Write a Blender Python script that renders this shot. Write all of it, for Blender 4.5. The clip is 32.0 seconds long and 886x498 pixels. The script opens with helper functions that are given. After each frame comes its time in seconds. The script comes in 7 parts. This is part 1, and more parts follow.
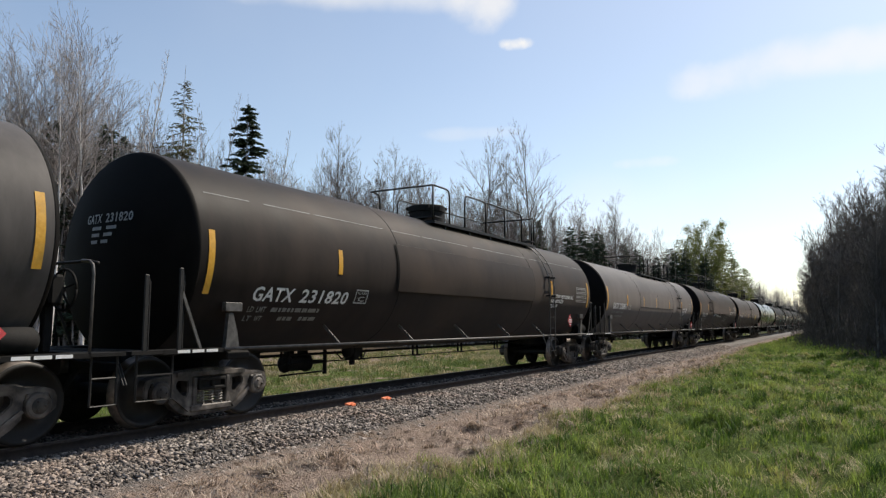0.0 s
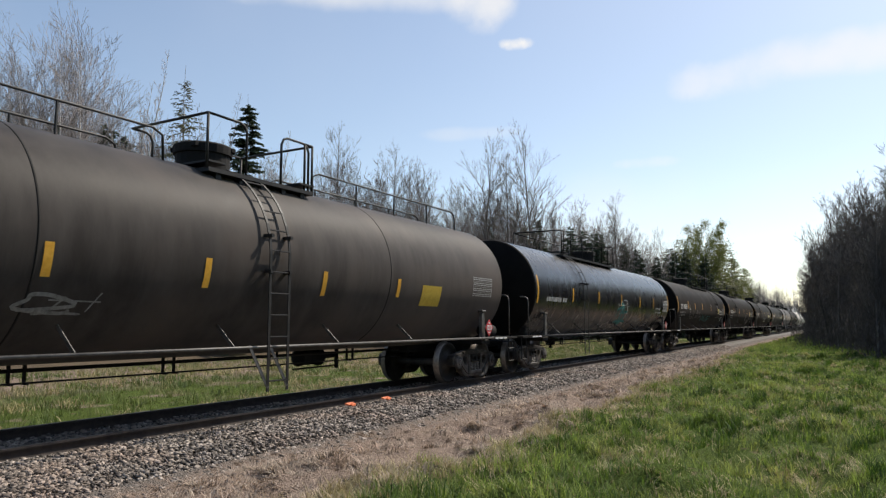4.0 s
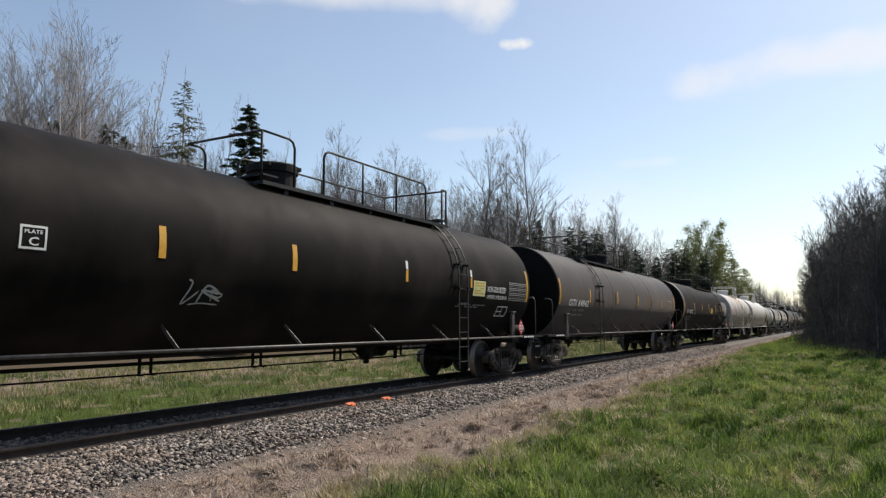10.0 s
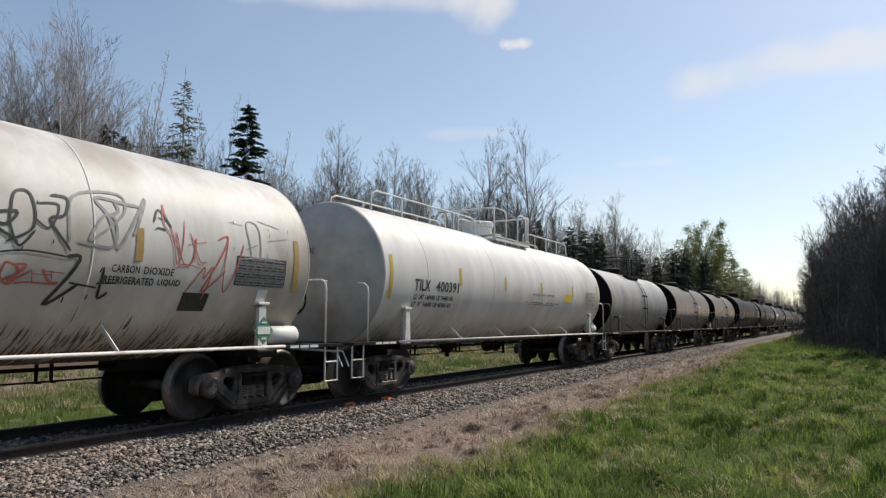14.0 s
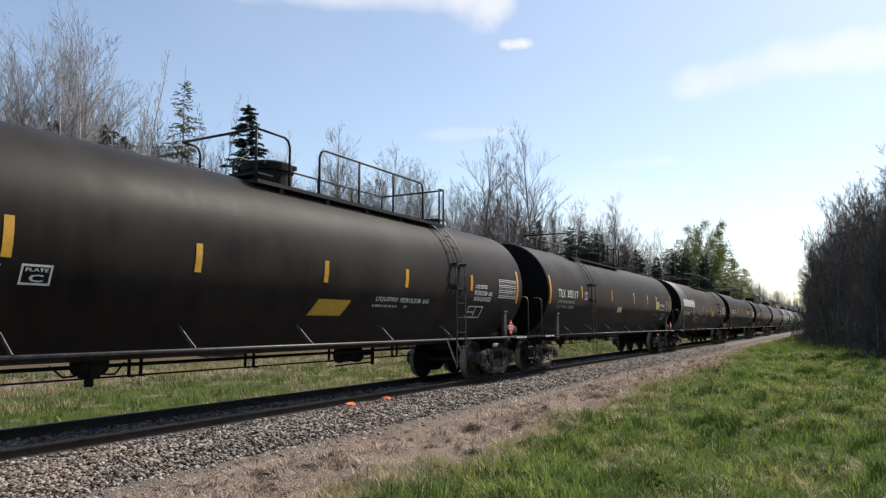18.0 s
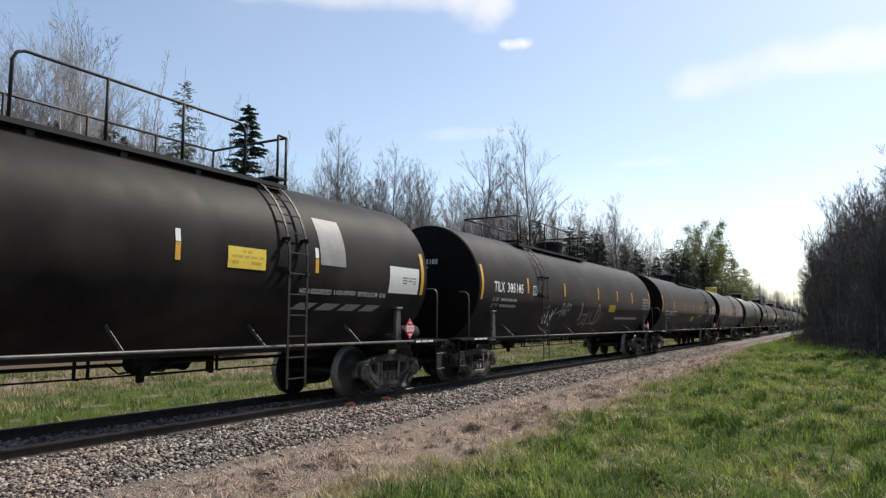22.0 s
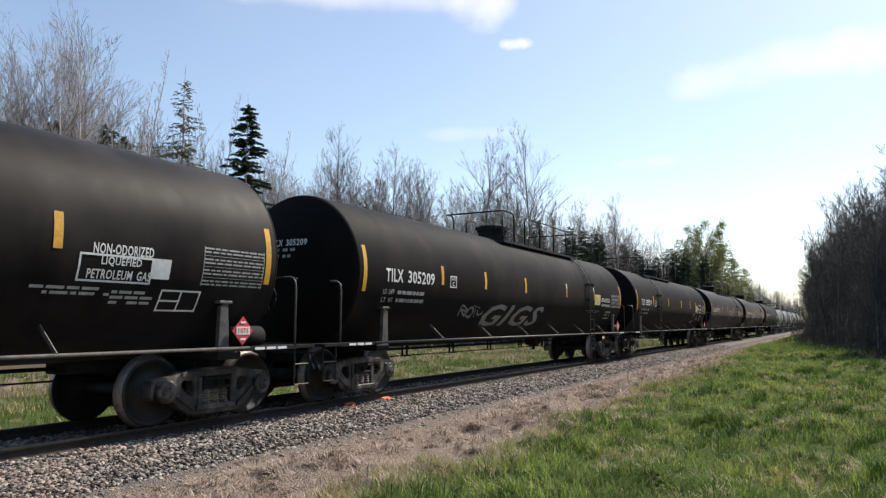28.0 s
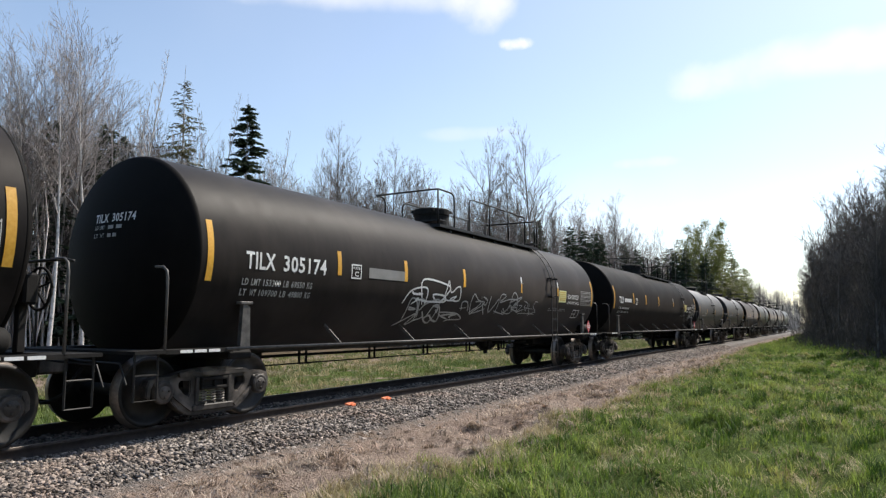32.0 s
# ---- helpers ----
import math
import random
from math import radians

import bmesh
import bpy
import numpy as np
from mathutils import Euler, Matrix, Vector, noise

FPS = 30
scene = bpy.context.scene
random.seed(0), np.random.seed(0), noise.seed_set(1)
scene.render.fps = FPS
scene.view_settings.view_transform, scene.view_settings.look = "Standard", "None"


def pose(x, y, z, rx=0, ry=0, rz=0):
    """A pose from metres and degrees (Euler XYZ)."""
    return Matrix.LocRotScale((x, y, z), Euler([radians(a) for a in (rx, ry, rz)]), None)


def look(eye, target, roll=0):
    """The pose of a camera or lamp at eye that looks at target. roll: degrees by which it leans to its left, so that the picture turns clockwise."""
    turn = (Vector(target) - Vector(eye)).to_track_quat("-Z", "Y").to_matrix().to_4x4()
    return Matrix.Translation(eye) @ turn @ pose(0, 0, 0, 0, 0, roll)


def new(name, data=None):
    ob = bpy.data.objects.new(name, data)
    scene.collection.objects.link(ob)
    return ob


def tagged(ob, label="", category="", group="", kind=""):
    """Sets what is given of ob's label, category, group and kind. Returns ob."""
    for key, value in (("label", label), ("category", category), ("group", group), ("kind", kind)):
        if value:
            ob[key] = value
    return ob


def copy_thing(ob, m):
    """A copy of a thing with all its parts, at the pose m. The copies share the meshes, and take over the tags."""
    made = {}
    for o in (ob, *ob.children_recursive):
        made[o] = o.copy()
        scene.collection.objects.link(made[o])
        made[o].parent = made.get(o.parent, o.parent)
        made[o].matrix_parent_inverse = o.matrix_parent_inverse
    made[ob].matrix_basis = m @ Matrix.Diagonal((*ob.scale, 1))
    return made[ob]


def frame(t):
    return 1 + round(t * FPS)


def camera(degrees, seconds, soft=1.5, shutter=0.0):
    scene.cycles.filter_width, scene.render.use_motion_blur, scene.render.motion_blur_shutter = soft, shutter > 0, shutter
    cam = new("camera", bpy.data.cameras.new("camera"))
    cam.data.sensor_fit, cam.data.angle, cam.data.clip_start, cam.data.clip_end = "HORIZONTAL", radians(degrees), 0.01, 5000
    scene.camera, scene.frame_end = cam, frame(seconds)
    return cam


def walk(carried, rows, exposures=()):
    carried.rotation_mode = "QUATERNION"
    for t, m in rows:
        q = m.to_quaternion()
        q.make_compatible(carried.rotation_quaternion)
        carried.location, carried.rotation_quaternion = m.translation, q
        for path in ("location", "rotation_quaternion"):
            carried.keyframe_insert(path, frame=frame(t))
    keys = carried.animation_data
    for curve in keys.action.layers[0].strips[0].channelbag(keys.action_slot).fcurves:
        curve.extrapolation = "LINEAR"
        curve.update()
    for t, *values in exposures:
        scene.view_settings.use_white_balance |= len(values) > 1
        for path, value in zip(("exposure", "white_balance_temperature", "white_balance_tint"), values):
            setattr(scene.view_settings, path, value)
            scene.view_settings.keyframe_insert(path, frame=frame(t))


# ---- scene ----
cam = camera(65.34, 32.0, soft=1.3)
walk(cam, [(0.0, pose(9.106, 0, 1.378, 96.142, 0, 29.818)), (32.0, pose(9.106, 0, 1.378, 96.142, 0, 29.818))],
     [(t, e, 6960 - 7 * t, 9) for t, e in ((0.0, -0.03), (5.0, -0.06), (8.0, -0.12), (10.0, -0.1), (11.0, -0.04), (12.5, -0.05), (14.2, -0.25), (16.5, 0.02), (18.0, 0.06), (25.0, 0.12), (32.0, 0.22))])

# ---- sky and sun ----
SUN = Vector((0.33, 0.837, 1.0)).normalized()
ELEV = math.asin(SUN.z)
AZIM = math.atan2(SUN.x, SUN.y)
scene.view_settings.exposure = 0.0


def cloud_direction(az, el):
    a, e = radians(az), radians(el)
    return Vector((math.sin(a) * math.cos(e), math.cos(a) * math.cos(e), math.sin(e)))


def make_world():
    w = bpy.data.worlds.new("sky")
    scene.world = w
    w.use_nodes = True
    nt = w.node_tree
    nd, lk = nt.nodes, nt.links
    nd.clear()
    out, bg = nd.new("ShaderNodeOutputWorld"), nd.new("ShaderNodeBackground")
    sky = nd.new("ShaderNodeTexSky")
    sky.sky_type, sky.sun_disc = "NISHITA", False
    sky.sun_elevation, sky.sun_rotation = ELEV, AZIM
    sky.air_density, sky.dust_density, sky.ozone_density, sky.altitude = 1.0, 0.7, 1.5, 60
    bg.inputs["Strength"].default_value = SKY
    co = nd.new("ShaderNodeTexCoord")
    col = sky.outputs["Color"]
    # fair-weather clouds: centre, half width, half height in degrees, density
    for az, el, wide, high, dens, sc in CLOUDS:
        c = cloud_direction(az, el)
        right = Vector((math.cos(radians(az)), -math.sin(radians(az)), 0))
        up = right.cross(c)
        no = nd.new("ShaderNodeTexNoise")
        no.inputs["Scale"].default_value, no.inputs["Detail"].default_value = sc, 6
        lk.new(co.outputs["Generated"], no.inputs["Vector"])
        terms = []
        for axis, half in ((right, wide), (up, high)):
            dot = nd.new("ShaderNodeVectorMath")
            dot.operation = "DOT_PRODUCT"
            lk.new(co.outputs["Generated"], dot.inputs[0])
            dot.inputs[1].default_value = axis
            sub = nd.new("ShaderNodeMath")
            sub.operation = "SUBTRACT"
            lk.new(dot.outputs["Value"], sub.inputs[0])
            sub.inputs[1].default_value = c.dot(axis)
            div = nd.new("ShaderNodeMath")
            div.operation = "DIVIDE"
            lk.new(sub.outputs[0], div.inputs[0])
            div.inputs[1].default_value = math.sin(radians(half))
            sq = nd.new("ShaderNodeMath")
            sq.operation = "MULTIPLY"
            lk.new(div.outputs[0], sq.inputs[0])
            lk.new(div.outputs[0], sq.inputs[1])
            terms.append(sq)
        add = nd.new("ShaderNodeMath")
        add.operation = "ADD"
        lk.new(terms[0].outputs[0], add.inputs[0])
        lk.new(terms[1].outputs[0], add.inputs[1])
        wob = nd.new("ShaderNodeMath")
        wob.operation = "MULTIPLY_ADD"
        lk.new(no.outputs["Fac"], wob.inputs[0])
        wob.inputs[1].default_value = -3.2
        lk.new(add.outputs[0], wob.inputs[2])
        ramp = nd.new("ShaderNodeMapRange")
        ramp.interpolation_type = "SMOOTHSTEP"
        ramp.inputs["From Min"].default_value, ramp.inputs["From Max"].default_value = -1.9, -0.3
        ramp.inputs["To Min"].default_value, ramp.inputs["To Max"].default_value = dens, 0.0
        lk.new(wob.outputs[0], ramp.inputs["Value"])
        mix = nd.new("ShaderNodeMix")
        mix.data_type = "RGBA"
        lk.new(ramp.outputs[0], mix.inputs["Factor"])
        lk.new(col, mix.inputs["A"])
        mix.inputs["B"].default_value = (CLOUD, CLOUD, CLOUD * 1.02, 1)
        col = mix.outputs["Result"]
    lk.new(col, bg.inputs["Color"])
    lk.new(bg.outputs[0], out.inputs["Surface"])


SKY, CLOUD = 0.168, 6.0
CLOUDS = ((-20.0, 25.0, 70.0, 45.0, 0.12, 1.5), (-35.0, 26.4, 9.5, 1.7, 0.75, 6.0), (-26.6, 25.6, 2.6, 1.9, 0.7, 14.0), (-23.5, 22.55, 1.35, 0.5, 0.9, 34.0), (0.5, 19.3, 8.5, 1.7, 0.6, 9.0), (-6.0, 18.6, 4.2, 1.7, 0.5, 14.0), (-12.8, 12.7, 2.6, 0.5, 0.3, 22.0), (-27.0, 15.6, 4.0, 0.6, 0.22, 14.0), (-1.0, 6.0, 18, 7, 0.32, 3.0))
make_world()
sun = new("sun", bpy.data.lights.new("sun", "SUN"))
sun.data.energy, sun.data.angle, sun.data.color = 5.0, radians(0.53), (1.0, 0.95, 0.88)
sun.matrix_world = look(SUN * 100, (0, 0, 0))

# ---- materials ----
MATS = {}


def surf(name, c1, c2=None, scale=3.0, rough=0.6, metal=0.0, bump=0.0, bscale=40.0, stretch=(1, 1, 1), rnd=0.0, c3=None, s3=0.6, t3=0.62, island=0.0, spec=0.5, translucent=0.0, dust=0.0):
    """Two-tone surface with grain, large stains, relief, and a shade of its own for every object or island."""
    if name in MATS:
        return MATS[name]
    m = bpy.data.materials.new(name)
    m.use_nodes = True
    nt = m.node_tree
    nd, lk = nt.nodes, nt.links
    b = nd["Principled BSDF"]
    co, inf, mp, off = nd.new("ShaderNodeTexCoord"), nd.new("ShaderNodeObjectInfo"), nd.new("ShaderNodeMapping"), nd.new("ShaderNodeVectorMath")
    off.operation = "MULTIPLY_ADD"
    lk.new(inf.outputs["Random"], off.inputs[0])
    off.inputs[1].default_value = (37, 53, 71)
    lk.new(co.outputs["Object"], off.inputs[2])
    lk.new(off.outputs[0], mp.inputs["Vector"])
    mp.inputs["Scale"].default_value = stretch
    n1 = nd.new("ShaderNodeTexNoise")
    n1.inputs["Scale"].default_value, n1.inputs["Detail"].default_value, n1.inputs["Roughness"].default_value = scale, 8, 0.65
    lk.new(mp.outputs[0], n1.inputs["Vector"])
    mr = nd.new("ShaderNodeMapRange")
    mr.inputs["From Min"].default_value, mr.inputs["From Max"].default_value = 0.36, 0.66
    lk.new(n1.outputs["Fac"], mr.inputs["Value"])
    mix = nd.new("ShaderNodeMix")
    mix.data_type = "RGBA"
    mix.inputs["A"].default_value, mix.inputs["B"].default_value = (*c1, 1), (*(c2 or c1), 1)
    lk.new(mr.outputs[0], mix.inputs["Factor"])
    col = mix.outputs["Result"]
    if c3:
        n3 = nd.new("ShaderNodeTexNoise")
        n3.inputs["Scale"].default_value, n3.inputs["Detail"].default_value = s3, 5
        lk.new(off.outputs[0], n3.inputs["Vector"])
        r3 = nd.new("ShaderNodeMapRange")
        r3.inputs["From Min"].default_value, r3.inputs["From Max"].default_value = t3 - 0.12, t3 + 0.1
        lk.new(n3.outputs["Fac"], r3.inputs["Value"])
        mx = nd.new("ShaderNodeMix")
        mx.data_type = "RGBA"
        lk.new(r3.outputs[0], mx.inputs["Factor"])
        lk.new(col, mx.inputs["A"])
        mx.inputs["B"].default_value = (*c3, 1)
        col = mx.outputs["Result"]
    if rnd or island:
        hs = nd.new("ShaderNodeHueSaturation")
        src = inf.outputs["Random"]
        if island:
            src = nd.new("ShaderNodeNewGeometry").outputs["Random Per Island"]
        vr = nd.new("ShaderNodeMapRange")
        k = island or rnd
        vr.inputs["To Min"].default_value, vr.inputs["To Max"].default_value = 1 - k, 1 + k
        lk.new(src, vr.inputs["Value"])
        lk.new(vr.outputs[0], hs.inputs["Value"])
        lk.new(col, hs.inputs["Color"])
        col = hs.outputs["Color"]
    lk.new(col, b.inputs["Base Color"])
    rr = nd.new("ShaderNodeMapRange")
    rr.inputs["To Min"].default_value, rr.inputs["To Max"].default_value = max(rough - 0.1, 0.02), min(rough + 0.12, 1)
    lk.new(n1.outputs["Fac"], rr.inputs["Value"])
    lk.new(rr.outputs[0], b.inputs["Roughness"])
    b.inputs["Metallic"].default_value = metal
    b.inputs["Specular IOR Level"].default_value = spec
    if dust:
        b.inputs["Sheen Weight"].default_value, b.inputs["Sheen Roughness"].default_value = dust, 0.45
        b.inputs["Sheen Tint"].default_value = (1.0, 0.89, 0.84, 1)
    if bump:
        nb = nd.new("ShaderNodeTexNoise")
        nb.inputs["Scale"].default_value, nb.inputs["Detail"].default_value = bscale, 4
        lk.new(co.outputs["Object"], nb.inputs["Vector"])
        bp = nd.new("ShaderNodeBump")
        bp.inputs["Strength"].default_value, bp.inputs["Distance"].default_value = 0.6, bump
        lk.new(nb.outputs["Fac"], bp.inputs["Height"])
        lk.new(bp.outputs[0], b.inputs["Normal"])
    if translucent:
        tr = nd.new("ShaderNodeBsdfTranslucent")
        ms = nd.new("ShaderNodeMixShader")
        lk.new(col, tr.inputs["Color"])
        ms.inputs[0].default_value = translucent
        lk.new(b.outputs[0], ms.inputs[1])
        lk.new(tr.outputs[0], ms.inputs[2])
        lk.new(ms.outputs[0], nd["Material Output"].inputs["Surface"])
    MATS[name] = m
    return m


# weathered tank paints
PAINT = {
    "black": surf("black tank paint", (0.0045, 0.0037, 0.0034), (0.0095, 0.0079, 0.0072), 3.2, 0.62, 0, 0.004, 3.0, (1, 1, 0.25), c3=(0.023, 0.0188, 0.0163), s3=0.7, t3=0.59, spec=0.06, dust=0.03),
    "gloss": surf("glossy black tank paint", (0.010, 0.010, 0.012), (0.015, 0.015, 0.017), 2.0, 0.27, 0, 0.002, 2.0, (1, 1, 0.25), spec=0.5),
    "brown": surf("sun-bleached brown-black tank paint", (0.013, 0.0100, 0.0084), (0.029, 0.0215, 0.0175), 1.6, 0.56, 0, 0.005, 2.6, (1, 1, 0.2), c3=(0.050, 0.035, 0.026), s3=0.45, t3=0.62, spec=0.08, dust=0.10),
    "grey": surf("dusty charcoal tank paint", (0.060, 0.054, 0.050), (0.112, 0.100, 0.093), 1.8, 0.55, 0, 0.005, 2.6, (1, 1, 0.2), c3=(0.088, 0.078, 0.070), s3=0.4, t3=0.64, spec=0.12, dust=0.16),
    "pale": surf("faded grey tank paint", (0.085, 0.083, 0.082), (0.13, 0.126, 0.12), 1.8, 0.52, 0, 0.005, 2.6, (1, 1, 0.2), c3=(0.16, 0.15, 0.14), s3=0.4, t3=0.64),
    "dusty": surf("dust-greyed tank paint", (0.118, 0.105, 0.096), (0.185, 0.167, 0.153), 1.8, 0.6, 0, 0.005, 2.6, (1, 1, 0.2), c3=(0.17, 0.145, 0.125), s3=0.4, t3=0.66, spec=0.15, dust=0.25),
    "silt": surf("silty brown-grey tank paint", (0.0110, 0.0090, 0.0080), (0.0215, 0.0180, 0.0160), 2.6, 0.5, 0, 0.005, 2.6, (1, 1, 0.2), c3=(0.036, 0.030, 0.026), s3=0.6, t3=0.60, spec=0.07, dust=0.10),
    "smoke": surf("smoke-grey weathered tank paint", (0.034, 0.029, 0.026), (0.064, 0.056, 0.051), 2.4, 0.55, 0, 0.005, 2.6, (1, 1, 0.2), c3=(0.082, 0.066, 0.056), s3=0.5, t3=0.62, spec=0.10, dust=0.12),
    "ash": surf("chalky pale grey tank paint", (0.27, 0.262, 0.255), (0.37, 0.36, 0.35), 1.8, 0.55, 0, 0.005, 2.6, (1, 1, 0.2), c3=(0.20, 0.18, 0.165), s3=0.5, t3=0.66),
    "worn": surf("worn dusty black tank paint", (0.0072, 0.0059, 0.0055), (0.0152, 0.0126, 0.0116), 3.0, 0.54, 0, 0.004, 3.0, (1, 1, 0.25), c3=(0.033, 0.0275, 0.0245), s3=0.7, t3=0.58, spec=0.08, dust=0.08),
    "white": surf("dirty white tank paint", (0.58, 0.55, 0.51), (0.72, 0.70, 0.67), 1.4, 0.5, 0, 0.004, 2.0, (1, 1, 0.16), c3=(0.42, 0.35, 0.28), s3=0.5, t3=0.70),
}
GRIMY = surf("grimy white tank paint", (0.46, 0.42, 0.37), (0.68, 0.65, 0.61), 1.2, 0.55, 0, 0.004, 2.0, (1, 1, 0.2), c3=(0.33, 0.26, 0.20), s3=0.55, t3=0.60)
# Tank ends face away from the sun; their shade is put into these colours.
SHADED_END = {
    "black": surf("shade-dark black end paint", (0.0050, 0.0043, 0.0038), (0.0090, 0.0076, 0.0068), 2.4, 0.7, 0, 0.003, 4.0, spec=0.08),
    "pale": surf("shade-dark grey end paint", (0.020, 0.019, 0.018), (0.036, 0.034, 0.032), 2.4, 0.7, 0, 0.003, 4.0, spec=0.15),
    "white": surf("shaded grimy white end paint", (0.34, 0.325, 0.305), (0.46, 0.445, 0.42), 2.0, 0.6, 0, 0.003, 4.0, c3=(0.25, 0.21, 0.17), s3=0.7, t3=0.64),
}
BLACK_IRON = surf("black painted iron", (0.010, 0.010, 0.010), (0.024, 0.021, 0.019), 9.0, 0.55, 0.0, 0.002, 60, spec=0.35)
# Lighter twin of the black iron: sunlight on rails put into the colour.
LIT_IRON = surf("sunlit grey handrail paint", (0.05, 0.046, 0.043), (0.125, 0.117, 0.108), 9.0, 0.5, 0.0, 0.001, 60)
WHITE_IRON = surf("white painted iron", (0.62, 0.60, 0.56), (0.74, 0.72, 0.69), 9.0, 0.5, c3=(0.30, 0.20, 0.13), s3=3.0, t3=0.7)
CAST = surf("dusty cast steel", (0.018, 0.0155, 0.0135), (0.060, 0.051, 0.044), 7.0, 0.6, 0.1, 0.004, 50, c3=(0.20, 0.17, 0.145), s3=3.0, t3=0.60, rnd=0.35)
UNDER = surf("sooty underframe steel", (0.007, 0.0066, 0.006), (0.016, 0.014, 0.0125), 6.0, 0.8, 0.0, 0.003, 40, rnd=0.2, spec=0.25)
SPRING = surf("rubbed spring steel", (0.10, 0.09, 0.082), (0.24, 0.22, 0.20), 9.0, 0.5, 0.2)
WHEEL = surf("rolled wheel steel", (0.0065, 0.0058, 0.0052), (0.022, 0.019, 0.0165), 2.2, 0.6, 0.1, 0.001, 50, c3=(0.115, 0.098, 0.084), s3=1.3, t3=0.65, rnd=0.3)
RAILHEAD = surf("worn rail steel", (0.16, 0.135, 0.115), (0.27, 0.23, 0.20), 14.0, 0.42, 0.7, 0.002, 60)
RUSTY = surf("rusty steel", (0.024, 0.017, 0.014), (0.055, 0.040, 0.032), 12.0, 0.85, 0.0, 0.003, 60)
LETTER = surf("white stencil paint", (0.66, 0.66, 0.64), (0.80, 0.80, 0.78), 14.0, 0.6, c3=(0.40, 0.39, 0.38), s3=5.0, t3=0.72)
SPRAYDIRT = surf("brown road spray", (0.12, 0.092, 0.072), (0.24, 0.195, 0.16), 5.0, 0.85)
SMOKY = surf("thin grey spray paint", (0.22, 0.21, 0.20), (0.40, 0.385, 0.37), 10.0, 0.65)
FAINT = surf("worn grey stencil paint", (0.13, 0.13, 0.125), (0.26, 0.26, 0.25), 18.0, 0.65)
DIM = surf("faded stencil paint", (0.30, 0.30, 0.29), (0.44, 0.44, 0.42), 14.0, 0.65)
INK = surf("black stencil paint", (0.02, 0.02, 0.02), (0.05, 0.05, 0.048), 14.0, 0.6)
YELLOW = surf("amber reflective tape", (0.66, 0.33, 0.035), (0.78, 0.43, 0.07), 20.0, 0.35, c3=(0.50, 0.28, 0.06), s3=4.0, t3=0.68, rnd=0.12)
OLDYELLOW = surf("yellow letter paint", (0.50, 0.33, 0.03), (0.62, 0.43, 0.06), 14.0, 0.6)
LEMON = surf("yellow sign paint", (0.74, 0.53, 0.045), (0.82, 0.62, 0.09), 10.0, 0.5)
CREAM = surf("pale yellow sticker", (0.66, 0.64, 0.30), (0.74, 0.72, 0.40), 10.0, 0.5)
TAPE = surf("white reflective tape", (0.72, 0.72, 0.70), (0.84, 0.84, 0.82), 20.0, 0.35)
RED = surf("red placard", (0.55, 0.05, 0.06), (0.64, 0.09, 0.09), 10.0, 0.45)
GREEN = surf("green placard", (0.06, 0.22, 0.14), (0.10, 0.28, 0.18), 10.0, 0.45)
TEAL = surf("teal spray paint", (0.015, 0.16, 0.16), (0.03, 0.26, 0.24), 6.0, 0.6)
GOLD = surf("gold spray paint", (0.30, 0.20, 0.04), (0.40, 0.28, 0.08), 6.0, 0.6)
REDSPRAY = surf("red spray paint", (0.48, 0.10, 0.08), (0.56, 0.18, 0.14), 6.0, 0.6)
ORANGE = surf("orange marking paint", (0.75, 0.16, 0.06), (0.85, 0.26, 0.12), 10.0, 0.7)
DULLTAPE = surf("dull ochre tape", (0.34, 0.21, 0.06), (0.45, 0.30, 0.10), 14.0, 0.6)
RUSTSTAIN = surf("rust-stained white paint", (0.62, 0.36, 0.20), (0.68, 0.55, 0.44), 2.5, 0.6)
GREYPATCH = surf("pale grey touch-up paint", (0.20, 0.195, 0.185), (0.27, 0.262, 0.25), 3.0, 0.55)

# ---- building helpers ----


def fresh(bm, name, mat, smooth=False):
    me = bpy.data.meshes.new(name)
    bm.to_mesh(me)
    bm.free()
    if mat:
        me.materials.append(mat)
    if smooth:
        me.shade_smooth()
    return me


def hang(name, me, parent, loc=(0, 0, 0), rot=None, label=""):
    ob = new(name, me)
    ob.parent = parent
    ob.location = loc
    if rot:
        ob.rotation_euler = rot
    if label:
        ob["label"] = label
    return ob


def part(name, bm, mat, parent, label="", smooth=False):
    return hang(name, fresh(bm, name, mat, smooth), parent, label=label)


def mesh_np(name, verts, faces, mats=(), smooth=False, index=None):
    me = bpy.data.meshes.new(name)
    verts, faces = np.asarray(verts, np.float32), np.asarray(faces, np.int32)
    n, k = faces.shape
    me.vertices.add(len(verts))
    me.vertices.foreach_set("co", verts.ravel())
    me.loops.add(n * k)
    me.loops.foreach_set("vertex_index", faces.ravel())
    me.polygons.add(n)
    me.polygons.foreach_set("loop_start", np.arange(n, dtype=np.int32) * k)
    for m in mats:
        me.materials.append(m)
    if index is not None:
        me.polygons.foreach_set("material_index", np.asarray(index, np.int32))
    me.update(calc_edges=True)
    if smooth:
        me.shade_smooth()
    return me


def box(bm, lo, hi, bevel=0.0):
    g = bmesh.ops.create_cube(bm, size=1.0)["verts"]
    for v in g:
        v.co = Vector([(lo[i] + hi[i]) / 2 + v.co[i] * (hi[i] - lo[i]) for i in range(3)])
    if bevel:
        es = list({e for v in g for e in v.link_edges})
        bmesh.ops.bevel(bm, geom=es, offset=bevel, segments=1, affect="EDGES")
    return g


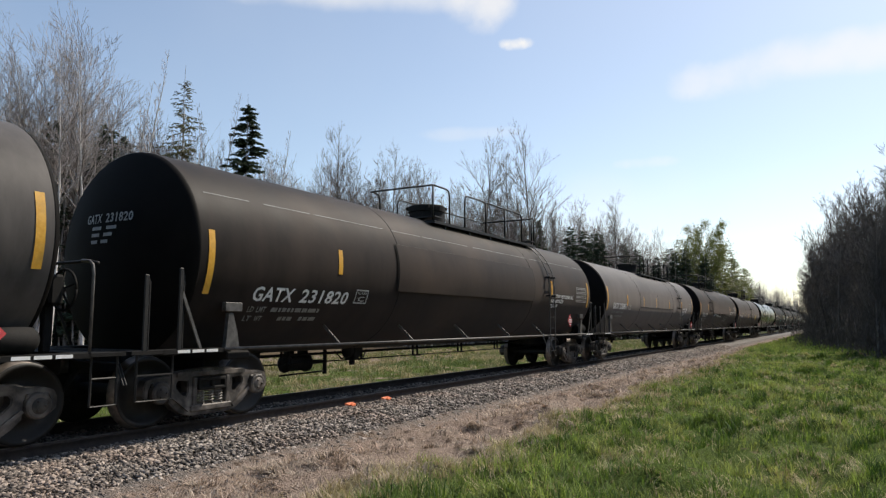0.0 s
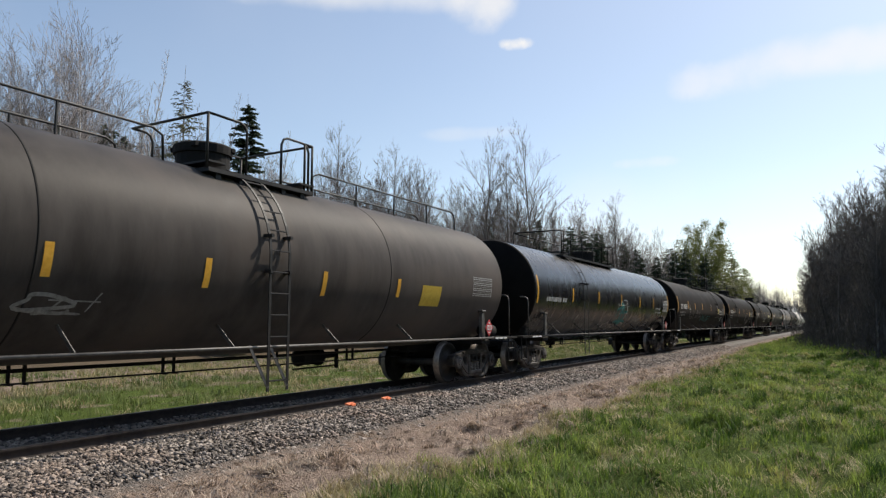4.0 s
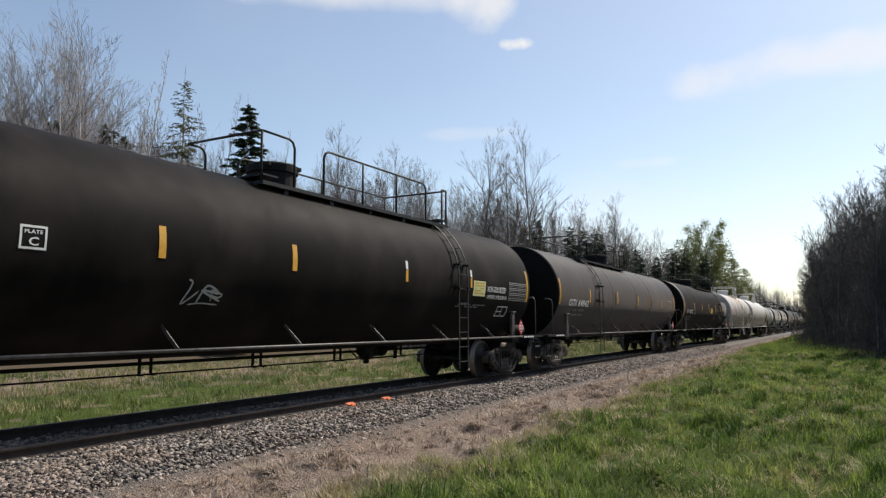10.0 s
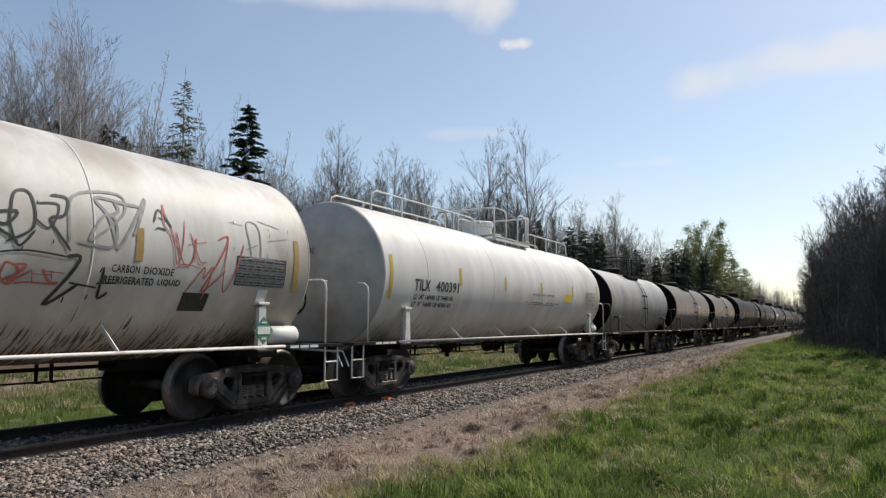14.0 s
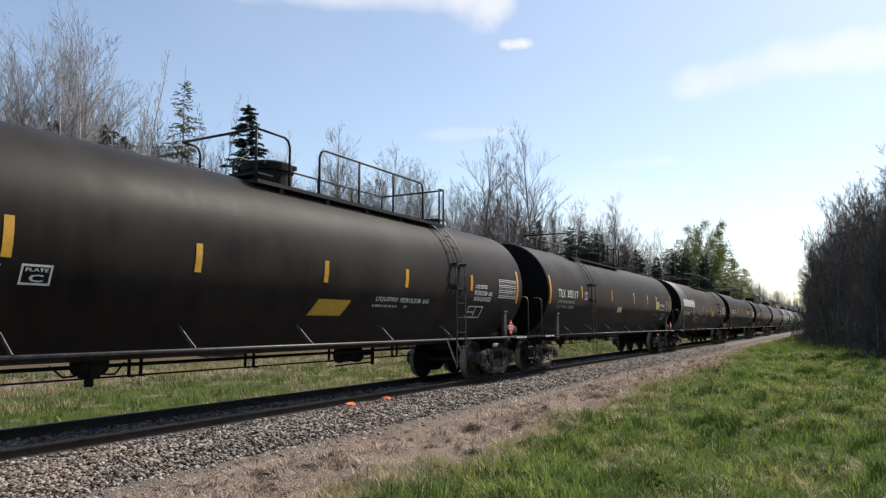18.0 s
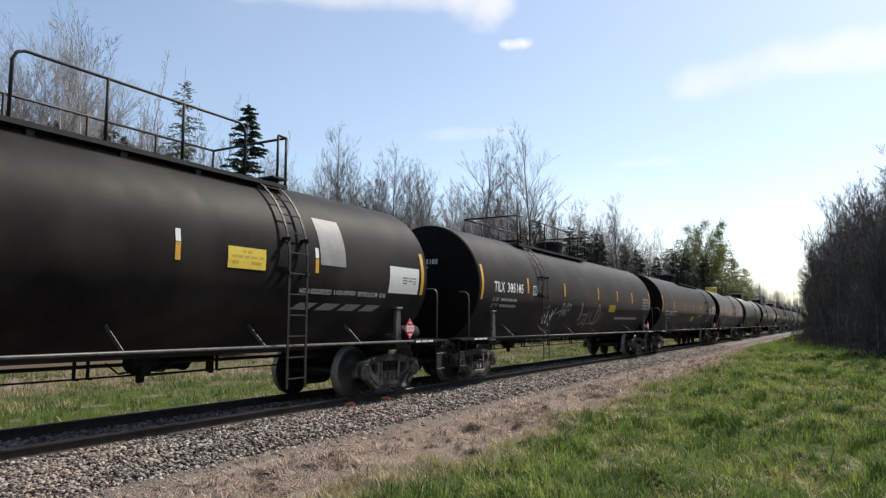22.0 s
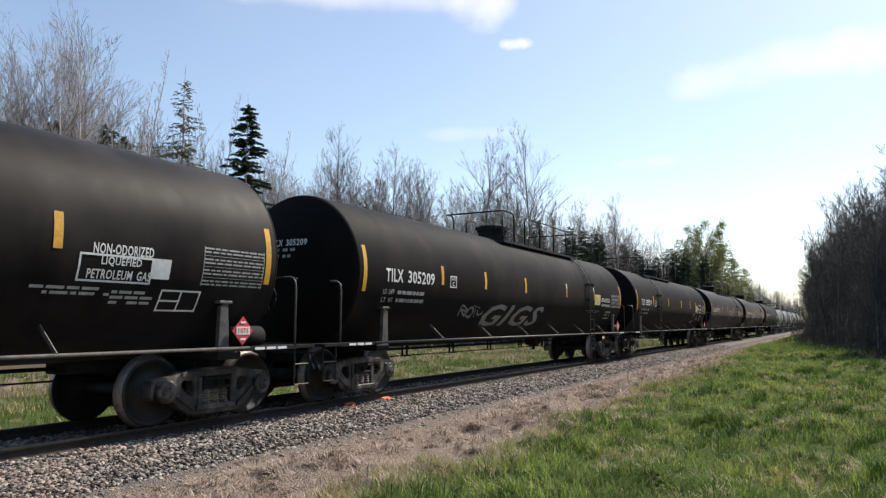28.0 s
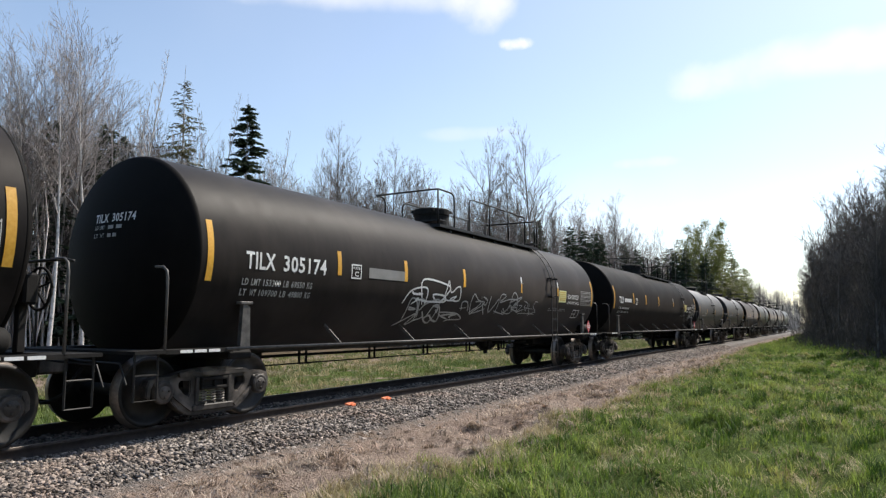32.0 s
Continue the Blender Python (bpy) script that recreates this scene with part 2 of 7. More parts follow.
def beam(bm, a, b, w, h, up=(0, 0, 1)):
    """A bar of section w x h from a to b."""
    a, b = Vector(a), Vector(b)
    d = (b - a).normalized()
    s = d.cross(Vector(up))
    s = s.normalized() if s.length > 1e-4 else Vector((1, 0, 0))
    t = s.cross(d)
    vs = [bm.verts.new(p + s * (i * w / 2) + t * (j * h / 2)) for p in (a, b) for i, j in ((-1, -1), (1, -1), (1, 1), (-1, 1))]
    for f in ((3, 2, 1, 0), (4, 5, 6, 7), (0, 1, 5, 4), (1, 2, 6, 5), (2, 3, 7, 6), (3, 0, 4, 7)):
        bm.faces.new([vs[i] for i in f])


def tube(bm, pts, r, n=6, closed=False):
    """A round pipe along points."""
    pts = [Vector(q) for q in pts]
    rings = []
    side = None
    for i, q in enumerate(pts):
        d = (pts[min(i + 1, len(pts) - 1)] - pts[max(i - 1, 0)]).normalized()
        if side is None:
            side = d.orthogonal().normalized()
        side = (side - d * side.dot(d)).normalized()
        other = d.cross(side)
        rr = r[i] if isinstance(r, (list, tuple)) else r
        rings.append([bm.verts.new(q + (side * math.cos(2 * math.pi * k / n) + other * math.sin(2 * math.pi * k / n)) * rr) for k in range(n)])
    for a, b in zip(rings, rings[1:]):
        for k in range(n):
            bm.faces.new((a[k], a[(k + 1) % n], b[(k + 1) % n], b[k]))
    bm.faces.new(rings[0][::-1])
    bm.faces.new(rings[-1])


def revolve(bm, prof, axis, n=32):
    """Turn (along, radius) points round the x, y or z axis."""
    rings = []
    for u, r in prof:
        ring = []
        for k in range(n):
            c, s = math.cos(2 * math.pi * k / n) * r, math.sin(2 * math.pi * k / n) * r
            ring.append(bm.verts.new({"x": (u, c, s), "y": (s, u, c), "z": (c, s, u)}[axis]))
        rings.append(ring)
    for a, b in zip(rings, rings[1:]):
        for k in range(n):
            bm.faces.new((a[k], a[(k + 1) % n], b[(k + 1) % n], b[k]))
    for r, flip in ((rings[0], True), (rings[-1], False)):
        bm.faces.new(r[::-1] if flip else r)
    bmesh.ops.remove_doubles(bm, verts=bm.verts, dist=1e-5)


def tubes_np(p0, p1, r0, r1, n=3):
    """Many tapered sticks at once: verts and quads."""
    p0, p1 = np.asarray(p0, float), np.asarray(p1, float)
    r0, r1 = np.asarray(r0, float), np.asarray(r1, float)
    d = p1 - p0
    d /= np.maximum(np.linalg.norm(d, axis=1, keepdims=True), 1e-9)
    ref = np.where(np.abs(d[:, 2:3]) < 0.9, np.array([[0, 0, 1.0]]), np.array([[1.0, 0, 0]]))
    s = np.cross(d, ref)
    s /= np.linalg.norm(s, axis=1, keepdims=True)
    t = np.cross(s, d)
    a = np.arange(n) * 2 * np.pi / n
    ring = s[:, None] * np.cos(a)[None, :, None] + t[:, None] * np.sin(a)[None, :, None]
    v = np.concatenate([p0[:, None] + ring * r0[:, None, None], p1[:, None] + ring * r1[:, None, None]], 1).reshape(-1, 3)
    k = np.arange(n)
    q = np.stack([k, (k + 1) % n, (k + 1) % n + n, k + n], 1)
    f = (np.arange(len(p0))[:, None, None] * 2 * n + q[None]).reshape(-1, 4)
    return v, f

# ---- the ground ----


def smooth(a, b, x):
    t = np.clip((x - a) / (b - a), 0, 1)
    return t * t * (3 - 2 * t)


def wave(x, y):
    return (np.sin(x * 1.7 + 0.6 * y) * np.sin(y * 0.9 + 1.3) * 0.5 + np.sin(x * 4.1 - y * 2.3) * 0.22 + np.sin(x * 0.6 - y * 0.37 + 2) * 0.6)


def value_noise(x, y, size, seed):
    """Smooth random field, 0 to 1, with patches of the given size in metres."""
    g = np.random.default_rng(seed).random((128, 128))
    u, v = np.asarray(x, float) / size, np.asarray(y, float) / size
    i, j = np.floor(u).astype(int), np.floor(v).astype(int)
    fu, fv = u - i, v - j
    fu, fv = fu * fu * (3 - 2 * fu), fv * fv * (3 - 2 * fv)
    a = g[i % 128, j % 128] * (1 - fu) + g[(i + 1) % 128, j % 128] * fu
    b = g[i % 128, (j + 1) % 128] * (1 - fu) + g[(i + 1) % 128, (j + 1) % 128] * fu
    return a * (1 - fv) + b * fv


def lumps(x, y):
    """Clods and hollows of the rough bank."""
    return 0.20 * (value_noise(x, y, 0.8, 1) - 0.5) + 0.15 * (value_noise(x, y, 0.33, 2) - 0.5) + 0.06 * (value_noise(x, y, 0.15, 14) - 0.5) + 0.16 * (value_noise(x, y, 2.6, 4) - 0.5)


def ground_z(x, y):
    """Height of the ground below the rail heads."""
    x, y = np.asarray(x, float), np.asarray(y, float)
    bed = -0.19 + 0 * x
    right = -0.42 + 0.10 * smooth(3.6, 5.4, x) + lumps(x, y) * smooth(2.4, 3.3, x) + 0.12 * smooth(3.3, 4.6, x) * smooth(22, 45, y)
    left = -0.46 + 0.025 * wave(x, y) + 0.3 * smooth(-14, -26, x)
    z = np.where(x > 0, bed + (right - bed) * smooth(1.75, 2.9, x), bed + (left - bed) * smooth(-1.9, -3.2, x))
    return z


def grass_line(y):
    """Where the green verge begins, right of the track."""
    return 4.75 - 1.35 * smooth(26, 60, np.asarray(y, float)) + 0.22 * np.sin(np.asarray(y) * 0.9) + 0.15 * np.sin(np.asarray(y) * 2.3 + 1)


def make_ground():
    xs = np.concatenate([[-3000, -800, -300, -120, -60], np.arange(-40, -4, 1.5), np.arange(-4, 2.2, 0.3), np.arange(2.2, 6.2, 0.1), np.arange(6.2, 13, 0.22), np.arange(13, 40, 1.5), [60, 120, 300, 800, 3000]])
    ys = np.concatenate([[-3000, -1200, -600, -250, -80, -30], np.arange(-10, 3, 0.6), np.arange(3, 24, 0.11), np.arange(24, 45, 0.3), np.arange(45, 150, 2.5), [180, 250, 400, 700, 1200, 3000]])
    gx, gy = np.meshgrid(xs, ys)
    gz = ground_z(gx, gy) - 0.05 * ((np.abs(gx) < 2.4))
    v = np.stack([gx, gy, gz], -1).reshape(-1, 3)
    ny, nx = gx.shape
    i = np.arange(ny - 1)[:, None] * nx + np.arange(nx - 1)[None]
    f = np.stack([i, i + 1, i + nx + 1, i + nx], -1).reshape(-1, 4)
    m = bpy.data.materials.new("verge soil, straw and turf")
    m.use_nodes = True
    nt = m.node_tree
    nd, lk = nt.nodes, nt.links
    b = nd["Principled BSDF"]
    b.inputs["Roughness"].default_value = 0.95
    b.inputs["Specular IOR Level"].default_value = 0.1
    co = nd.new("ShaderNodeTexCoord")
    sep = nd.new("ShaderNodeSeparateXYZ")
    lk.new(co.outputs["Object"], sep.inputs[0])

    def noise_of(scale, detail=6):
        n = nd.new("ShaderNodeTexNoise")
        n.inputs["Scale"].default_value, n.inputs["Detail"].default_value = scale, detail
        lk.new(co.outputs["Object"], n.inputs["Vector"])
        return n.outputs["Fac"]

    def blend(a, b_, fac):
        x = nd.new("ShaderNodeMix")
        x.data_type = "RGBA"
        for s, q in (("A", a), ("B", b_)):
            if isinstance(q, tuple):
                x.inputs[s].default_value = (*q, 1)
            else:
                lk.new(q, x.inputs[s])
        lk.new(fac, x.inputs["Factor"])
        return x.outputs["Result"]

    def ramp(src, lo, hi):
        r = nd.new("ShaderNodeMapRange")
        r.inputs["From Min"].default_value, r.inputs["From Max"].default_value = lo, hi
        lk.new(src, r.inputs["Value"])
        return r.outputs[0]

    def plus(a, b_, k):
        x = nd.new("ShaderNodeMath")
        x.operation = "MULTIPLY_ADD"
        lk.new(b_, x.inputs[0])
        x.inputs[1].default_value = k
        lk.new(a, x.inputs[2])
        return x.outputs[0]

    fine, mid, big = noise_of(45), noise_of(5), noise_of(0.7)
    straw = blend((0.15, 0.108, 0.084), (0.40, 0.305, 0.24), ramp(fine, 0.3, 0.7))
    straw = blend(straw, (0.075, 0.052, 0.038), ramp(mid, 0.55, 0.70))
    green = blend((0.040, 0.062, 0.012), (0.11, 0.15, 0.03), ramp(fine, 0.3, 0.7))
    green = blend(green, (0.14, 0.11, 0.06), ramp(mid, 0.60, 0.74))
    gravel = blend((0.07, 0.062, 0.056), (0.23, 0.205, 0.185), ramp(noise_of(70), 0.35, 0.65))
    edge = plus(sep.outputs["X"], mid, 1.6)
    col = blend(gravel, straw, ramp(edge, 3.0, 3.6))
    far_y = ramp(sep.outputs["Y"], 26, 60)
    edge2 = plus(edge, far_y, 1.35)
    col = blend(col, green, ramp(edge2, 5.3, 5.9))
    lefte = plus(sep.outputs["X"], mid, -1.6)
    col = blend(straw_left(nd, lk, blend, ramp, fine, big, mid, green, straw, sep), col, ramp(lefte, -4.4, -3.9))
    lk.new(col, b.inputs["Base Color"])
    bp = nd.new("ShaderNodeBump")
    bp.inputs["Distance"].default_value = 0.05
    lk.new(fine, bp.inputs["Height"])
    lk.new(bp.outputs[0], b.inputs["Normal"])
    ob = new("ground", mesh_np("ground", v, f, [m], True))
    return tagged(ob, "grassy railway verge with dead straw and bare gravel", "ground", kind="structure")


def straw_left(nd, lk, blend, ramp, fine, big, mid, green, straw, sep):
    """Meadow across the track: turf near the line, bleached grass further off, leaf litter under the trees."""
    c = blend(straw, green, ramp(sep.outputs["X"], -10.5, -8.0))
    c = blend(c, straw, ramp(big, 0.55, 0.68))
    return blend((0.13, 0.10, 0.07), c, ramp(sep.outputs["X"], -19, -16))


make_ground()

# ---- track ----


def sweep(name, prof, y0, y1, mat, parent, step=12.0):
    n = len(prof)
    ys = np.arange(y0, y1 + 0.01, step)
    v = np.array([[x, y, z] for y in ys for x, z in prof])
    f = [[i * n + k, i * n + (k + 1) % n, (i + 1) * n + (k + 1) % n, (i + 1) * n + k] for i in range(len(ys) - 1) for k in range(n)]
    return hang(name, mesh_np(name, v, f, [mat]), parent)


HEAD = -0.045


def make_track():
    track = tagged(new("track"), "single railway track with rusty rails on stone ballast", "railway track", kind="structure")
    stone = surf("ballast stone", (0.06, 0.054, 0.049), (0.20, 0.18, 0.163), 28.0, 0.9, 0, 0.02, 30, c3=(0.13, 0.105, 0.085), s3=1.2, t3=0.6)
    sweep("ballast", [(2.75, -0.46), (1.72, -0.215), (0.85, -0.185), (0.6, -0.205), (-0.6, -0.205), (-0.85, -0.185), (-1.75, -0.215), (-2.9, -0.52), (-2.9, -0.62), (2.75, -0.62)], -620, 820, stone, track, 60.0)
    rail = [(-0.037, 0), (0.037, 0), (0.037, -0.035), (0.012, -0.05), (0.009, -0.14), (0.07, -0.158), (0.07, -0.172), (-0.07, -0.172), (-0.07, -0.158), (-0.009, -0.14), (-0.012, -0.05), (-0.037, -0.035)]
    for s in (1, -1):
        r = sweep("rail", [(x + s * 0.755, z + HEAD) for x, z in rail][::-1], -620, 820, RUSTY, track, 60.0)
        sweep("running_surface", [(x + s * 0.755, z + HEAD) for x, z in ((-0.033, 0.003), (0.033, 0.003), (0.033, -0.001), (-0.033, -0.001))][::-1], -620, 820, RAILHEAD, r, 60.0)
    return track


TRACK = make_track()

# ---- tank cars ----
CACHE = {}


def shared(key, build, mat, smooth_=False):
    """One mesh for all alike parts."""
    key = (key, mat.name)
    if key not in CACHE:
        bm = bmesh.new()
        build(bm)
        CACHE[key] = fresh(bm, key[0] if isinstance(key[0], str) else key[0][0], mat, smooth_)
    return CACHE[key]


KNUCKLE = 0.10
WHEEL_R = 0.482
AXLE = HEAD + WHEEL_R + 0.006


def dish(f, depth):
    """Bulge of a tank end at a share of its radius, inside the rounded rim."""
    return -0.087 - depth * (1 - min(f / 0.967, 1.0) ** 2.3)


def arc_profile(L, R, depth):
    """Tank end, from its middle to the rim."""
    mid = [(dish(f, depth), R * f) for f in (0.0, 0.2, 0.4, 0.55, 0.7, 0.82, 0.9, 0.945)]
    rim = [(-KNUCKLE * math.sin(radians(a)), R - KNUCKLE * (1 - math.cos(radians(a)))) for a in (60, 48, 36, 24, 12, 0)]
    return mid + rim


def side_frame(bm):
    """Cast side frame of a three-piece bogie, in the y-z plane: arched top, bearing jaws, spring window, sloping tension member."""
    half = [(0.0, 0.745), (0.30, 0.735), (0.55, 0.70), (0.76, 0.655), (0.98, 0.645), (1.09, 0.61), (1.13, 0.53), (1.13, 0.40), (1.06, 0.345), (1.045, 0.50), (1.01, 0.565), (0.77, 0.565), (0.745, 0.50), (0.735, 0.30), (0.62, 0.195), (0.47, 0.105), (0.34, 0.08), (0.0, 0.08)]
    outer = half + [(-y, z) for y, z in half[::-1][1:-1]]
    holes = [[(0.25, 0.61), (-0.25, 0.61), (-0.28, 0.56), (-0.28, 0.25), (0.28, 0.25), (0.28, 0.56)]]
    for q in (1, -1):
        holes.append([(q * 0.42, 0.57), (q * 0.41, 0.41), (q * 0.44, 0.365), (q * 0.49, 0.375), (q * 0.60, 0.48), (q * 0.605, 0.545), (q * 0.57, 0.58)])
    edges = []
    for loop in [outer] + holes:
        vs = [bm.verts.new((0.075, y, z)) for y, z in loop]
        edges += [bm.edges.new((vs[i], vs[(i + 1) % len(vs)])) for i in range(len(vs))]
    fs = [g for g in bmesh.ops.triangle_fill(bm, edges=edges, use_beauty=True, use_dissolve=False)["geom"] if isinstance(g, bmesh.types.BMFace)]
    rims = [e for e in bm.edges if e.is_boundary]
    ext = bmesh.ops.extrude_face_region(bm, geom=fs)["geom"]
    bmesh.ops.translate(bm, verts=[g for g in ext if isinstance(g, bmesh.types.BMVert)], vec=(-0.15, 0, 0))
    bmesh.ops.recalc_face_normals(bm, faces=bm.faces)
    bmesh.ops.bevel(bm, geom=[e for e in rims if e.is_valid], offset=0.014, segments=2, affect="EDGES")
    for q in (1, -1):
        beam(bm, (0.085, q * 0.40, 0.165), (0.085, q * 0.72, 0.40), 0.045, 0.05, (1, 0, 0))
        revolve_at(bm, (0.07, q * 0.889, AXLE), [(0.0, 0.0), (0.0, 0.155), (0.06, 0.15), (0.075, 0.13), (0.075, 0.0)])
        box(bm, (-0.06, q * 0.889 - 0.13, AXLE + 0.07), (0.10, q * 0.889 + 0.13, 0.585), 0.015)
        box(bm, (0.06, q * 0.50 - 0.07, 0.655), (0.10, q * 0.50 + 0.07, 0.70), 0.01)
    beam(bm, (0.085, -0.62, 0.665), (0.085, 0.62, 0.665), 0.05, 0.06)
    box(bm, (-0.10, -0.37, 0.135), (0.115, 0.37, 0.225), 0.015)
    for y in (-0.30, 0.30):
        box(bm, (0.02, y - 0.035, 0.22), (0.105, y + 0.035, 0.62), 0.012)


def revolve_at(bm, where, prof):
    """A turned boss with its axis along x."""
    b2 = bmesh.new()
    revolve(b2, prof, "x", 16)
    bmesh.ops.recalc_face_normals(b2, faces=b2.faces)
    bmesh.ops.translate(b2, verts=b2.verts, vec=where)
    me = bpy.data.meshes.new("tmp")
    b2.to_mesh(me)
    b2.free()
    bm.from_mesh(me)
    bpy.data.meshes.remove(me)


def coil(bm):
    pts = [(0.062 * math.cos(a), 0.062 * math.sin(a), 0.235 + 0.19 * a / (2 * math.pi * 5)) for a in np.linspace(0, 2 * math.pi * 5, 46)]
    tube(bm, pts, 0.015, 4)


def wheelset(bm):
    k = WHEEL_R / 0.457
    prof = [(0.62, 0.09), (0.655, 0.14), (0.70, 0.16), (0.715, 0.36), (0.685, 0.40), (0.683, 0.482), (0.70, 0.487), (0.715, 0.462), (0.825, 0.452), (0.828, 0.40), (0.775, 0.37), (0.765, 0.18), (0.84, 0.14), (0.86, 0.09), (0.90, 0.09)]
    for s in (1, -1):
        b2 = bmesh.new()
        revolve(b2, [(s * u, r * k if r > 0.2 else r) for u, r in prof], "x", 40)
        me = bpy.data.meshes.new("tmp")
        b2.to_mesh(me)
        b2.free()
        bm.from_mesh(me)
        bpy.data.meshes.remove(me)
        for j in range(3):
            a = 2 * math.pi * j / 3
            box(bm, (s * 1.16 - 0.01, math.cos(a) * 0.06 - 0.014, math.sin(a) * 0.06 - 0.014), (s * 1.16 + 0.01, math.cos(a) * 0.06 + 0.014, math.sin(a) * 0.06 + 0.014))
    b2 = bmesh.new()
    revolve(b2, [(-1.155, 0.0), (-1.155, 0.085), (-1.14, 0.10), (-0.93, 0.115), (-0.92, 0.085), (0.92, 0.085), (0.93, 0.115), (1.14, 0.10), (1.155, 0.085), (1.155, 0.0)], "x", 16)
    me = bpy.data.meshes.new("tmp")
    b2.to_mesh(me)
    b2.free()
    bm.from_mesh(me)
    bpy.data.meshes.remove(me)
    bmesh.ops.recalc_face_normals(bm, faces=bm.faces)


WHEELS = []


def bogie(car, y):
    def bolster(bm):
        box(bm, (-1.08, -0.2, 0.44), (1.08, 0.2, 0.60), 0.02)
        for s in (1, -1):
            x0, x1 = sorted((s * 1.02, s * 1.125))
            box(bm, (x0, -0.25, 0.555), (x1, 0.25, 0.605), 0.012)
            box(bm, (x0, -0.25, 0.43), (x1, 0.25, 0.475), 0.012)
            for q in (-0.235, 0.0, 0.235):
                box(bm, (x0, q - 0.018, 0.46), (x1, q + 0.018, 0.57), 0.008)
        box(bm, (-0.35, -0.24, 0.56), (0.35, 0.24, 0.72), 0.02)
        for s in (1, -1):
            box(bm, (-0.6, s * 0.42 - 0.05, 0.40), (0.6, s * 0.42 + 0.05, 0.50), 0.01)

    b = hang("bogie", shared("bogie", bolster, UNDER), car, (0, y, 0), label="three-piece freight bogie with coil springs")
    for s in (1, -1):
        hang("side_frame", shared("side_frame", side_frame, CAST), b, (s * 1.0, 0, 0), (0, 0, 0 if s > 0 else math.pi))
        for k in (-1, 0, 1):
            hang("spring", shared("spring", coil, SPRING), b, (s * 1.035, k * 0.165, 0))
    for k in (-1, 1):
        me = shared("wheelset", wheelset, WHEEL, True)
        if len(me.materials) == 1:
            me.materials.append(CAST)
            me.materials.append(RAILHEAD)
            for p in me.polygons:
                p.material_index = 1 if abs(p.center.x) > 1.13 else 2 if math.hypot(p.center.y, p.center.z) > 0.449 * WHEEL_R / 0.457 else 0
        w = hang("wheelset", me, b, (0, k * 0.889, AXLE))
        WHEELS.append((w, k))
    return b


# lettering and marks lie on the curved shell
def on_shell(y, ang, R, zc, lift=0.006, side=1):
    a = radians(ang)
    return Vector((side * (R + lift) * math.cos(a), y, zc + (R + lift) * math.sin(a)))


def flat_text(body, shear=0.0):
    cu = bpy.data.curves.new("lettering", "FONT")
    cu.body, cu.size, cu.shear = body, 1.0, shear
    cu.resolution_u, cu.space_character, cu.offset = 2, 1.08, 0.022
    ob = bpy.data.objects.new("lettering", cu)
    scene.collection.objects.link(ob)
    me = bpy.data.meshes.new_from_object(ob)
    bpy.data.objects.remove(ob)
    bpy.data.curves.remove(cu)
    return me


def text_mesh(body, place, cuts=4, shear=0.0):
    """Text in the unit square, cut in strips and laid on a surface by place(u, v)."""
    src = flat_text(body, shear)
    bm = bmesh.new()
    bm.from_mesh(src)
    bpy.data.meshes.remove(src)
    us, vs = [v.co.x for v in bm.verts], [v.co.y for v in bm.verts]
    u0, u1, v0, v1 = min(us), max(us), min(vs), max(vs)
    for k in range(1, cuts):
        bmesh.ops.bisect_plane(bm, geom=list(bm.verts) + list(bm.edges) + list(bm.faces), plane_co=(0, v0 + (v1 - v0) * k / cuts, 0), plane_no=(0, 1, 0))
    for v in bm.verts:
        v.co = place((v.co.x - u0) / (u1 - u0), (v.co.y - v0) / (v1 - v0))
    return bm


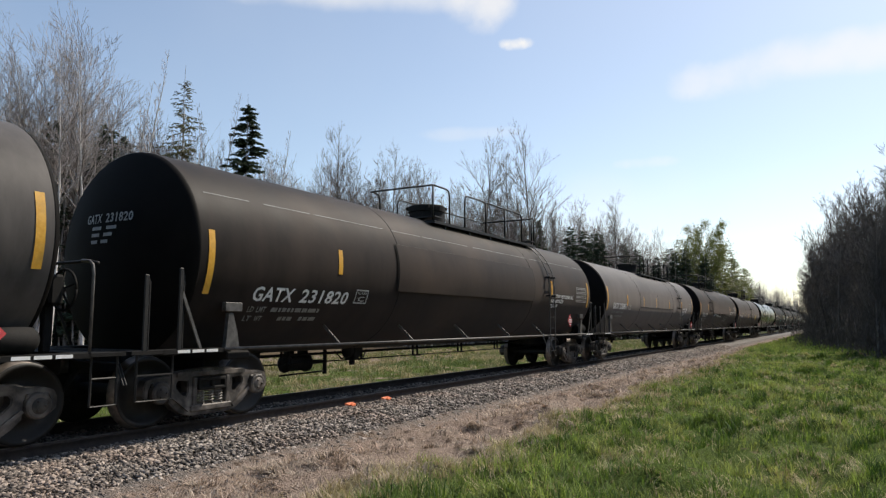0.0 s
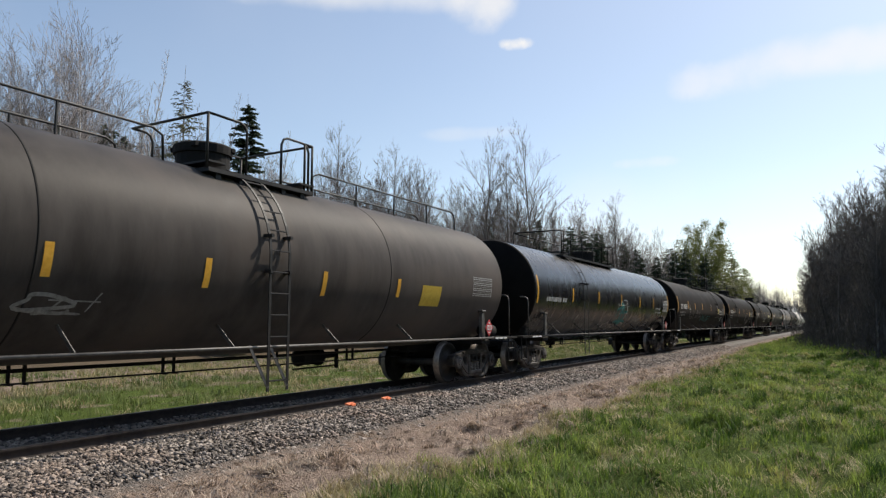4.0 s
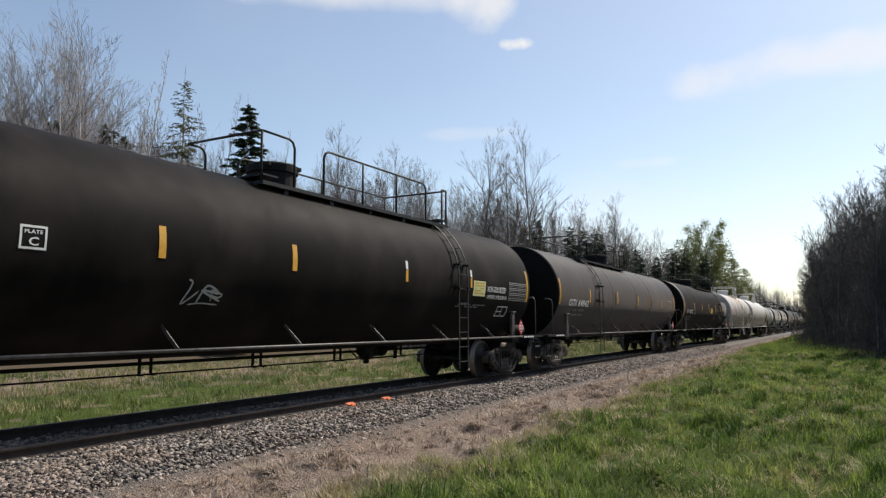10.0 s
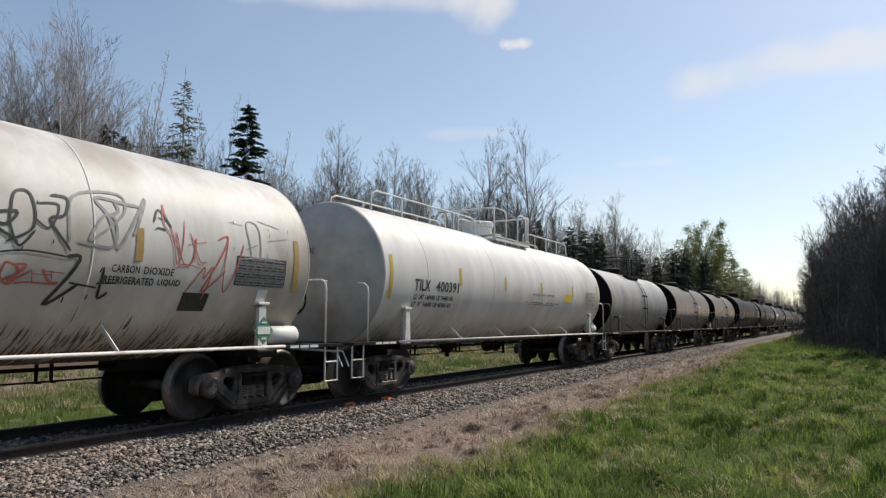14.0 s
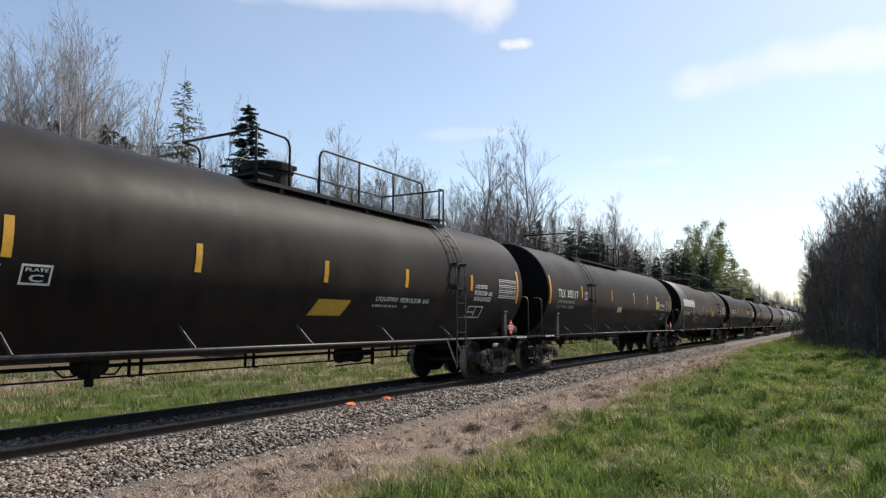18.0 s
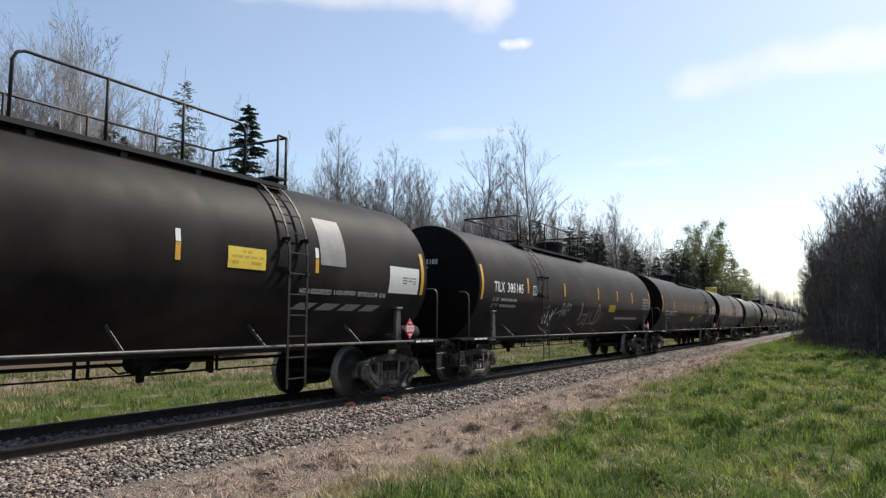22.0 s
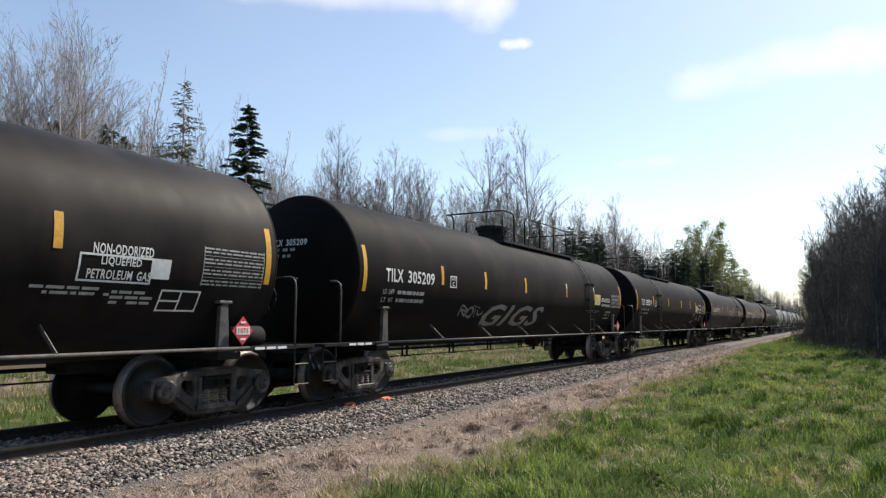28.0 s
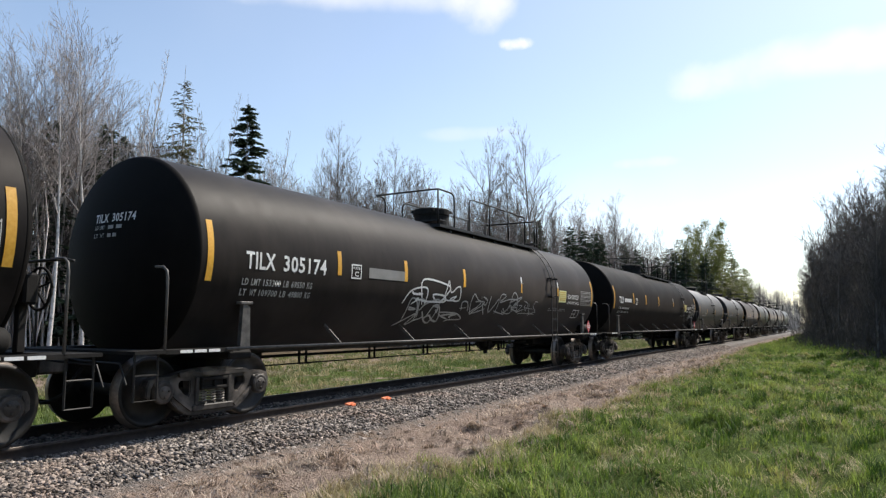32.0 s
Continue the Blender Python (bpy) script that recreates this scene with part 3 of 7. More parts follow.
class Shell:
    """Where marks go on one car."""

    def __init__(self, car, L, R, zc, paint):
        self.car, self.L, self.R, self.zc = car, L, R, zc
        self.ink = INK if paint == "white" else LETTER

    def at(self, y, ang, lift=0.006):
        return on_shell(y, ang, self.R, self.zc, lift)

    def text(self, body, y0, y1, base, h, mat=None, name="lettering", shear=0.0, cuts=4):
        da = math.degrees(h / self.R)
        words = body.split(" ")
        if len(words) > 1:
            pos, last = 0, None
            for wd in words:
                a, b = pos / len(body), (pos + len(wd)) / len(body)
                last = self.text(wd, y0 + (y1 - y0) * a, y0 + (y1 - y0) * b, base, h, mat, name, shear, cuts)
                pos += len(wd) + 1
            return last
        bm = text_mesh(body, lambda u, v: self.at(y0 + (y1 - y0) * u, base + da * v), cuts, shear)
        return part(name, bm, mat or self.ink, self.car)

    def head_text(self, body, x0, x1, z, h, depth=0.29, mat=None):
        if " " in body:
            a, b = body.split(" ", 1)
            f = len(a) / len(body)
            self.head_text(a, x0, x0 + (x1 - x0) * f, z, h, depth, mat)
            return self.head_text(b, x0 + (x1 - x0) * (f + 1 / len(body)), x1, z, h, depth, mat)

        def place(u, v):
            x, zz = x0 + (x1 - x0) * u, z + h * v
            rr = min(math.hypot(x, zz - self.zc) / self.R, 0.999)
            return Vector((x, dish(rr, depth) - 0.012, zz))
        return part("end_lettering", text_mesh(body, place, 2), mat or self.ink, self.car)

    def head_bar(self, x0, x1, z, h, depth=0.29):
        """Small print on the tank end that cannot be made out."""
        bm = bmesh.new()
        n = 6
        g = [[bm.verts.new((x0 + (x1 - x0) * i / n, dish(min(math.hypot(x0 + (x1 - x0) * i / n, zz - self.zc) / self.R, 0.999), depth) - 0.012, zz)) for i in range(n + 1)] for zz in (z, z + h)]
        for i in range(n):
            if i % 3 != 2:
                bm.faces.new((g[0][i], g[0][i + 1], g[1][i + 1], g[1][i]))
        return tagged(part("stencil_print", bm, DIM, self.car), kind="stuff")

    def head_scrawl(self, seed, x0, x1, z0, z1, letters, mat, w=0.03, depth=0.29):
        """Spray-paint tag on the leading tank end."""
        rng = random.Random(seed)
        step, path = (x1 - x0) / letters, []
        for k in range(letters):
            p = [rng.uniform(0, 6.3) for _ in range(4)]
            for i in range(24):
                s = i / 23 * 5.2
                path.append((x0 + step * (k + 0.5 + 0.55 * math.sin(s + p[0]) + 0.2 * math.sin(2.6 * s + p[1])), (z0 + z1) / 2 + (z1 - z0) / 2 * (0.65 * math.sin(2 * s + p[2]) + 0.33 * math.sin(3 * s + p[3]))))

        def place(x, z, lift):
            rr = min(math.hypot(x, z - self.zc) / self.R, 0.98)
            return Vector((x, dish(rr, depth) - 0.012 - lift, z))
        bm = bmesh.new()
        ribbon(bm, path, place, w)
        return part("graffiti", bm, mat, self.car, "spray-painted graffiti tag")

    def sheet(self, bm, y0, y1, a0, a1, lift=0.006, slant=0.0):
        na = max(1, int(abs(a1 - a0) / 5))
        ny = 1
        g = [[bm.verts.new(self.at(y0 + (y1 - y0) * i / ny + slant * j / na, a0 + (a1 - a0) * j / na, lift)) for i in range(ny + 1)] for j in range(na + 1)]
        for j in range(na):
            for i in range(ny):
                bm.faces.new((g[j][i], g[j][i + 1], g[j + 1][i + 1], g[j + 1][i]))

    def patch(self, name, y0, y1, a0, a1, mat, label="", lift=0.006, slant=0.0):
        bm = bmesh.new()
        self.sheet(bm, y0, y1, a0, a1, lift, slant)
        return part(name, bm, mat, self.car, label, True)

    def strip(self, y, top, bottom, mat=YELLOW, w=0.11):
        return self.patch("reflective_strip", y - w / 2, y + w / 2, bottom, top, mat, lift=0.007)

    def frame_box(self, y0, y1, a0, a1, mat=None, slant=0.0, cross=True):
        bm = bmesh.new()
        t, ta = 0.025, 1.0
        for q in ((y0, y1, a0, a0 + ta), (y0, y1, a1 - ta, a1), (y0, y0 + t, a0, a1), (y1 - t, y1, a0, a1)):
            self.sheet(bm, *q, slant=slant * 0)
        if cross:
            ym, am = (y0 + y1) / 2, (a0 + a1) / 2
            self.sheet(bm, ym - t / 2, ym + t / 2, a0, a1)
            self.sheet(bm, y0, ym, am - ta / 2, am + ta / 2)
        return part("stencil_frame", bm, mat or self.ink, self.car)

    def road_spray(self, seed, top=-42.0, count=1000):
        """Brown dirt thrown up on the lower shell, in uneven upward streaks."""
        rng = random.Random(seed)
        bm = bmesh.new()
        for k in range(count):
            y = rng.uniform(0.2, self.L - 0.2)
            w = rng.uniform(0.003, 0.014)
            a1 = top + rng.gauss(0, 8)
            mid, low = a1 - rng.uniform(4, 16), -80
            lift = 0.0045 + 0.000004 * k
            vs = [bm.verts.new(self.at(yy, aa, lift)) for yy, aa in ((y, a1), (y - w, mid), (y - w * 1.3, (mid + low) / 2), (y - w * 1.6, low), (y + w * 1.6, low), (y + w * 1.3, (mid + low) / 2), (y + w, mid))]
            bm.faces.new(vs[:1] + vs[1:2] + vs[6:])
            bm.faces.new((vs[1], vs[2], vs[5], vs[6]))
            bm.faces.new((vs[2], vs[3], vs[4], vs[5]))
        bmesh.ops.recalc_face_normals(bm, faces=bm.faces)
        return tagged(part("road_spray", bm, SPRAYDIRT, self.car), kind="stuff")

    def bars(self, y0, y1, a0, a1, rows, seed, mat=None, name="stencil_print", dense=0.75):
        rng = random.Random(seed)
        bm = bmesh.new()
        pitch = (a1 - a0) / rows
        for r in range(rows):
            y = y0
            while y < y1 - 0.03:
                w = rng.uniform(0.05, 0.22)
                e = min(y + w, y1)
                if rng.random() < dense:
                    self.sheet(bm, y, e, a0 + pitch * (r + 0.22), a0 + pitch * (r + 0.78))
                y = e + 0.03
        if not bm.faces:
            self.sheet(bm, y0, y1, a0, a1)
        return tagged(part(name, bm, mat or self.ink, self.car), kind="stuff")

    def panel(self, y0, y1, a0, a1, seed, mat=None, grid=True):
        """Ruled data panel: header rows over columns of small print."""
        rng = random.Random(seed)
        bm = bmesh.new()
        rows = 11
        pitch = (a1 - a0) / rows
        for r in range(rows):
            lo, hi = a0 + pitch * (r + 0.25), a0 + pitch * (r + 0.72)
            if r % 3 == 2:
                self.sheet(bm, y0, y1, a0 + pitch * (r + 0.42), a0 + pitch * (r + 0.55))
                continue
            y = y0 + 0.01
            while y < y1 - 0.04:
                e = min(y + rng.uniform(0.06, 0.2), y1)
                self.sheet(bm, y, e, lo, hi)
                y = e + 0.025
        for y in (y0, y1 - 0.012):
            self.sheet(bm, y, y + 0.012, a0, a1)
        return tagged(part("data_panel", bm, mat or (DIM if self.ink is LETTER else self.ink), self.car), kind="stuff")

    def plate_mark(self, y0, y1, a0, a1, mat=None):
        self.frame_box(y0, y1, a0, a1, mat, cross=False)
        h = radians(a1 - a0) * self.R
        self.text("C", y0 + 0.1, y1 - 0.09, a0 + (a1 - a0) * 0.16, h * 0.36, mat)
        self.text("PLATE", y0 + 0.05, y1 - 0.05, a0 + (a1 - a0) * 0.66, h * 0.16, mat, cuts=1)

    def scrawl(self, seed, y0, y1, a0, a1, letters, mat, w=0.03, forms=None, wild=1.0):
        """Spray-paint tag: quick slanted strokes letter by letter, or double-lined balloon shapes."""
        rng = random.Random(seed)
        bm = bmesh.new()
        step, tall, last, rise = (y1 - y0) / letters, a1 - a0, None, 0
        slant = rng.uniform(-0.05, 0.22) * tall * 0.026
        deg = math.degrees(1 / self.R)
        for k in range(letters):
            glyph = rng.choice([g for g in (forms or GLYPHS) if g is not last]) if wild else forms[k]
            last = glyph
            low, high = rng.uniform(0, 0.16), rng.uniform(0.78, 1.0) if rng.random() < 0.72 else rng.uniform(0.5, 0.7)
            wide, off = step * rng.uniform(1.1, 1.7), step * rng.uniform(-0.35, 0.1)
            for stroke in glyph.split("/"):
                pts = [((int(q[0]) + wild * rng.uniform(-2.2, 2.2)) / 9, (int(q[1]) + wild * rng.uniform(-1.8, 1.8)) / 9) for q in stroke.split()]
                pts = curve_through(pts)
                flat = [(y0 + step * k + off + wide * u + slant * v, (a0 + tall * (low + (high - low) * v)) / deg) for u, v in pts]
                rise += 1
                ribbon(bm, flat, lambda u, v, lift, r=rise: self.at(u, v * deg, 0.0065 + 0.00005 * r + lift), w * rng.uniform(0.8, 1.15), True)
        if not forms and rng.random() < 0.45:
            flat = curve_through([(y0 + (y1 - y0) * rng.uniform(0.1, 0.3), (a0 - 0.05 * tall) / deg), ((y0 + y1) / 2, (a0 + 0.02 * tall) / deg), (y1, (a0 - 0.03 * tall) / deg)])
            ribbon(bm, flat, lambda u, v, lift: self.at(u, v * deg, 0.0062 + lift), w * 0.7, True)
        bmesh.ops.recalc_face_normals(bm, faces=bm.faces)
        return part("graffiti", bm, mat, self.car, "spray-painted graffiti tag")


# strokes of quick hand lettering on a ten by ten grid, and rounder balloon shapes
GLYPHS = ("00 19 45 79 90", "09 15 40 64 99", "70 28 09 05 22 60 98", "82 50 12 06 39 78 84 10", "08 00/05 85/89 80", "19 10/19 78 74 15", "19 10/18 79 65 14 90", "50 49/09 99", "89 39 16 54 82 50 00", "00 49 90/23 73", "18 40 81/05 95", "09 03 30 72 89 80", "10 18 85 15 90", "99 29 15 65 15 10 90", "09 69 00 95", "40 19 59 90/12 74")
BALLOONS = ("20 05 18 59 96 92 60 20/33 26 57 63 33", "10 09 39 35 69 99 90 60 64 40 10", "00 29 69 90 60 53 33 00/37 67 45 37", "30 04 09 49 97 63 99 50 30/27 47 26", "00 09 89 86 40 44 84 80 00", "49 07 13 50 93 87 49/44 42 62 64 44")


SLASHES = ("00 59", "10 35 69", "20 79", "00 29 49/35 55", "31 46 89", "60 57 18")


def curve_through(pts, n=5):
    """A smooth line through the points."""
    if len(pts) < 3:
        return list(pts)
    q = [pts[0]] + list(pts) + [pts[-1]]
    out = []
    for i in range(1, len(q) - 2):
        for j in range(n):
            t = j / n
            out.append(tuple(0.5 * (2 * b + (c - a) * t + (2 * a - 5 * b + 4 * c - d) * t * t + (3 * b - a - 3 * c + d) * t ** 3) for a, b, c, d in zip(q[i - 1], q[i], q[i + 1], q[i + 2])))
    return out + [pts[-1]]


def ribbon(bm, path, place, w, taper=False):
    """A painted stroke of width w along (u, v) points, laid on a surface by place(u, v, lift)."""
    prev = None
    for i in range(len(path)):
        q0, q1 = path[max(i - 1, 0)], path[min(i + 1, len(path) - 1)]
        du, dv = q1[0] - q0[0], q1[1] - q0[1]
        ln = math.hypot(du, dv) or 1
        half = w / 2 * (0.45 if taper and i in (0, len(path) - 1) else 1.0)
        ou, ov = -dv / ln * half, du / ln * half
        cur = [bm.verts.new(place(path[i][0] + s * ou, path[i][1] + s * ov, 0.00002 * i)) for s in (1, -1)]
        if prev:
            bm.faces.new((prev[0], prev[1], cur[1], cur[0]))
        prev = cur


def placard(sh, y, mat=RED, z=1.27):
    """Diamond hazard placard in its holder above the sill."""
    bm = bmesh.new()
    r = 0.21
    vs = [bm.verts.new((1.53, y + dy * r * 0.96, z + dz * r)) for dy, dz in ((0, -1), (1, 0), (0, 1), (-1, 0))]
    f = bm.faces.new(vs)
    bmesh.ops.translate(bm, verts=[g for g in bmesh.ops.extrude_face_region(bm, geom=[f])["geom"] if isinstance(g, bmesh.types.BMVert)], vec=(-0.012, 0, 0))
    bmesh.ops.recalc_face_normals(bm, faces=bm.faces)
    p = part("placard", bm, mat, sh.car, "diamond-shaped hazard placard")
    bm = bmesh.new()
    box(bm, (1.533, y - 0.13, z - 0.055), (1.537, y + 0.13, z + 0.06))
    for s in (-0.12, 0.12):
        box(bm, (1.533, y - 0.05, z + s - 0.014), (1.537, y + 0.05, z + s + 0.014))
    band = part("placard_band", bm, TAPE, p)
    if mat is RED:
        src = text_mesh("1075", lambda u, v: Vector((1.541, y - 0.10 + 0.2 * u, z - 0.035 + 0.075 * v)), 1)
        part("placard_number", src, RED, p)


def cage(car, L, c0, c1, floor, iron, flip, ladder=True):
    """Top platform with hand rails round the valve housing; flip turns it end for end."""
    fy = (lambda y: L - y) if flip else (lambda y: y)
    top = floor + 0.86

    def grate(bm):
        for s in (1, -1):
            x0, x1 = sorted((s * 0.58, s * 0.95))
            box(bm, (x0, min(fy(c0), fy(c1)), floor - 0.05), (x1, max(fy(c0), fy(c1)), floor + 0.015))
            for k in range(5):
                y = c0 + (c1 - c0) * (k + 0.5) / 5
                box(bm, (min(s * 0.7, s * 0.9), fy(y) - 0.05, floor - 0.16), (max(s * 0.7, s * 0.9), fy(y) + 0.05, floor - 0.02))
        for y in (c0, c1 - 0.35):
            box(bm, (-0.95, min(fy(y), fy(y + 0.35)), floor + 0.10), (0.95, max(fy(y), fy(y + 0.35)), floor + 0.13))
    wk = hang("walkway", shared(("walkway", L, c0, c1, flip, floor), grate, iron), car)

    def rail(name, pts, r=0.022):
        key = (name, L, flip, tuple(tuple(round(c, 3) for c in q) for q in pts))
        hang(name, shared(key, lambda bm: tube(bm, [(x, fy(y), z) for x, y, z in pts], r, 6), iron, True), wk)

    def hoop(x, a, b, ends=(True, True)):
        pts = []
        if ends[0]:
            pts += [(x, a, floor), (x, a, top - 0.14), (x, a + 0.05, top - 0.04), (x, a + 0.14, top)]
        else:
            pts += [(x, a, top)]
        if ends[1]:
            pts += [(x, b - 0.14, top), (x, b - 0.05, top - 0.04), (x, b, top - 0.14), (x, b, floor)]
        else:
            pts += [(x, b, top)]
        rail("top_rail", pts)
        n = max(1, round((b - a) / 1.3))
        for k in range(1, n):
            y = a + (b - a) * k / n
            rail("rail_post", [(x, y, floor), (x, y, top)])

    hoop(0.9, c0, c0 + 0.8, (False, True))
    rail("rail_post", [(0.9, c0, floor), (0.9, c0, top)])
    gap = 0.85 if ladder else 0.0
    if c1 - gap - 0.1 - (c0 + 1.6) > 0.5:
        hoop(0.9, c0 + 1.6, c1 - gap - 0.1)
    hoop(-0.9, c0, c0 + 0.4, (False, True))
    if c1 - (c0 + 1.2) > 0.4:
        hoop(-0.9, c0 + 1.2, c1, (True, False))
    rail("rail_post", [(-0.9, c1, floor), (-0.9, c1, top)])
    for y in (c1, c1 - 0.2):
        rail("rail_post", [(0.9, y, floor), (0.9, y, top)])
    rail("top_rail", [(0.9, c1, top), (0.9, c1 - 0.2, top)])
    for y in (c0, c1):
        rail("end_rail", [(-0.9, y, top), (0.9, y, top)])


def ladder(car, y, R, zc, iron, top=68, low=0.36, width=0.42, brace=True):
    path = [(a, 0.09) for a in range(top, -5, -8)]
    pts = [((R + o) * math.cos(radians(a)), zc + (R + o) * math.sin(radians(a))) for a, o in path]
    pts += [(pts[-1][0], low + 0.0)]
    lad = None
    for s in (-1, 1):
        def rod(bm, s=s):
            for (x0, z0), (x1, z1) in zip(pts, pts[1:]):
                beam(bm, (x0, s * width / 2, z0), (x1, s * width / 2, z1), 0.05, 0.016, (1, 0, 0))
        ob = hang("ladder" if lad is None else "stringer", shared(("stringer", s, R, zc, low, top, width), rod, iron), lad or car, (0, y, 0) if lad is None else (0, 0, 0))
        lad = lad or ob
    for s in (-1, 1) if brace else ():
        hang("foot_brace", shared(("foot_brace", s, R, low, width), lambda bm: beam(bm, (1.50, s * width / 2 - 0.30, 1.05), (R + 0.09, s * width / 2, low + 0.06), 0.05, 0.014, (1, 0, 0)), LIT_IRON if iron is BLACK_IRON else iron), lad)
    cum = [0.0]
    for (x0, z0), (x1, z1) in zip(pts, pts[1:]):
        cum.append(cum[-1] + math.hypot(x1 - x0, z1 - z0))
    d = 0.12
    while d < cum[-1]:
        i = max(k for k in range(len(cum) - 1) if cum[k] <= d)
        t = (d - cum[i]) / (cum[i + 1] - cum[i])
        x, z = pts[i][0] + (pts[i + 1][0] - pts[i][0]) * t, pts[i][1] + (pts[i + 1][1] - pts[i][1]) * t
        hang("rung", shared(("rung", width), lambda bm: tube(bm, [(0, -width / 2, 0), (0, width / 2, 0)], 0.013, 5), iron), lad, (x, 0, z))
        d += 0.33
    for z in (zc + 0.35, zc - 0.2):
        for s in (-1, 1):
            hang("ladder_bracket", shared("ladder_bracket", lambda bm: box(bm, (-0.16, -0.03, -0.02), (0.02, 0.03, 0.03)), iron), lad, (R + 0.1, s * width / 2, z))


def car_end(car, L, R, zc, iron, rear, twin=False, tape=True):
    """Everything at one end: stub sill, platform, steps, grab irons, coupler and hose."""
    m = (lambda y: L - y) if rear else (lambda y: y)

    def mbox(bm, lo, hi, bev=0.0):
        a, b = m(lo[1]), m(hi[1])
        box(bm, (lo[0], min(a, b), lo[2]), (hi[0], max(a, b), hi[2]), bev)

    K = (L, rear)
    hang("stub_sill", shared(("stub_sill",) + K, lambda bm: (mbox(bm, (-0.24, -0.95, 0.70), (0.24, 2.5, 1.0), 0.02), mbox(bm, (-0.32, -0.1, 0.62), (0.32, 1.6, 0.74), 0.02)), UNDER), car)
    hang("end_platform", shared(("end_platform",) + K, lambda bm: (mbox(bm, (-1.5, -0.98, 0.985), (1.5, -0.5, 1.03)), mbox(bm, (1.12, -0.52, 0.975), (1.5, 0.62, 1.03)), mbox(bm, (-1.5, -0.52, 0.975), (-1.12, 0.62, 1.03))), UNDER), car)
    bs = hang("body_bolster", shared(("body_bolster",) + K, lambda bm: (mbox(bm, (-1.45, 0.6, 0.86), (1.45, 1.04, 0.98), 0.02), mbox(bm, (-0.9, 0.66, 0.72), (0.9, 0.98, 0.88), 0.02)), UNDER), car)
    for s in (1, -1):
        def web(bm, s=s):
            """Tapered plate between the platform and the shell, with a pad on top."""
            if twin:
                shape = ((0.58, 0.97), (0.86, 0.97), (0.80, 1.25), (0.71, 1.53), (0.63, 1.53))
            else:
                shape = ((0.82, 0.97), (1.02, 0.97), (1.00, 1.62), (0.86, 1.70), (0.86, 1.60))
            rings = [[bm.verts.new((s * x, m(y), z)) for y, z in shape] for x in (1.36, 1.43)]
            n = len(shape)
            bm.faces.new(rings[0])
            bm.faces.new(rings[1][::-1])
            for i in range(n):
                bm.faces.new((rings[0][i], rings[1][i], rings[1][(i + 1) % n], rings[0][(i + 1) % n]))
            if twin:
                mbox(bm, (min(s * 1.36, s * 1.45), 0.55, 1.55), (max(s * 1.36, s * 1.45), 0.87, 1.68), 0.006)
            else:
                wide = 0.0 if R > 1.45 else 0.18
                mbox(bm, (min(s * 1.15, s * 1.45), 0.80 - wide, 1.66 - wide * 0.4), (max(s * 1.15, s * 1.45), 1.04 + wide, 1.70 - wide * 0.2), 0.006)
            bmesh.ops.recalc_face_normals(bm, faces=bm.faces)
        hang("bolster_web", shared(("bolster_web", s, R, twin) + K, web, LIT_IRON if iron is BLACK_IRON else iron), bs)
        if twin:
            for py, pz in ((-0.79, 2.0), (-0.26, 2.12)):
                def post(bm, py=py, pz=pz):
                    mbox(bm, (s * 1.47 - 0.015, py - 0.035, 0.99), (s * 1.47 + 0.015, py + 0.035, pz), 0.012)
                    tube(bm, [(s * 1.44, m(py + 0.07), 0.99), (s * 1.44, m(py + 0.07), pz - 0.1), (s * 1.45, m(py + 0.03), pz - 0.03)], 0.013, 5)
                hang("grab_iron", shared(("grab_post", s, py) + K, post, BLACK_IRON if iron is BLACK_IRON else iron), car)
            hang("post_brace", shared(("post_brace", s) + K, lambda bm: beam(bm, (s * 1.47, m(-0.24), 1.80), (s * 1.47, m(0.10), 1.03), 0.045, 0.02, (1, 0, 0)), LIT_IRON if iron is BLACK_IRON else iron), car)
        else:
            py, pz = -0.52, 2.12
            hang("grab_iron", shared(("grab_iron", s, py, pz) + K, lambda bm: tube(bm, [(s * 1.47, m(py), 1.0), (s * 1.47, m(py), pz - 0.16), (s * 1.45, m(py), pz - 0.05), (s * 1.38, m(py), pz), (s * 1.22, m(py), pz + 0.01)], 0.018, 6), LIT_IRON if iron is BLACK_IRON else iron, True), car)

        def step(bm):
            y0, y1 = (m(-0.92), m(-0.58)) if not twin else (m(-0.85), m(-0.31))
            tube(bm, [(s * 1.42, y0, 1.0), (s * 1.42, y0, 0.40), (s * 1.42, y1, 0.40), (s * 1.42, y1, 1.0)], 0.017, 5)
            tube(bm, [(s * 1.42, y0, 0.72), (s * 1.42, y1, 0.72)], 0.014, 5)
        hang("sill_step", shared(("sill_step", s, twin) + K, step, iron), car)
        if tape:
            def tp(bm):
                for q in range(3):
                    mbox(bm, (s * 1.502 - 0.003, -0.30 + 0.24 * q, 0.985), (s * 1.502 + 0.003, -0.10 + 0.24 * q, 1.025))
            hang("reflective_tape", shared(("reflective_tape", s) + K, tp, TAPE), car)

    if rear:
        hang("end_rail", shared(("end_rail", L, iron.name), lambda bm: tube(bm, [(1.40, L + 0.62, 2.10), (1.25, L + 0.62, 2.13), (-1.25, L + 0.62, 2.13), (-1.40, L + 0.62, 2.10)], 0.02, 6), iron, True), car)

        def brake_stand(bm):
            box(bm, (0.52, L + 0.46, 1.03), (0.62, L + 0.56, 1.62), 0.01)
            box(bm, (0.42, L + 0.42, 1.60), (0.78, L + 0.60, 1.98), 0.03)
        hb = hang("hand_brake", shared(("hand_brake", L), brake_stand, UNDER), car)

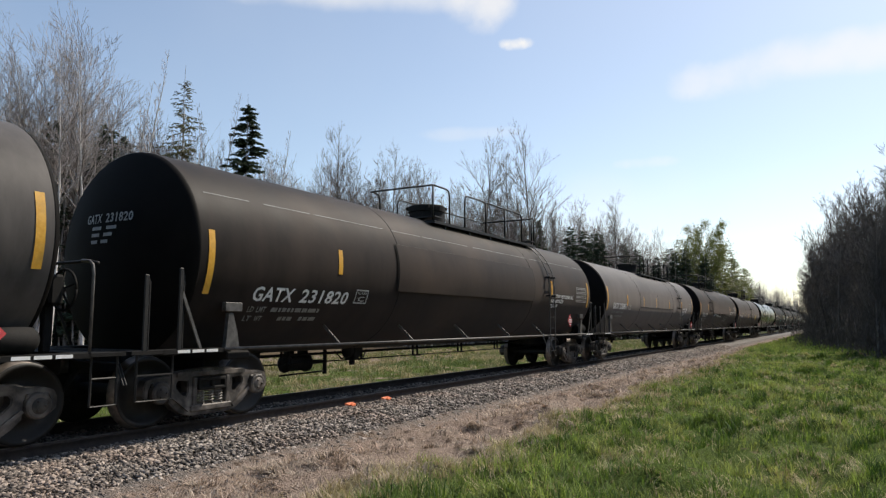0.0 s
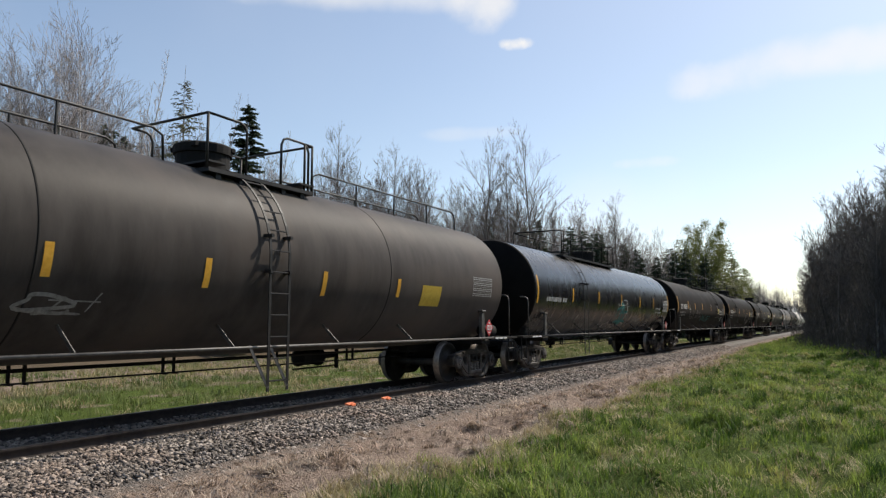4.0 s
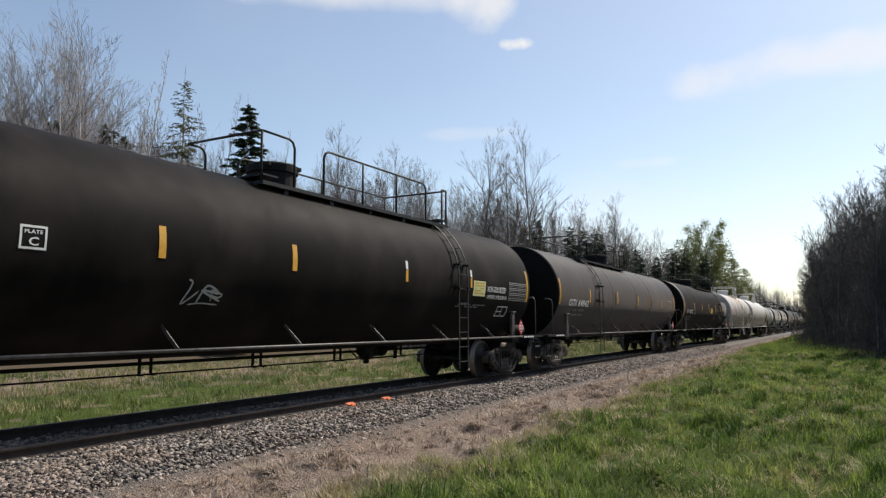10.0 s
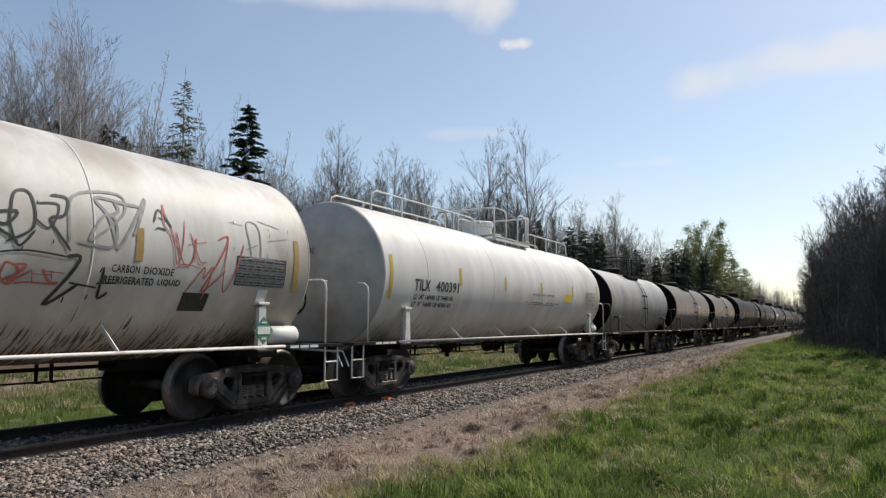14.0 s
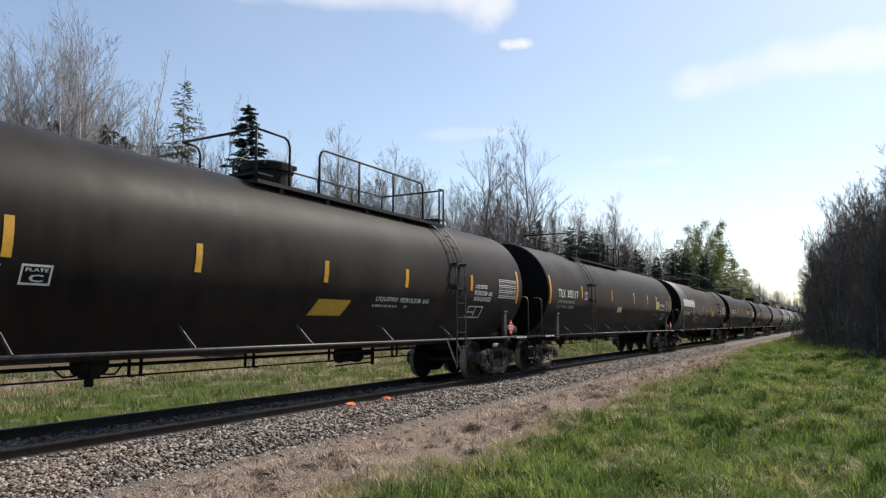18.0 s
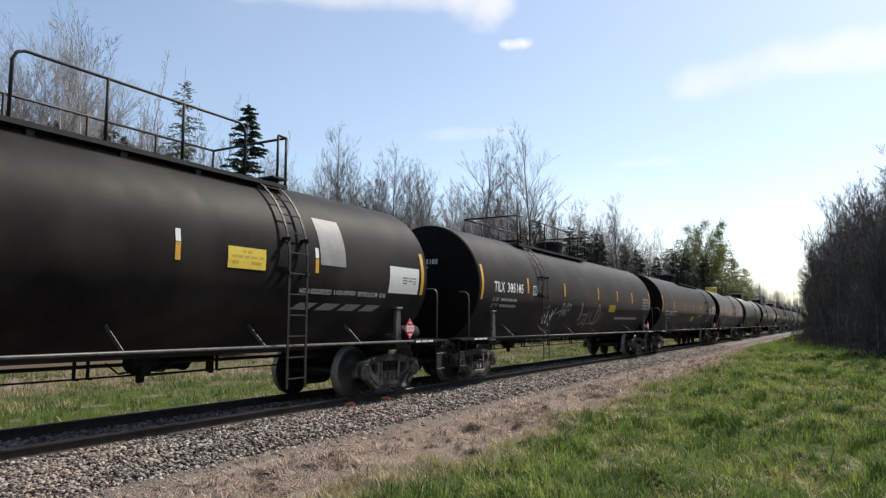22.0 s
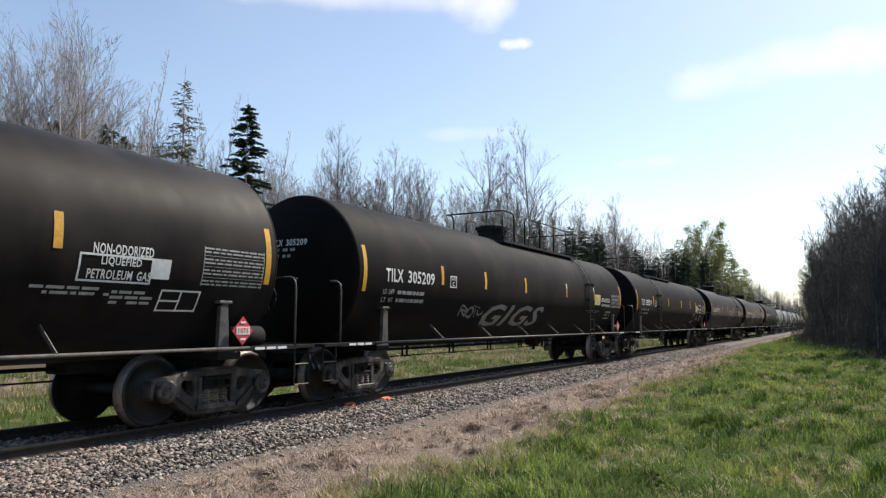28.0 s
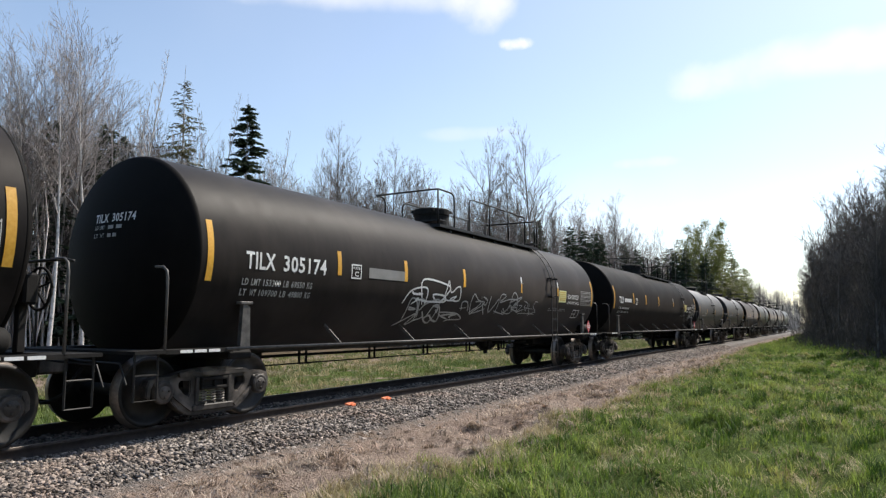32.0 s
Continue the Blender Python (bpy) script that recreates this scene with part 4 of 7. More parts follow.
        def wheel(bm):
            ring = [(0.60 + 0.26 * math.cos(a), L + 0.70, 1.80 + 0.26 * math.sin(a)) for a in np.linspace(0, 2 * math.pi, 21)]
            tube(bm, ring, 0.018, 6)
            for k in range(5):
                a = 2 * math.pi * k / 5 + 0.3
                tube(bm, [(0.60, L + 0.66, 1.80), (0.60 + 0.26 * math.cos(a), L + 0.70, 1.80 + 0.26 * math.sin(a))], 0.014, 5)
            tube(bm, [(0.60, L + 0.58, 1.80), (0.60, L + 0.70, 1.80)], 0.04, 8)
        hang("brake_wheel", shared(("brake_wheel", L), wheel, UNDER, True), hb)

    def cpl(bm):
        mbox(bm, (-0.07, -1.02, 0.78), (0.07, -0.6, 0.92), 0.01)
        mbox(bm, (-0.15, -1.225, 0.72), (0.17, -0.98, 0.98), 0.03)
        mbox(bm, (0.02, -1.29, 0.74), (0.15, -1.18, 0.96), 0.03)
    hang("coupler", shared(("coupler",) + K, cpl, CAST), car)
    sx = 0.32 if not rear else -0.32
    hang("air_hose", shared(("air_hose",) + K, lambda bm: tube(bm, [(sx, m(-0.9), 0.78), (sx, m(-1.0), 0.66), (sx * 0.8, m(-1.1), 0.45), (sx * 0.4, m(-1.2), 0.36), (0, m(-1.235), 0.35)], 0.028, 6), UNDER, True), car)
    hang("uncoupling_lever", shared(("uncoupling_lever",) + K, lambda bm: tube(bm, [(0.1, m(-1.0), 0.93), (0.5, m(-1.04), 0.9), (1.3, m(-1.04), 0.88), (1.44, m(-1.04), 0.62)], 0.014, 5), iron), car)


def brake_cylinder(bm):
    """Cylinder with flanged head, push rod, lever and hanger plates."""
    revolve(bm, [(-0.42, 0.0), (-0.42, 0.10), (-0.38, 0.17), (-0.33, 0.17), (-0.33, 0.15), (0.22, 0.15), (0.22, 0.18), (0.27, 0.18), (0.30, 0.11), (0.40, 0.05), (0.85, 0.03), (0.85, 0.0)], "y", 16)
    for y in (-0.25, 0.15):
        box(bm, (-0.13, y - 0.02, 0.10), (0.13, y + 0.02, 0.36), 0.008)
    box(bm, (-0.03, 0.80, -0.26), (0.03, 0.88, 0.30), 0.01)
    beam(bm, (0.0, 0.84, -0.2), (0.0, -0.5, -0.22), 0.03, 0.03)


def control_valve(bm):
    """Pipe bracket with a rounded valve body on each side, a dirt collector and pipes."""
    box(bm, (-0.14, -0.09, 0.58), (0.14, 0.09, 0.92), 0.02)
    for q in (1, -1):
        b2 = bmesh.new()
        revolve(b2, [(q * 0.09, 0.0), (q * 0.09, 0.13), (q * 0.20, 0.13), (q * 0.235, 0.10), (q * 0.25, 0.0)], "y", 12)
        bmesh.ops.recalc_face_normals(b2, faces=b2.faces)
        bmesh.ops.translate(b2, verts=b2.verts, vec=(0, 0, 0.76))
        me = bpy.data.meshes.new("tmp")
        b2.to_mesh(me)
        b2.free()
        bm.from_mesh(me)
        bpy.data.meshes.remove(me)
        tube(bm, [(0.02, q * 0.1, 0.64), (0.02, q * 0.38, 0.62), (-0.03, q * 0.55, 0.775)], 0.016, 5)
    box(bm, (-0.05, -0.05, 0.47), (0.05, 0.05, 0.58), 0.015)


def brake_gear(car, L, top, twin):
    """Brake pipe, rod, hangers, cylinder and valve below the shell."""
    y0, y1 = 1.9, L - 1.9
    hang("brake_pipe", shared(("brake_pipe", L), lambda bm: tube(bm, [(-0.05, y0, 0.775), (-0.05, y1, 0.775)], 0.028, 6), UNDER, True), car)
    hang("brake_rod", shared(("brake_rod", L), lambda bm: tube(bm, [(0.05, y0, 0.62), (0.05, y1, 0.62)], 0.014, 5), UNDER, True), car)
    y = 3.85 if L > 17.3 else 3.4
    while y < y1 - 0.6:
        for d in (-0.1, 0.1):
            hang("pipe_hanger", shared("pipe_hanger", lambda bm: (box(bm, (-0.05, -0.016, 0.595), (0.08, 0.016, 0.615)), box(bm, (-0.04, -0.016, 0.60), (0.0, 0.016, 0.95))), UNDER), car, (0, y + d, 0))
        y += 2.3
    if twin:
        cyl_y, valve_y, cyl_z = (4.0, 5.3, 0.60) if top == "rear" else (L - 4.5, L - 5.6, 0.60)
    elif L < 12:
        cyl_y, valve_y, cyl_z = 6.4, 3.8, 0.62
    elif L > 17.3:
        cyl_y, valve_y, cyl_z = (12.4, 11.6, 0.80) if top == "rear" else (2.9, 4.7, 0.72)
    else:
        cyl_y, valve_y, cyl_z = L - 5.4, 4.9, 0.70
    hang("brake_cylinder", shared("brake_cylinder", brake_cylinder, UNDER, True), car, (-0.25, cyl_y, cyl_z))
    hang("control_valve", shared("control_valve", control_valve, UNDER), car, (0.1, valve_y, 0.04))
    if L > 17.3 and top == "front":
        hang("control_valve", shared("control_valve", control_valve, UNDER), car, (0.1, valve_y - 1.6, 0.0))


CARS = []


def tank_car(front, L, paint, label, R=1.513, zc=2.364, top="rear", iron=None, mat=None, rails=True, twin=False, dome=None, bands=(), gear=True):
    """A tank car whose leading shell seam stands at y = front at the start. Returns the place for its marks."""
    car = tagged(new("tank_car"), label, "tank car", "cars of the freight train")
    iron = iron or (WHITE_IRON if paint == "white" else BLACK_IRON)
    shell = mat or PAINT[paint]
    sh = Shell(car, L, R, zc, paint)

    def build(bm):
        revolve(bm, [(L * k / 8, R) for k in range(0, 9)], "y", 72)
        for v in bm.verts:
            v.co.z += zc
        bmesh.ops.recalc_face_normals(bm, faces=bm.faces)
        for e in bm.edges:
            if len(e.link_faces) == 2 and e.calc_face_angle(0) > 0.4:
                e.smooth = False
    hang("tank", shared(("tank", L, R, zc), build, shell, True), car)

    def cap(bm):
        revolve(bm, arc_profile(L, R, 0.29), "y", 72)
        bmesh.ops.recalc_face_normals(bm, faces=bm.faces)
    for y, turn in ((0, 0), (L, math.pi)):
        hang("tank_end", shared(("tank_end", R), cap, SHADED_END.get(paint, SHADED_END["black"]), True), car, (0, y, zc), (0, 0, turn), "dished tank end")
    for y in bands:
        def ring(bm):
            revolve(bm, [(-0.014, R - 0.01), (-0.014, R + 0.003), (0.014, R + 0.003), (0.014, R - 0.01)], "y", 72)
        hang("jacket_band", shared(("jacket_band", R), ring, shell if paint == "white" else UNDER, True), car, (0, y, zc))
    for rear in (False, True):
        car_end(car, L, R, zc, iron, rear, twin)
    for y in (0.66, L - 0.72):
        bogie(car, y)
    for s in (1, -1):
        hang("side_rail", shared(("side_rail", L, s), lambda bm: tube(bm, [(s * 1.5, 0.5, 1.02), (s * 1.5, L - 0.5, 1.02)], 0.024, 6), LIT_IRON if iron is BLACK_IRON else iron, True), car)
        y = (2.0 if top == "front" else 3.1) - 2.4
        while y < L - 4.4:
            y += 2.4
            xt = math.sqrt(max(R * R - (zc - 1.36) ** 2, 0.2))
            hang("rail_strut", shared(("rail_strut", s, R, zc), lambda bm: beam(bm, (s * 1.49, 0, 1.03), (s * (xt - 0.02), 0, 1.36), 0.05, 0.014, (0, 1, 0)), LIT_IRON if iron is BLACK_IRON else iron), car, (0, y, 0))
    if gear:
        brake_gear(car, L, top, twin)
    floor = zc + R - 0.155
    ly = None
    mid = L / 2
    if top in ("rear", "front"):
        cage(car, L, mid - 1.2, min(mid + 5.0, L - 3.2), floor, iron, top == "front")
        ly = min(mid + 4.6, L - 3.6)
        ly = L - ly if top == "front" else ly
        dy = mid
    elif top == "mini":
        c0, c1 = mid - 0.75, mid + 1.2
        cage(car, L, c0, c1, floor, iron, False)
        ly, dy = mid + 0.13, mid - 0.1
    elif top == "short":
        c0, c1 = mid - 1.3, mid + 1.2
        cage(car, L, c0, c1, floor, iron, False)
        ly, dy = c1 - 0.45, mid - 0.55
    else:
        c0, c1 = mid - 0.7, mid + 1.7
        cage(car, L, c0, c1, floor, iron, False, ladder=False)
        ly, dy = (None if top == "plain" else c1 - 1.5), mid
        for s in (1, -1):
            for a, b in (((0.8, c0 - 0.5), (c1 + 0.4, L - 0.8)) if top != "loop" else ((c0 - 1.1, c0 - 0.3),)):
                hang("top_handrail", shared(("top_handrail", s, a, b), lambda bm: tube(bm, [(s * 0.55, a, floor), (s * 0.55, a + 0.03, floor + 0.42), (s * 0.55, a + 0.2, floor + 0.5), (s * 0.55, b - 0.2, floor + 0.5), (s * 0.55, b - 0.03, floor + 0.42), (s * 0.55, b, floor)], 0.02, 6), iron, True), car)
                for k in range(1, 4):
                    y = a + (b - a) * k / 4
                    hang("handrail_post", shared(("handrail_post", floor), lambda bm: tube(bm, [(0, 0, floor), (0, 0, floor + 0.5)], 0.018, 5), iron), car, (s * 0.55, y, 0))
    zt = zc + R

    def bonnet(bm):
        if top == "mini":
            revolve(bm, [(zt - 0.12, 0.0), (zt - 0.12, 0.36), (zt + 0.10, 0.36), (zt + 0.12, 0.44), (zt + 0.2, 0.44), (zt + 0.26, 0.3), (zt + 0.28, 0.0)], "z", 24)
            return
        if dome:
            revolve(bm, [(zt - 0.12, 0.0), (zt - 0.12, 0.43), (zt + 0.40, 0.43), (zt + 0.43, 0.40), (zt + 0.43, 0.0)], "z", 24)
            return
        revolve(bm, [(zt - 0.12, 0.0), (zt - 0.12, 0.44), (zt + 0.26, 0.44), (zt + 0.27, 0.475), (zt + 0.40, 0.48), (zt + 0.43, 0.45), (zt + 0.46, 0.2), (zt + 0.46, 0.0)], "z", 24)
        for k in range(4):
            a = 0.6 + k * math.pi / 2
            box(bm, (0.47 * math.cos(a) - 0.05, 0.47 * math.sin(a) - 0.05, zt + 0.33), (0.47 * math.cos(a) + 0.05, 0.47 * math.sin(a) + 0.05, zt + 0.41), 0.01)
    # Dark housings borrow the underframe colour: their shade is put into it.
    d = hang("valve_housing", shared(("valve_housing", zt, top == "mini", bool(dome)), bonnet, dome or (UNDER if iron is BLACK_IRON else iron), False), car, (0, dy, 0), label="round valve housing on the tank top")
    if ly is not None:
        ladder(car, ly, R, zc, iron, brace=twin or L < 17.3)
    # reservoir and holder at the trailing end
    hang("air_reservoir", shared("air_reservoir", lambda bm: revolve(bm, [(-0.36, 0.0), (-0.34, 0.10), (-0.28, 0.15), (0.28, 0.15), (0.34, 0.10), (0.36, 0.0)], "y", 14), UNDER if paint != "white" else WHITE_IRON, True), car, (1.22, L - 0.32, 1.19))
    CARS.append((car, front))
    return sh


def strips(sh, rows, mat=YELLOW):
    for y, a, b in rows:
        sh.strip(y, a, b, mat)


def weights(sh, y0, y1, base, one=None, two=None, seed=1, mat=None):
    """Load limit and light weight lines; print that cannot be made out becomes bars."""
    if one:
        sh.text(one, y0, y1, base, 0.105, mat or DIM, "weight_lettering", cuts=2)
        sh.text(two, y0, y1, base - 6.2, 0.105, mat or DIM, "weight_lettering", cuts=2)
    else:
        for k, head in enumerate(("LD LMT", "LT WT")):
            sh.text(head, y0, y0 + 0.38, base - 6.2 * k, 0.10, mat or DIM, "weight_lettering", cuts=2)
            sh.bars(y0 + 0.5, y1, base - 6.2 * k - 0.6, base - 6.2 * k + 4.4, 1, seed + k, mat or DIM, dense=0.9)


def lpg_black(front, digits, label, top, ld=None, lt=None, tail=True, head=True, paint="black", mat=None, off=0.0, where=None, amber=None):
    """The common long black gas car with its standard marks."""
    L = 17.4
    sh = tank_car(front, L, paint, label, top=top, mat=mat)
    s = int(digits or round(front))
    where = where or ((3.02, 5.17, 7.69, 11.03, 13.86) if top == "rear" else (3.08, 6.37, 9.64, 12.16, 13.93))
    plain = where[:amber or (3 if top == "rear" else 5)]
    strips(sh, ((0.14, 18, -15),) + tuple((y, 10.5, -5.5) for y in plain) + ((17.24, 18, -15),))
    for y in where[len(plain):]:
        sh.strip(y, 10.5, 4.0, TAPE, 0.085)
        sh.strip(y, 3.6, -5.5, YELLOW, 0.085)
    sh.text("TILX", 0.81, 1.43, -6.6, 0.26)
    if digits:
        sh.text(digits, 1.61, 2.66, -6.6, 0.26)
    else:
        sh.bars(1.61, 2.66, -6.6, 3.2, 1, 3, dense=1.0)
    weights(sh, 0.78, 2.34, -16.0 + off, ld, lt, s)
    sh.plate_mark(3.36, 3.66, -7, 3)
    if tail:
        sh.patch("sticker", 13.98, 14.62, -12.5, 1.5, CREAM, "pale yellow notice")
        sh.bars(14.04, 14.56, -11, 0.5, 5, s + 5, OLDYELLOW, "sticker_print", 0.8)
        sh.text("NON-ODORIZED", 14.74, 15.80, -8.0, 0.15)
        sh.text("LIQUEFIED PETROLEUM GAS", 14.74, 15.92, -14.4, 0.10, cuts=2)
        sh.bars(13.25, 14.75, -24, -20, 2, s + 6, FAINT)
        sh.panel(16.04, 17.14, -15, 4, s)
        sh.frame_box(15.5, 16.13, -32, -21)
    placard(sh, L - 0.66 + (0.2 if off else 0.0))
    if head and digits:
        sh.head_text("TILX " + digits, -0.40, 0.50, 2.84, 0.13)
        for k in range(2):
            sh.head_text("LD LMT" if k == 0 else "LT WT", -0.38, -0.14, 2.74 - 0.12 * k, 0.06, mat=DIM)
            sh.head_bar(-0.06, 0.30 - 0.12 * k, 2.74 - 0.12 * k, 0.055)
    return sh


def grey_gatx(front, mark, digits, label, top, y0, y1, base, strip_rows, paint="brown", L=17.0, twin=True, h=0.24, bands=(5.0, 11.9), R=1.513, mark_at=None):
    sh = tank_car(front, L, paint, label, R, 0.851 + R, top=top, twin=twin, bands=bands)
    strips(sh, strip_rows)
    m = (y1 - y0) * 0.39
    sh.text(mark, y0, y0 + m, base, h, shear=0.12)
    sh.text(digits, y0 + m + 0.15, y1, base, h, shear=0.12)
    weights(sh, y0, y0 + 1.65, base - 7, seed=int(digits), mat=FAINT)
    sh.head_text(mark + " " + digits, -0.55, 0.50, 2.83, 0.14, mat=DIM)
    for k in range(3):
        sh.head_bar(-0.38, 0.30 - 0.1 * k, 2.73 - 0.10 * k, 0.05)
    y, z = mark_at or (L - 0.8, 1.27)
    placard(sh, y, z=z)
    return sh


def gas_tail(sh, y, base, lines, h=0.11, mat=None):
    for k, (s, w) in enumerate(lines):
        sh.text(s, y, y + w, base - 5.6 * k, h, mat, cuts=2)


def make_train():
    # the car ahead of the first whole one
    sh = lpg_black(-12.9, "", "dusty charcoal tank car with an amber end strip", "rear", tail=False, paint="grey")
    sh = grey_gatx(6.54, "GATX", "231820", "brown-black weathered tank car with a bolted side jacket", "rear", 1.09, 3.4, -26, ((0.18, 11, -23), (3.06, 10, -6), (5.85, 9, -8), (8.33, 9, -8), (11.3, 8, -8), (13.32, 10, -8), (16.75, 14, -18)), R=1.54, mark_at=(14.92, 1.46))
    sh.patch("jacket_panel", 4.9, 11.9, -14, 21, PAINT["brown"], lift=0.03)
    for y in (4.86, 11.9):
        sh.patch("panel_edge", y, y + 0.05, -14, 21, UNDER, lift=0.02)
    # The light caught by the panel's top edge is painted as a pale line.
    sh.patch("panel_edge", 4.9, 11.9, 20.8, 21.3, LIT_IRON, lift=0.02)
    # Highlight of the long weld seam, painted as pale dashes.
    for k in range(14):
        sh.patch("seam", 0.2 + 1.2 * k, 1.1 + 1.2 * k + 0.2 * (k % 3), 33.5, 34.0, FAINT, lift=0.004)
    sh.plate_mark(3.6, 3.98, -25, -15, DIM)
    gas_tail(sh, 13.32, -9, (("LIQUEFIED PETROLEUM GAS", 1.9), ("NON-ODORIZED", 1.05), ("FRA-HP", 0.6)))
    sh.panel(15.54, 16.6, -12, 7, 11)
    sh = grey_gatx(25.67, "GATX", "230811", "dusty charcoal tank car with faint lettering", "rear", 0.89, 2.9, -16, ((0.14, 16, -18), (2.92, 6.6, -9.9), (5.66, 7, -9), (8.1, 7, -9), (10.96, 7, -9), (14.09, 7, -10), (17.2, 17, -17)), "grey", 17.4, True)
    sh.patch("jacket_panel", 5.14, 11.77, -10, 15, PAINT["grey"], lift=0.006)
    for y in (5.12, 8.4, 11.75):
        sh.patch("panel_edge", y, y + 0.04, -10, 15.5, UNDER, lift=0.0064)
    sh.patch("panel_edge", 5.14, 11.77, -10.6, -10, UNDER, lift=0.0064)
    gas_tail(sh, 14.4, -10, (("LIQUEFIED PETROLEUM GAS", 1.24), ("NON-ODORIZED", 1.1), ("FRA-HP", 0.55)))
    sh.bars(13.96, 14.66, -29, -25, 2, 3, FAINT)
    sh.bars(14.8, 15.7, -30, -25, 2, 4, FAINT)
    sh.panel(16.07, 17.1, -12, 5, 12)
    sh.plate_mark(3.2, 3.5, -16, -8, DIM)
    sh = grey_gatx(45.52, "GATX", "231797", "brown-black tank car with white spray-paint tags", "front", 1.05, 3.0, -22, ((0.18, 11, -23), (3.06, 10, -6), (5.7, 9, -8), (8.24, 8, -9), (10.82, 9, -8), (13.31, 9, -7), (16.75, 14, -18)), R=1.54)
    sh.patch("jacket_panel", 5.0, 11.95, -12, 20, PAINT["brown"], lift=0.03)
    for y in (4.96, 11.95):
        sh.patch("panel_edge", y, y + 0.05, -12, 20, UNDER, lift=0.02)
    # Pale strip paints in the sunlit top edge of this panel.
    sh.patch("panel_edge", 5.0, 11.95, 19.8, 20.3, LIT_IRON, lift=0.02)
    sh.scrawl(21, 5.56, 8.55, -22, 5, 3, LETTER, 0.045, ("08 39 66 00 52 90", "91 50 06 29 79 95 61 33 46 65 54", "00 59 90 30 00/47 59 77"), 0)
    sh.scrawl(22, 8.44, 9.1, -17, -3, 2, LETTER, 0.04, ("09 40/89 00", "00 29 60 99"), 0)
    sh.bars(9.15, 9.95, -13, -10, 1, 5, LETTER, dense=1.0)
    sh.scrawl(23, 10.23, 12.2, -35, -18, 6, SMOKY, 0.03)
    gas_tail(sh, 13.48, -8, (("LIQUEFIED PETROLEUM GAS", 1.9), ("NON-ODORIZED", 1.05), ("FRA-HP", 0.6)))
    sh.panel(15.5, 16.55, -11, 9, 13)
    sh = grey_gatx(64.63, "CGTX", "64614", "dark weathered tank car with a long top handrail", "middle", 0.85, 2.68, -19, ((0.05, 6, -30), (2.73, -1, -15), (5.13, -3, -18), (7.38, -3, -19), (9.91, -4, -20), (12.2, -4, -18)), "smoke", 17.0, False)
    sh.patch("sign", 13.1, 13.9, -24, -7, OLDYELLOW, "faded yellow notice")
    sh.scrawl(31, 5.0, 5.7, -35, -24, 2, FAINT, 0.05)
    sh.panel(15.4, 16.4, -13, 5, 14)
    # glossy car
    L = 17.7
    sh = tank_car(83.99, L, "gloss", "glossy black tank car with teal and gold graffiti", top="front")
    strips(sh, ((0.14, 16, -15), (3.2, 6, -11), (6.0, 6, -11), (9.0, 6, -11), (11.93, 6, -11), (14.46, 6, -10), (17.55, 16, -15)))
    sh.bars(0.85, 2.6, -14, -5, 1, 44, DIM)
    sh.panel(16.46, 17.45, -16, 5, 15, LETTER)
    sh.text("NOT ODORIZED", 14.96, 15.86, -13.4, 0.10)
    sh.text("LIQUEFIED PETROLEUM GAS", 14.94, 16.15, -20, 0.09)
    sh.scrawl(41, 8.4, 10.26, -36, 0, 4, TEAL, 0.16)
    sh.scrawl(42, 8.6, 10.2, -22, -2, 3, TAPE, 0.02)
    sh.scrawl(43, 12.27, 13.15, -34, -19, 3, GOLD, 0.035)
    sh.scrawl(44, 11.4, 12.4, -38, -31, 4, DIM, 0.03)
    sh.scrawl(45, 13.3, 14.3, -30, -20, 4, FAINT, 0.05)
    placard(sh, L - 0.8)
    sh = lpg_black(104.03, "305238", "black tank car with scribbled white and teal tags", "rear", "LD LMT 153700 LB 69700 KG", "LT WT 109300 LB 49600 KG")
    sh.scrawl(51, 3.6, 5.0, -33, -5, 7, SMOKY, 0.035, SLASHES)
    sh.scrawl(52, 5.35, 7.1, -29, -7, 7, SMOKY, 0.03, SLASHES)
    sh.scrawl(53, 7.5, 10.6, -35, -17, 16, TEAL, 0.06, SLASHES)
    sh = lpg_black(123.76, "305230", "black tank car with grey block-letter graffiti", "front")
    sh.scrawl(61, 10.6, 11.85, -31, -3, 7, DIM, 0.045, SLASHES)
    sh.scrawl(62, 12.2, 14.2, -45, -22, 7, SMOKY, 0.035, BALLOONS)
    sh = lpg_black(143.65, "305225", "black tank car with a white spray-paint signature", "front")
    sh.scrawl(71, 8.46, 11.1, -31, -16, 10, LETTER, 0.035)
    sh = lpg_black(163.46, "305189", "black tank car with a small white tag", "rear")
    sh.scrawl(81, 5.66, 6.26, -28, -15, 3, DIM, 0.03)
    sh = grey_gatx(183.28, "CGTX", "64842", "charcoal jacketed tank car with large white letters", "front", 0.95, 2.94, -16, ((0.1, 17, -15), (3.09, 7, -10), (6.55, 9, -8), (9.73, 7, -9), (11.82, 5, -11), (14.32, 6, -10), (17.22, 17, -16)), "smoke", 17.4, False, 0.23, (5.9, 9.4, 11.95))
    for y in (6.2, 9.35, 12.1):
        sh.patch("jacket_slot", y - 0.05, y + 0.05, -12, 9, UNDER)
    sh.bars(15.5, 16.7, -13, 3, 5, 16, GOLD, dense=0.3)
    sh.bars(15.45, 16.6, 4, 6, 1, 17, DIM)
    sh = tank_car(203.06, 17.0, "black", "dark tank car with a rusty brown end band", top="rear")
    strips(sh, ((0.2, 9, -24), (3.35, 9, -7), (5.95, 9, -6), (8.58, 10, -7), (11.4, 10, -7), (13.65, 10, -7), (16.65, 16, -16)))
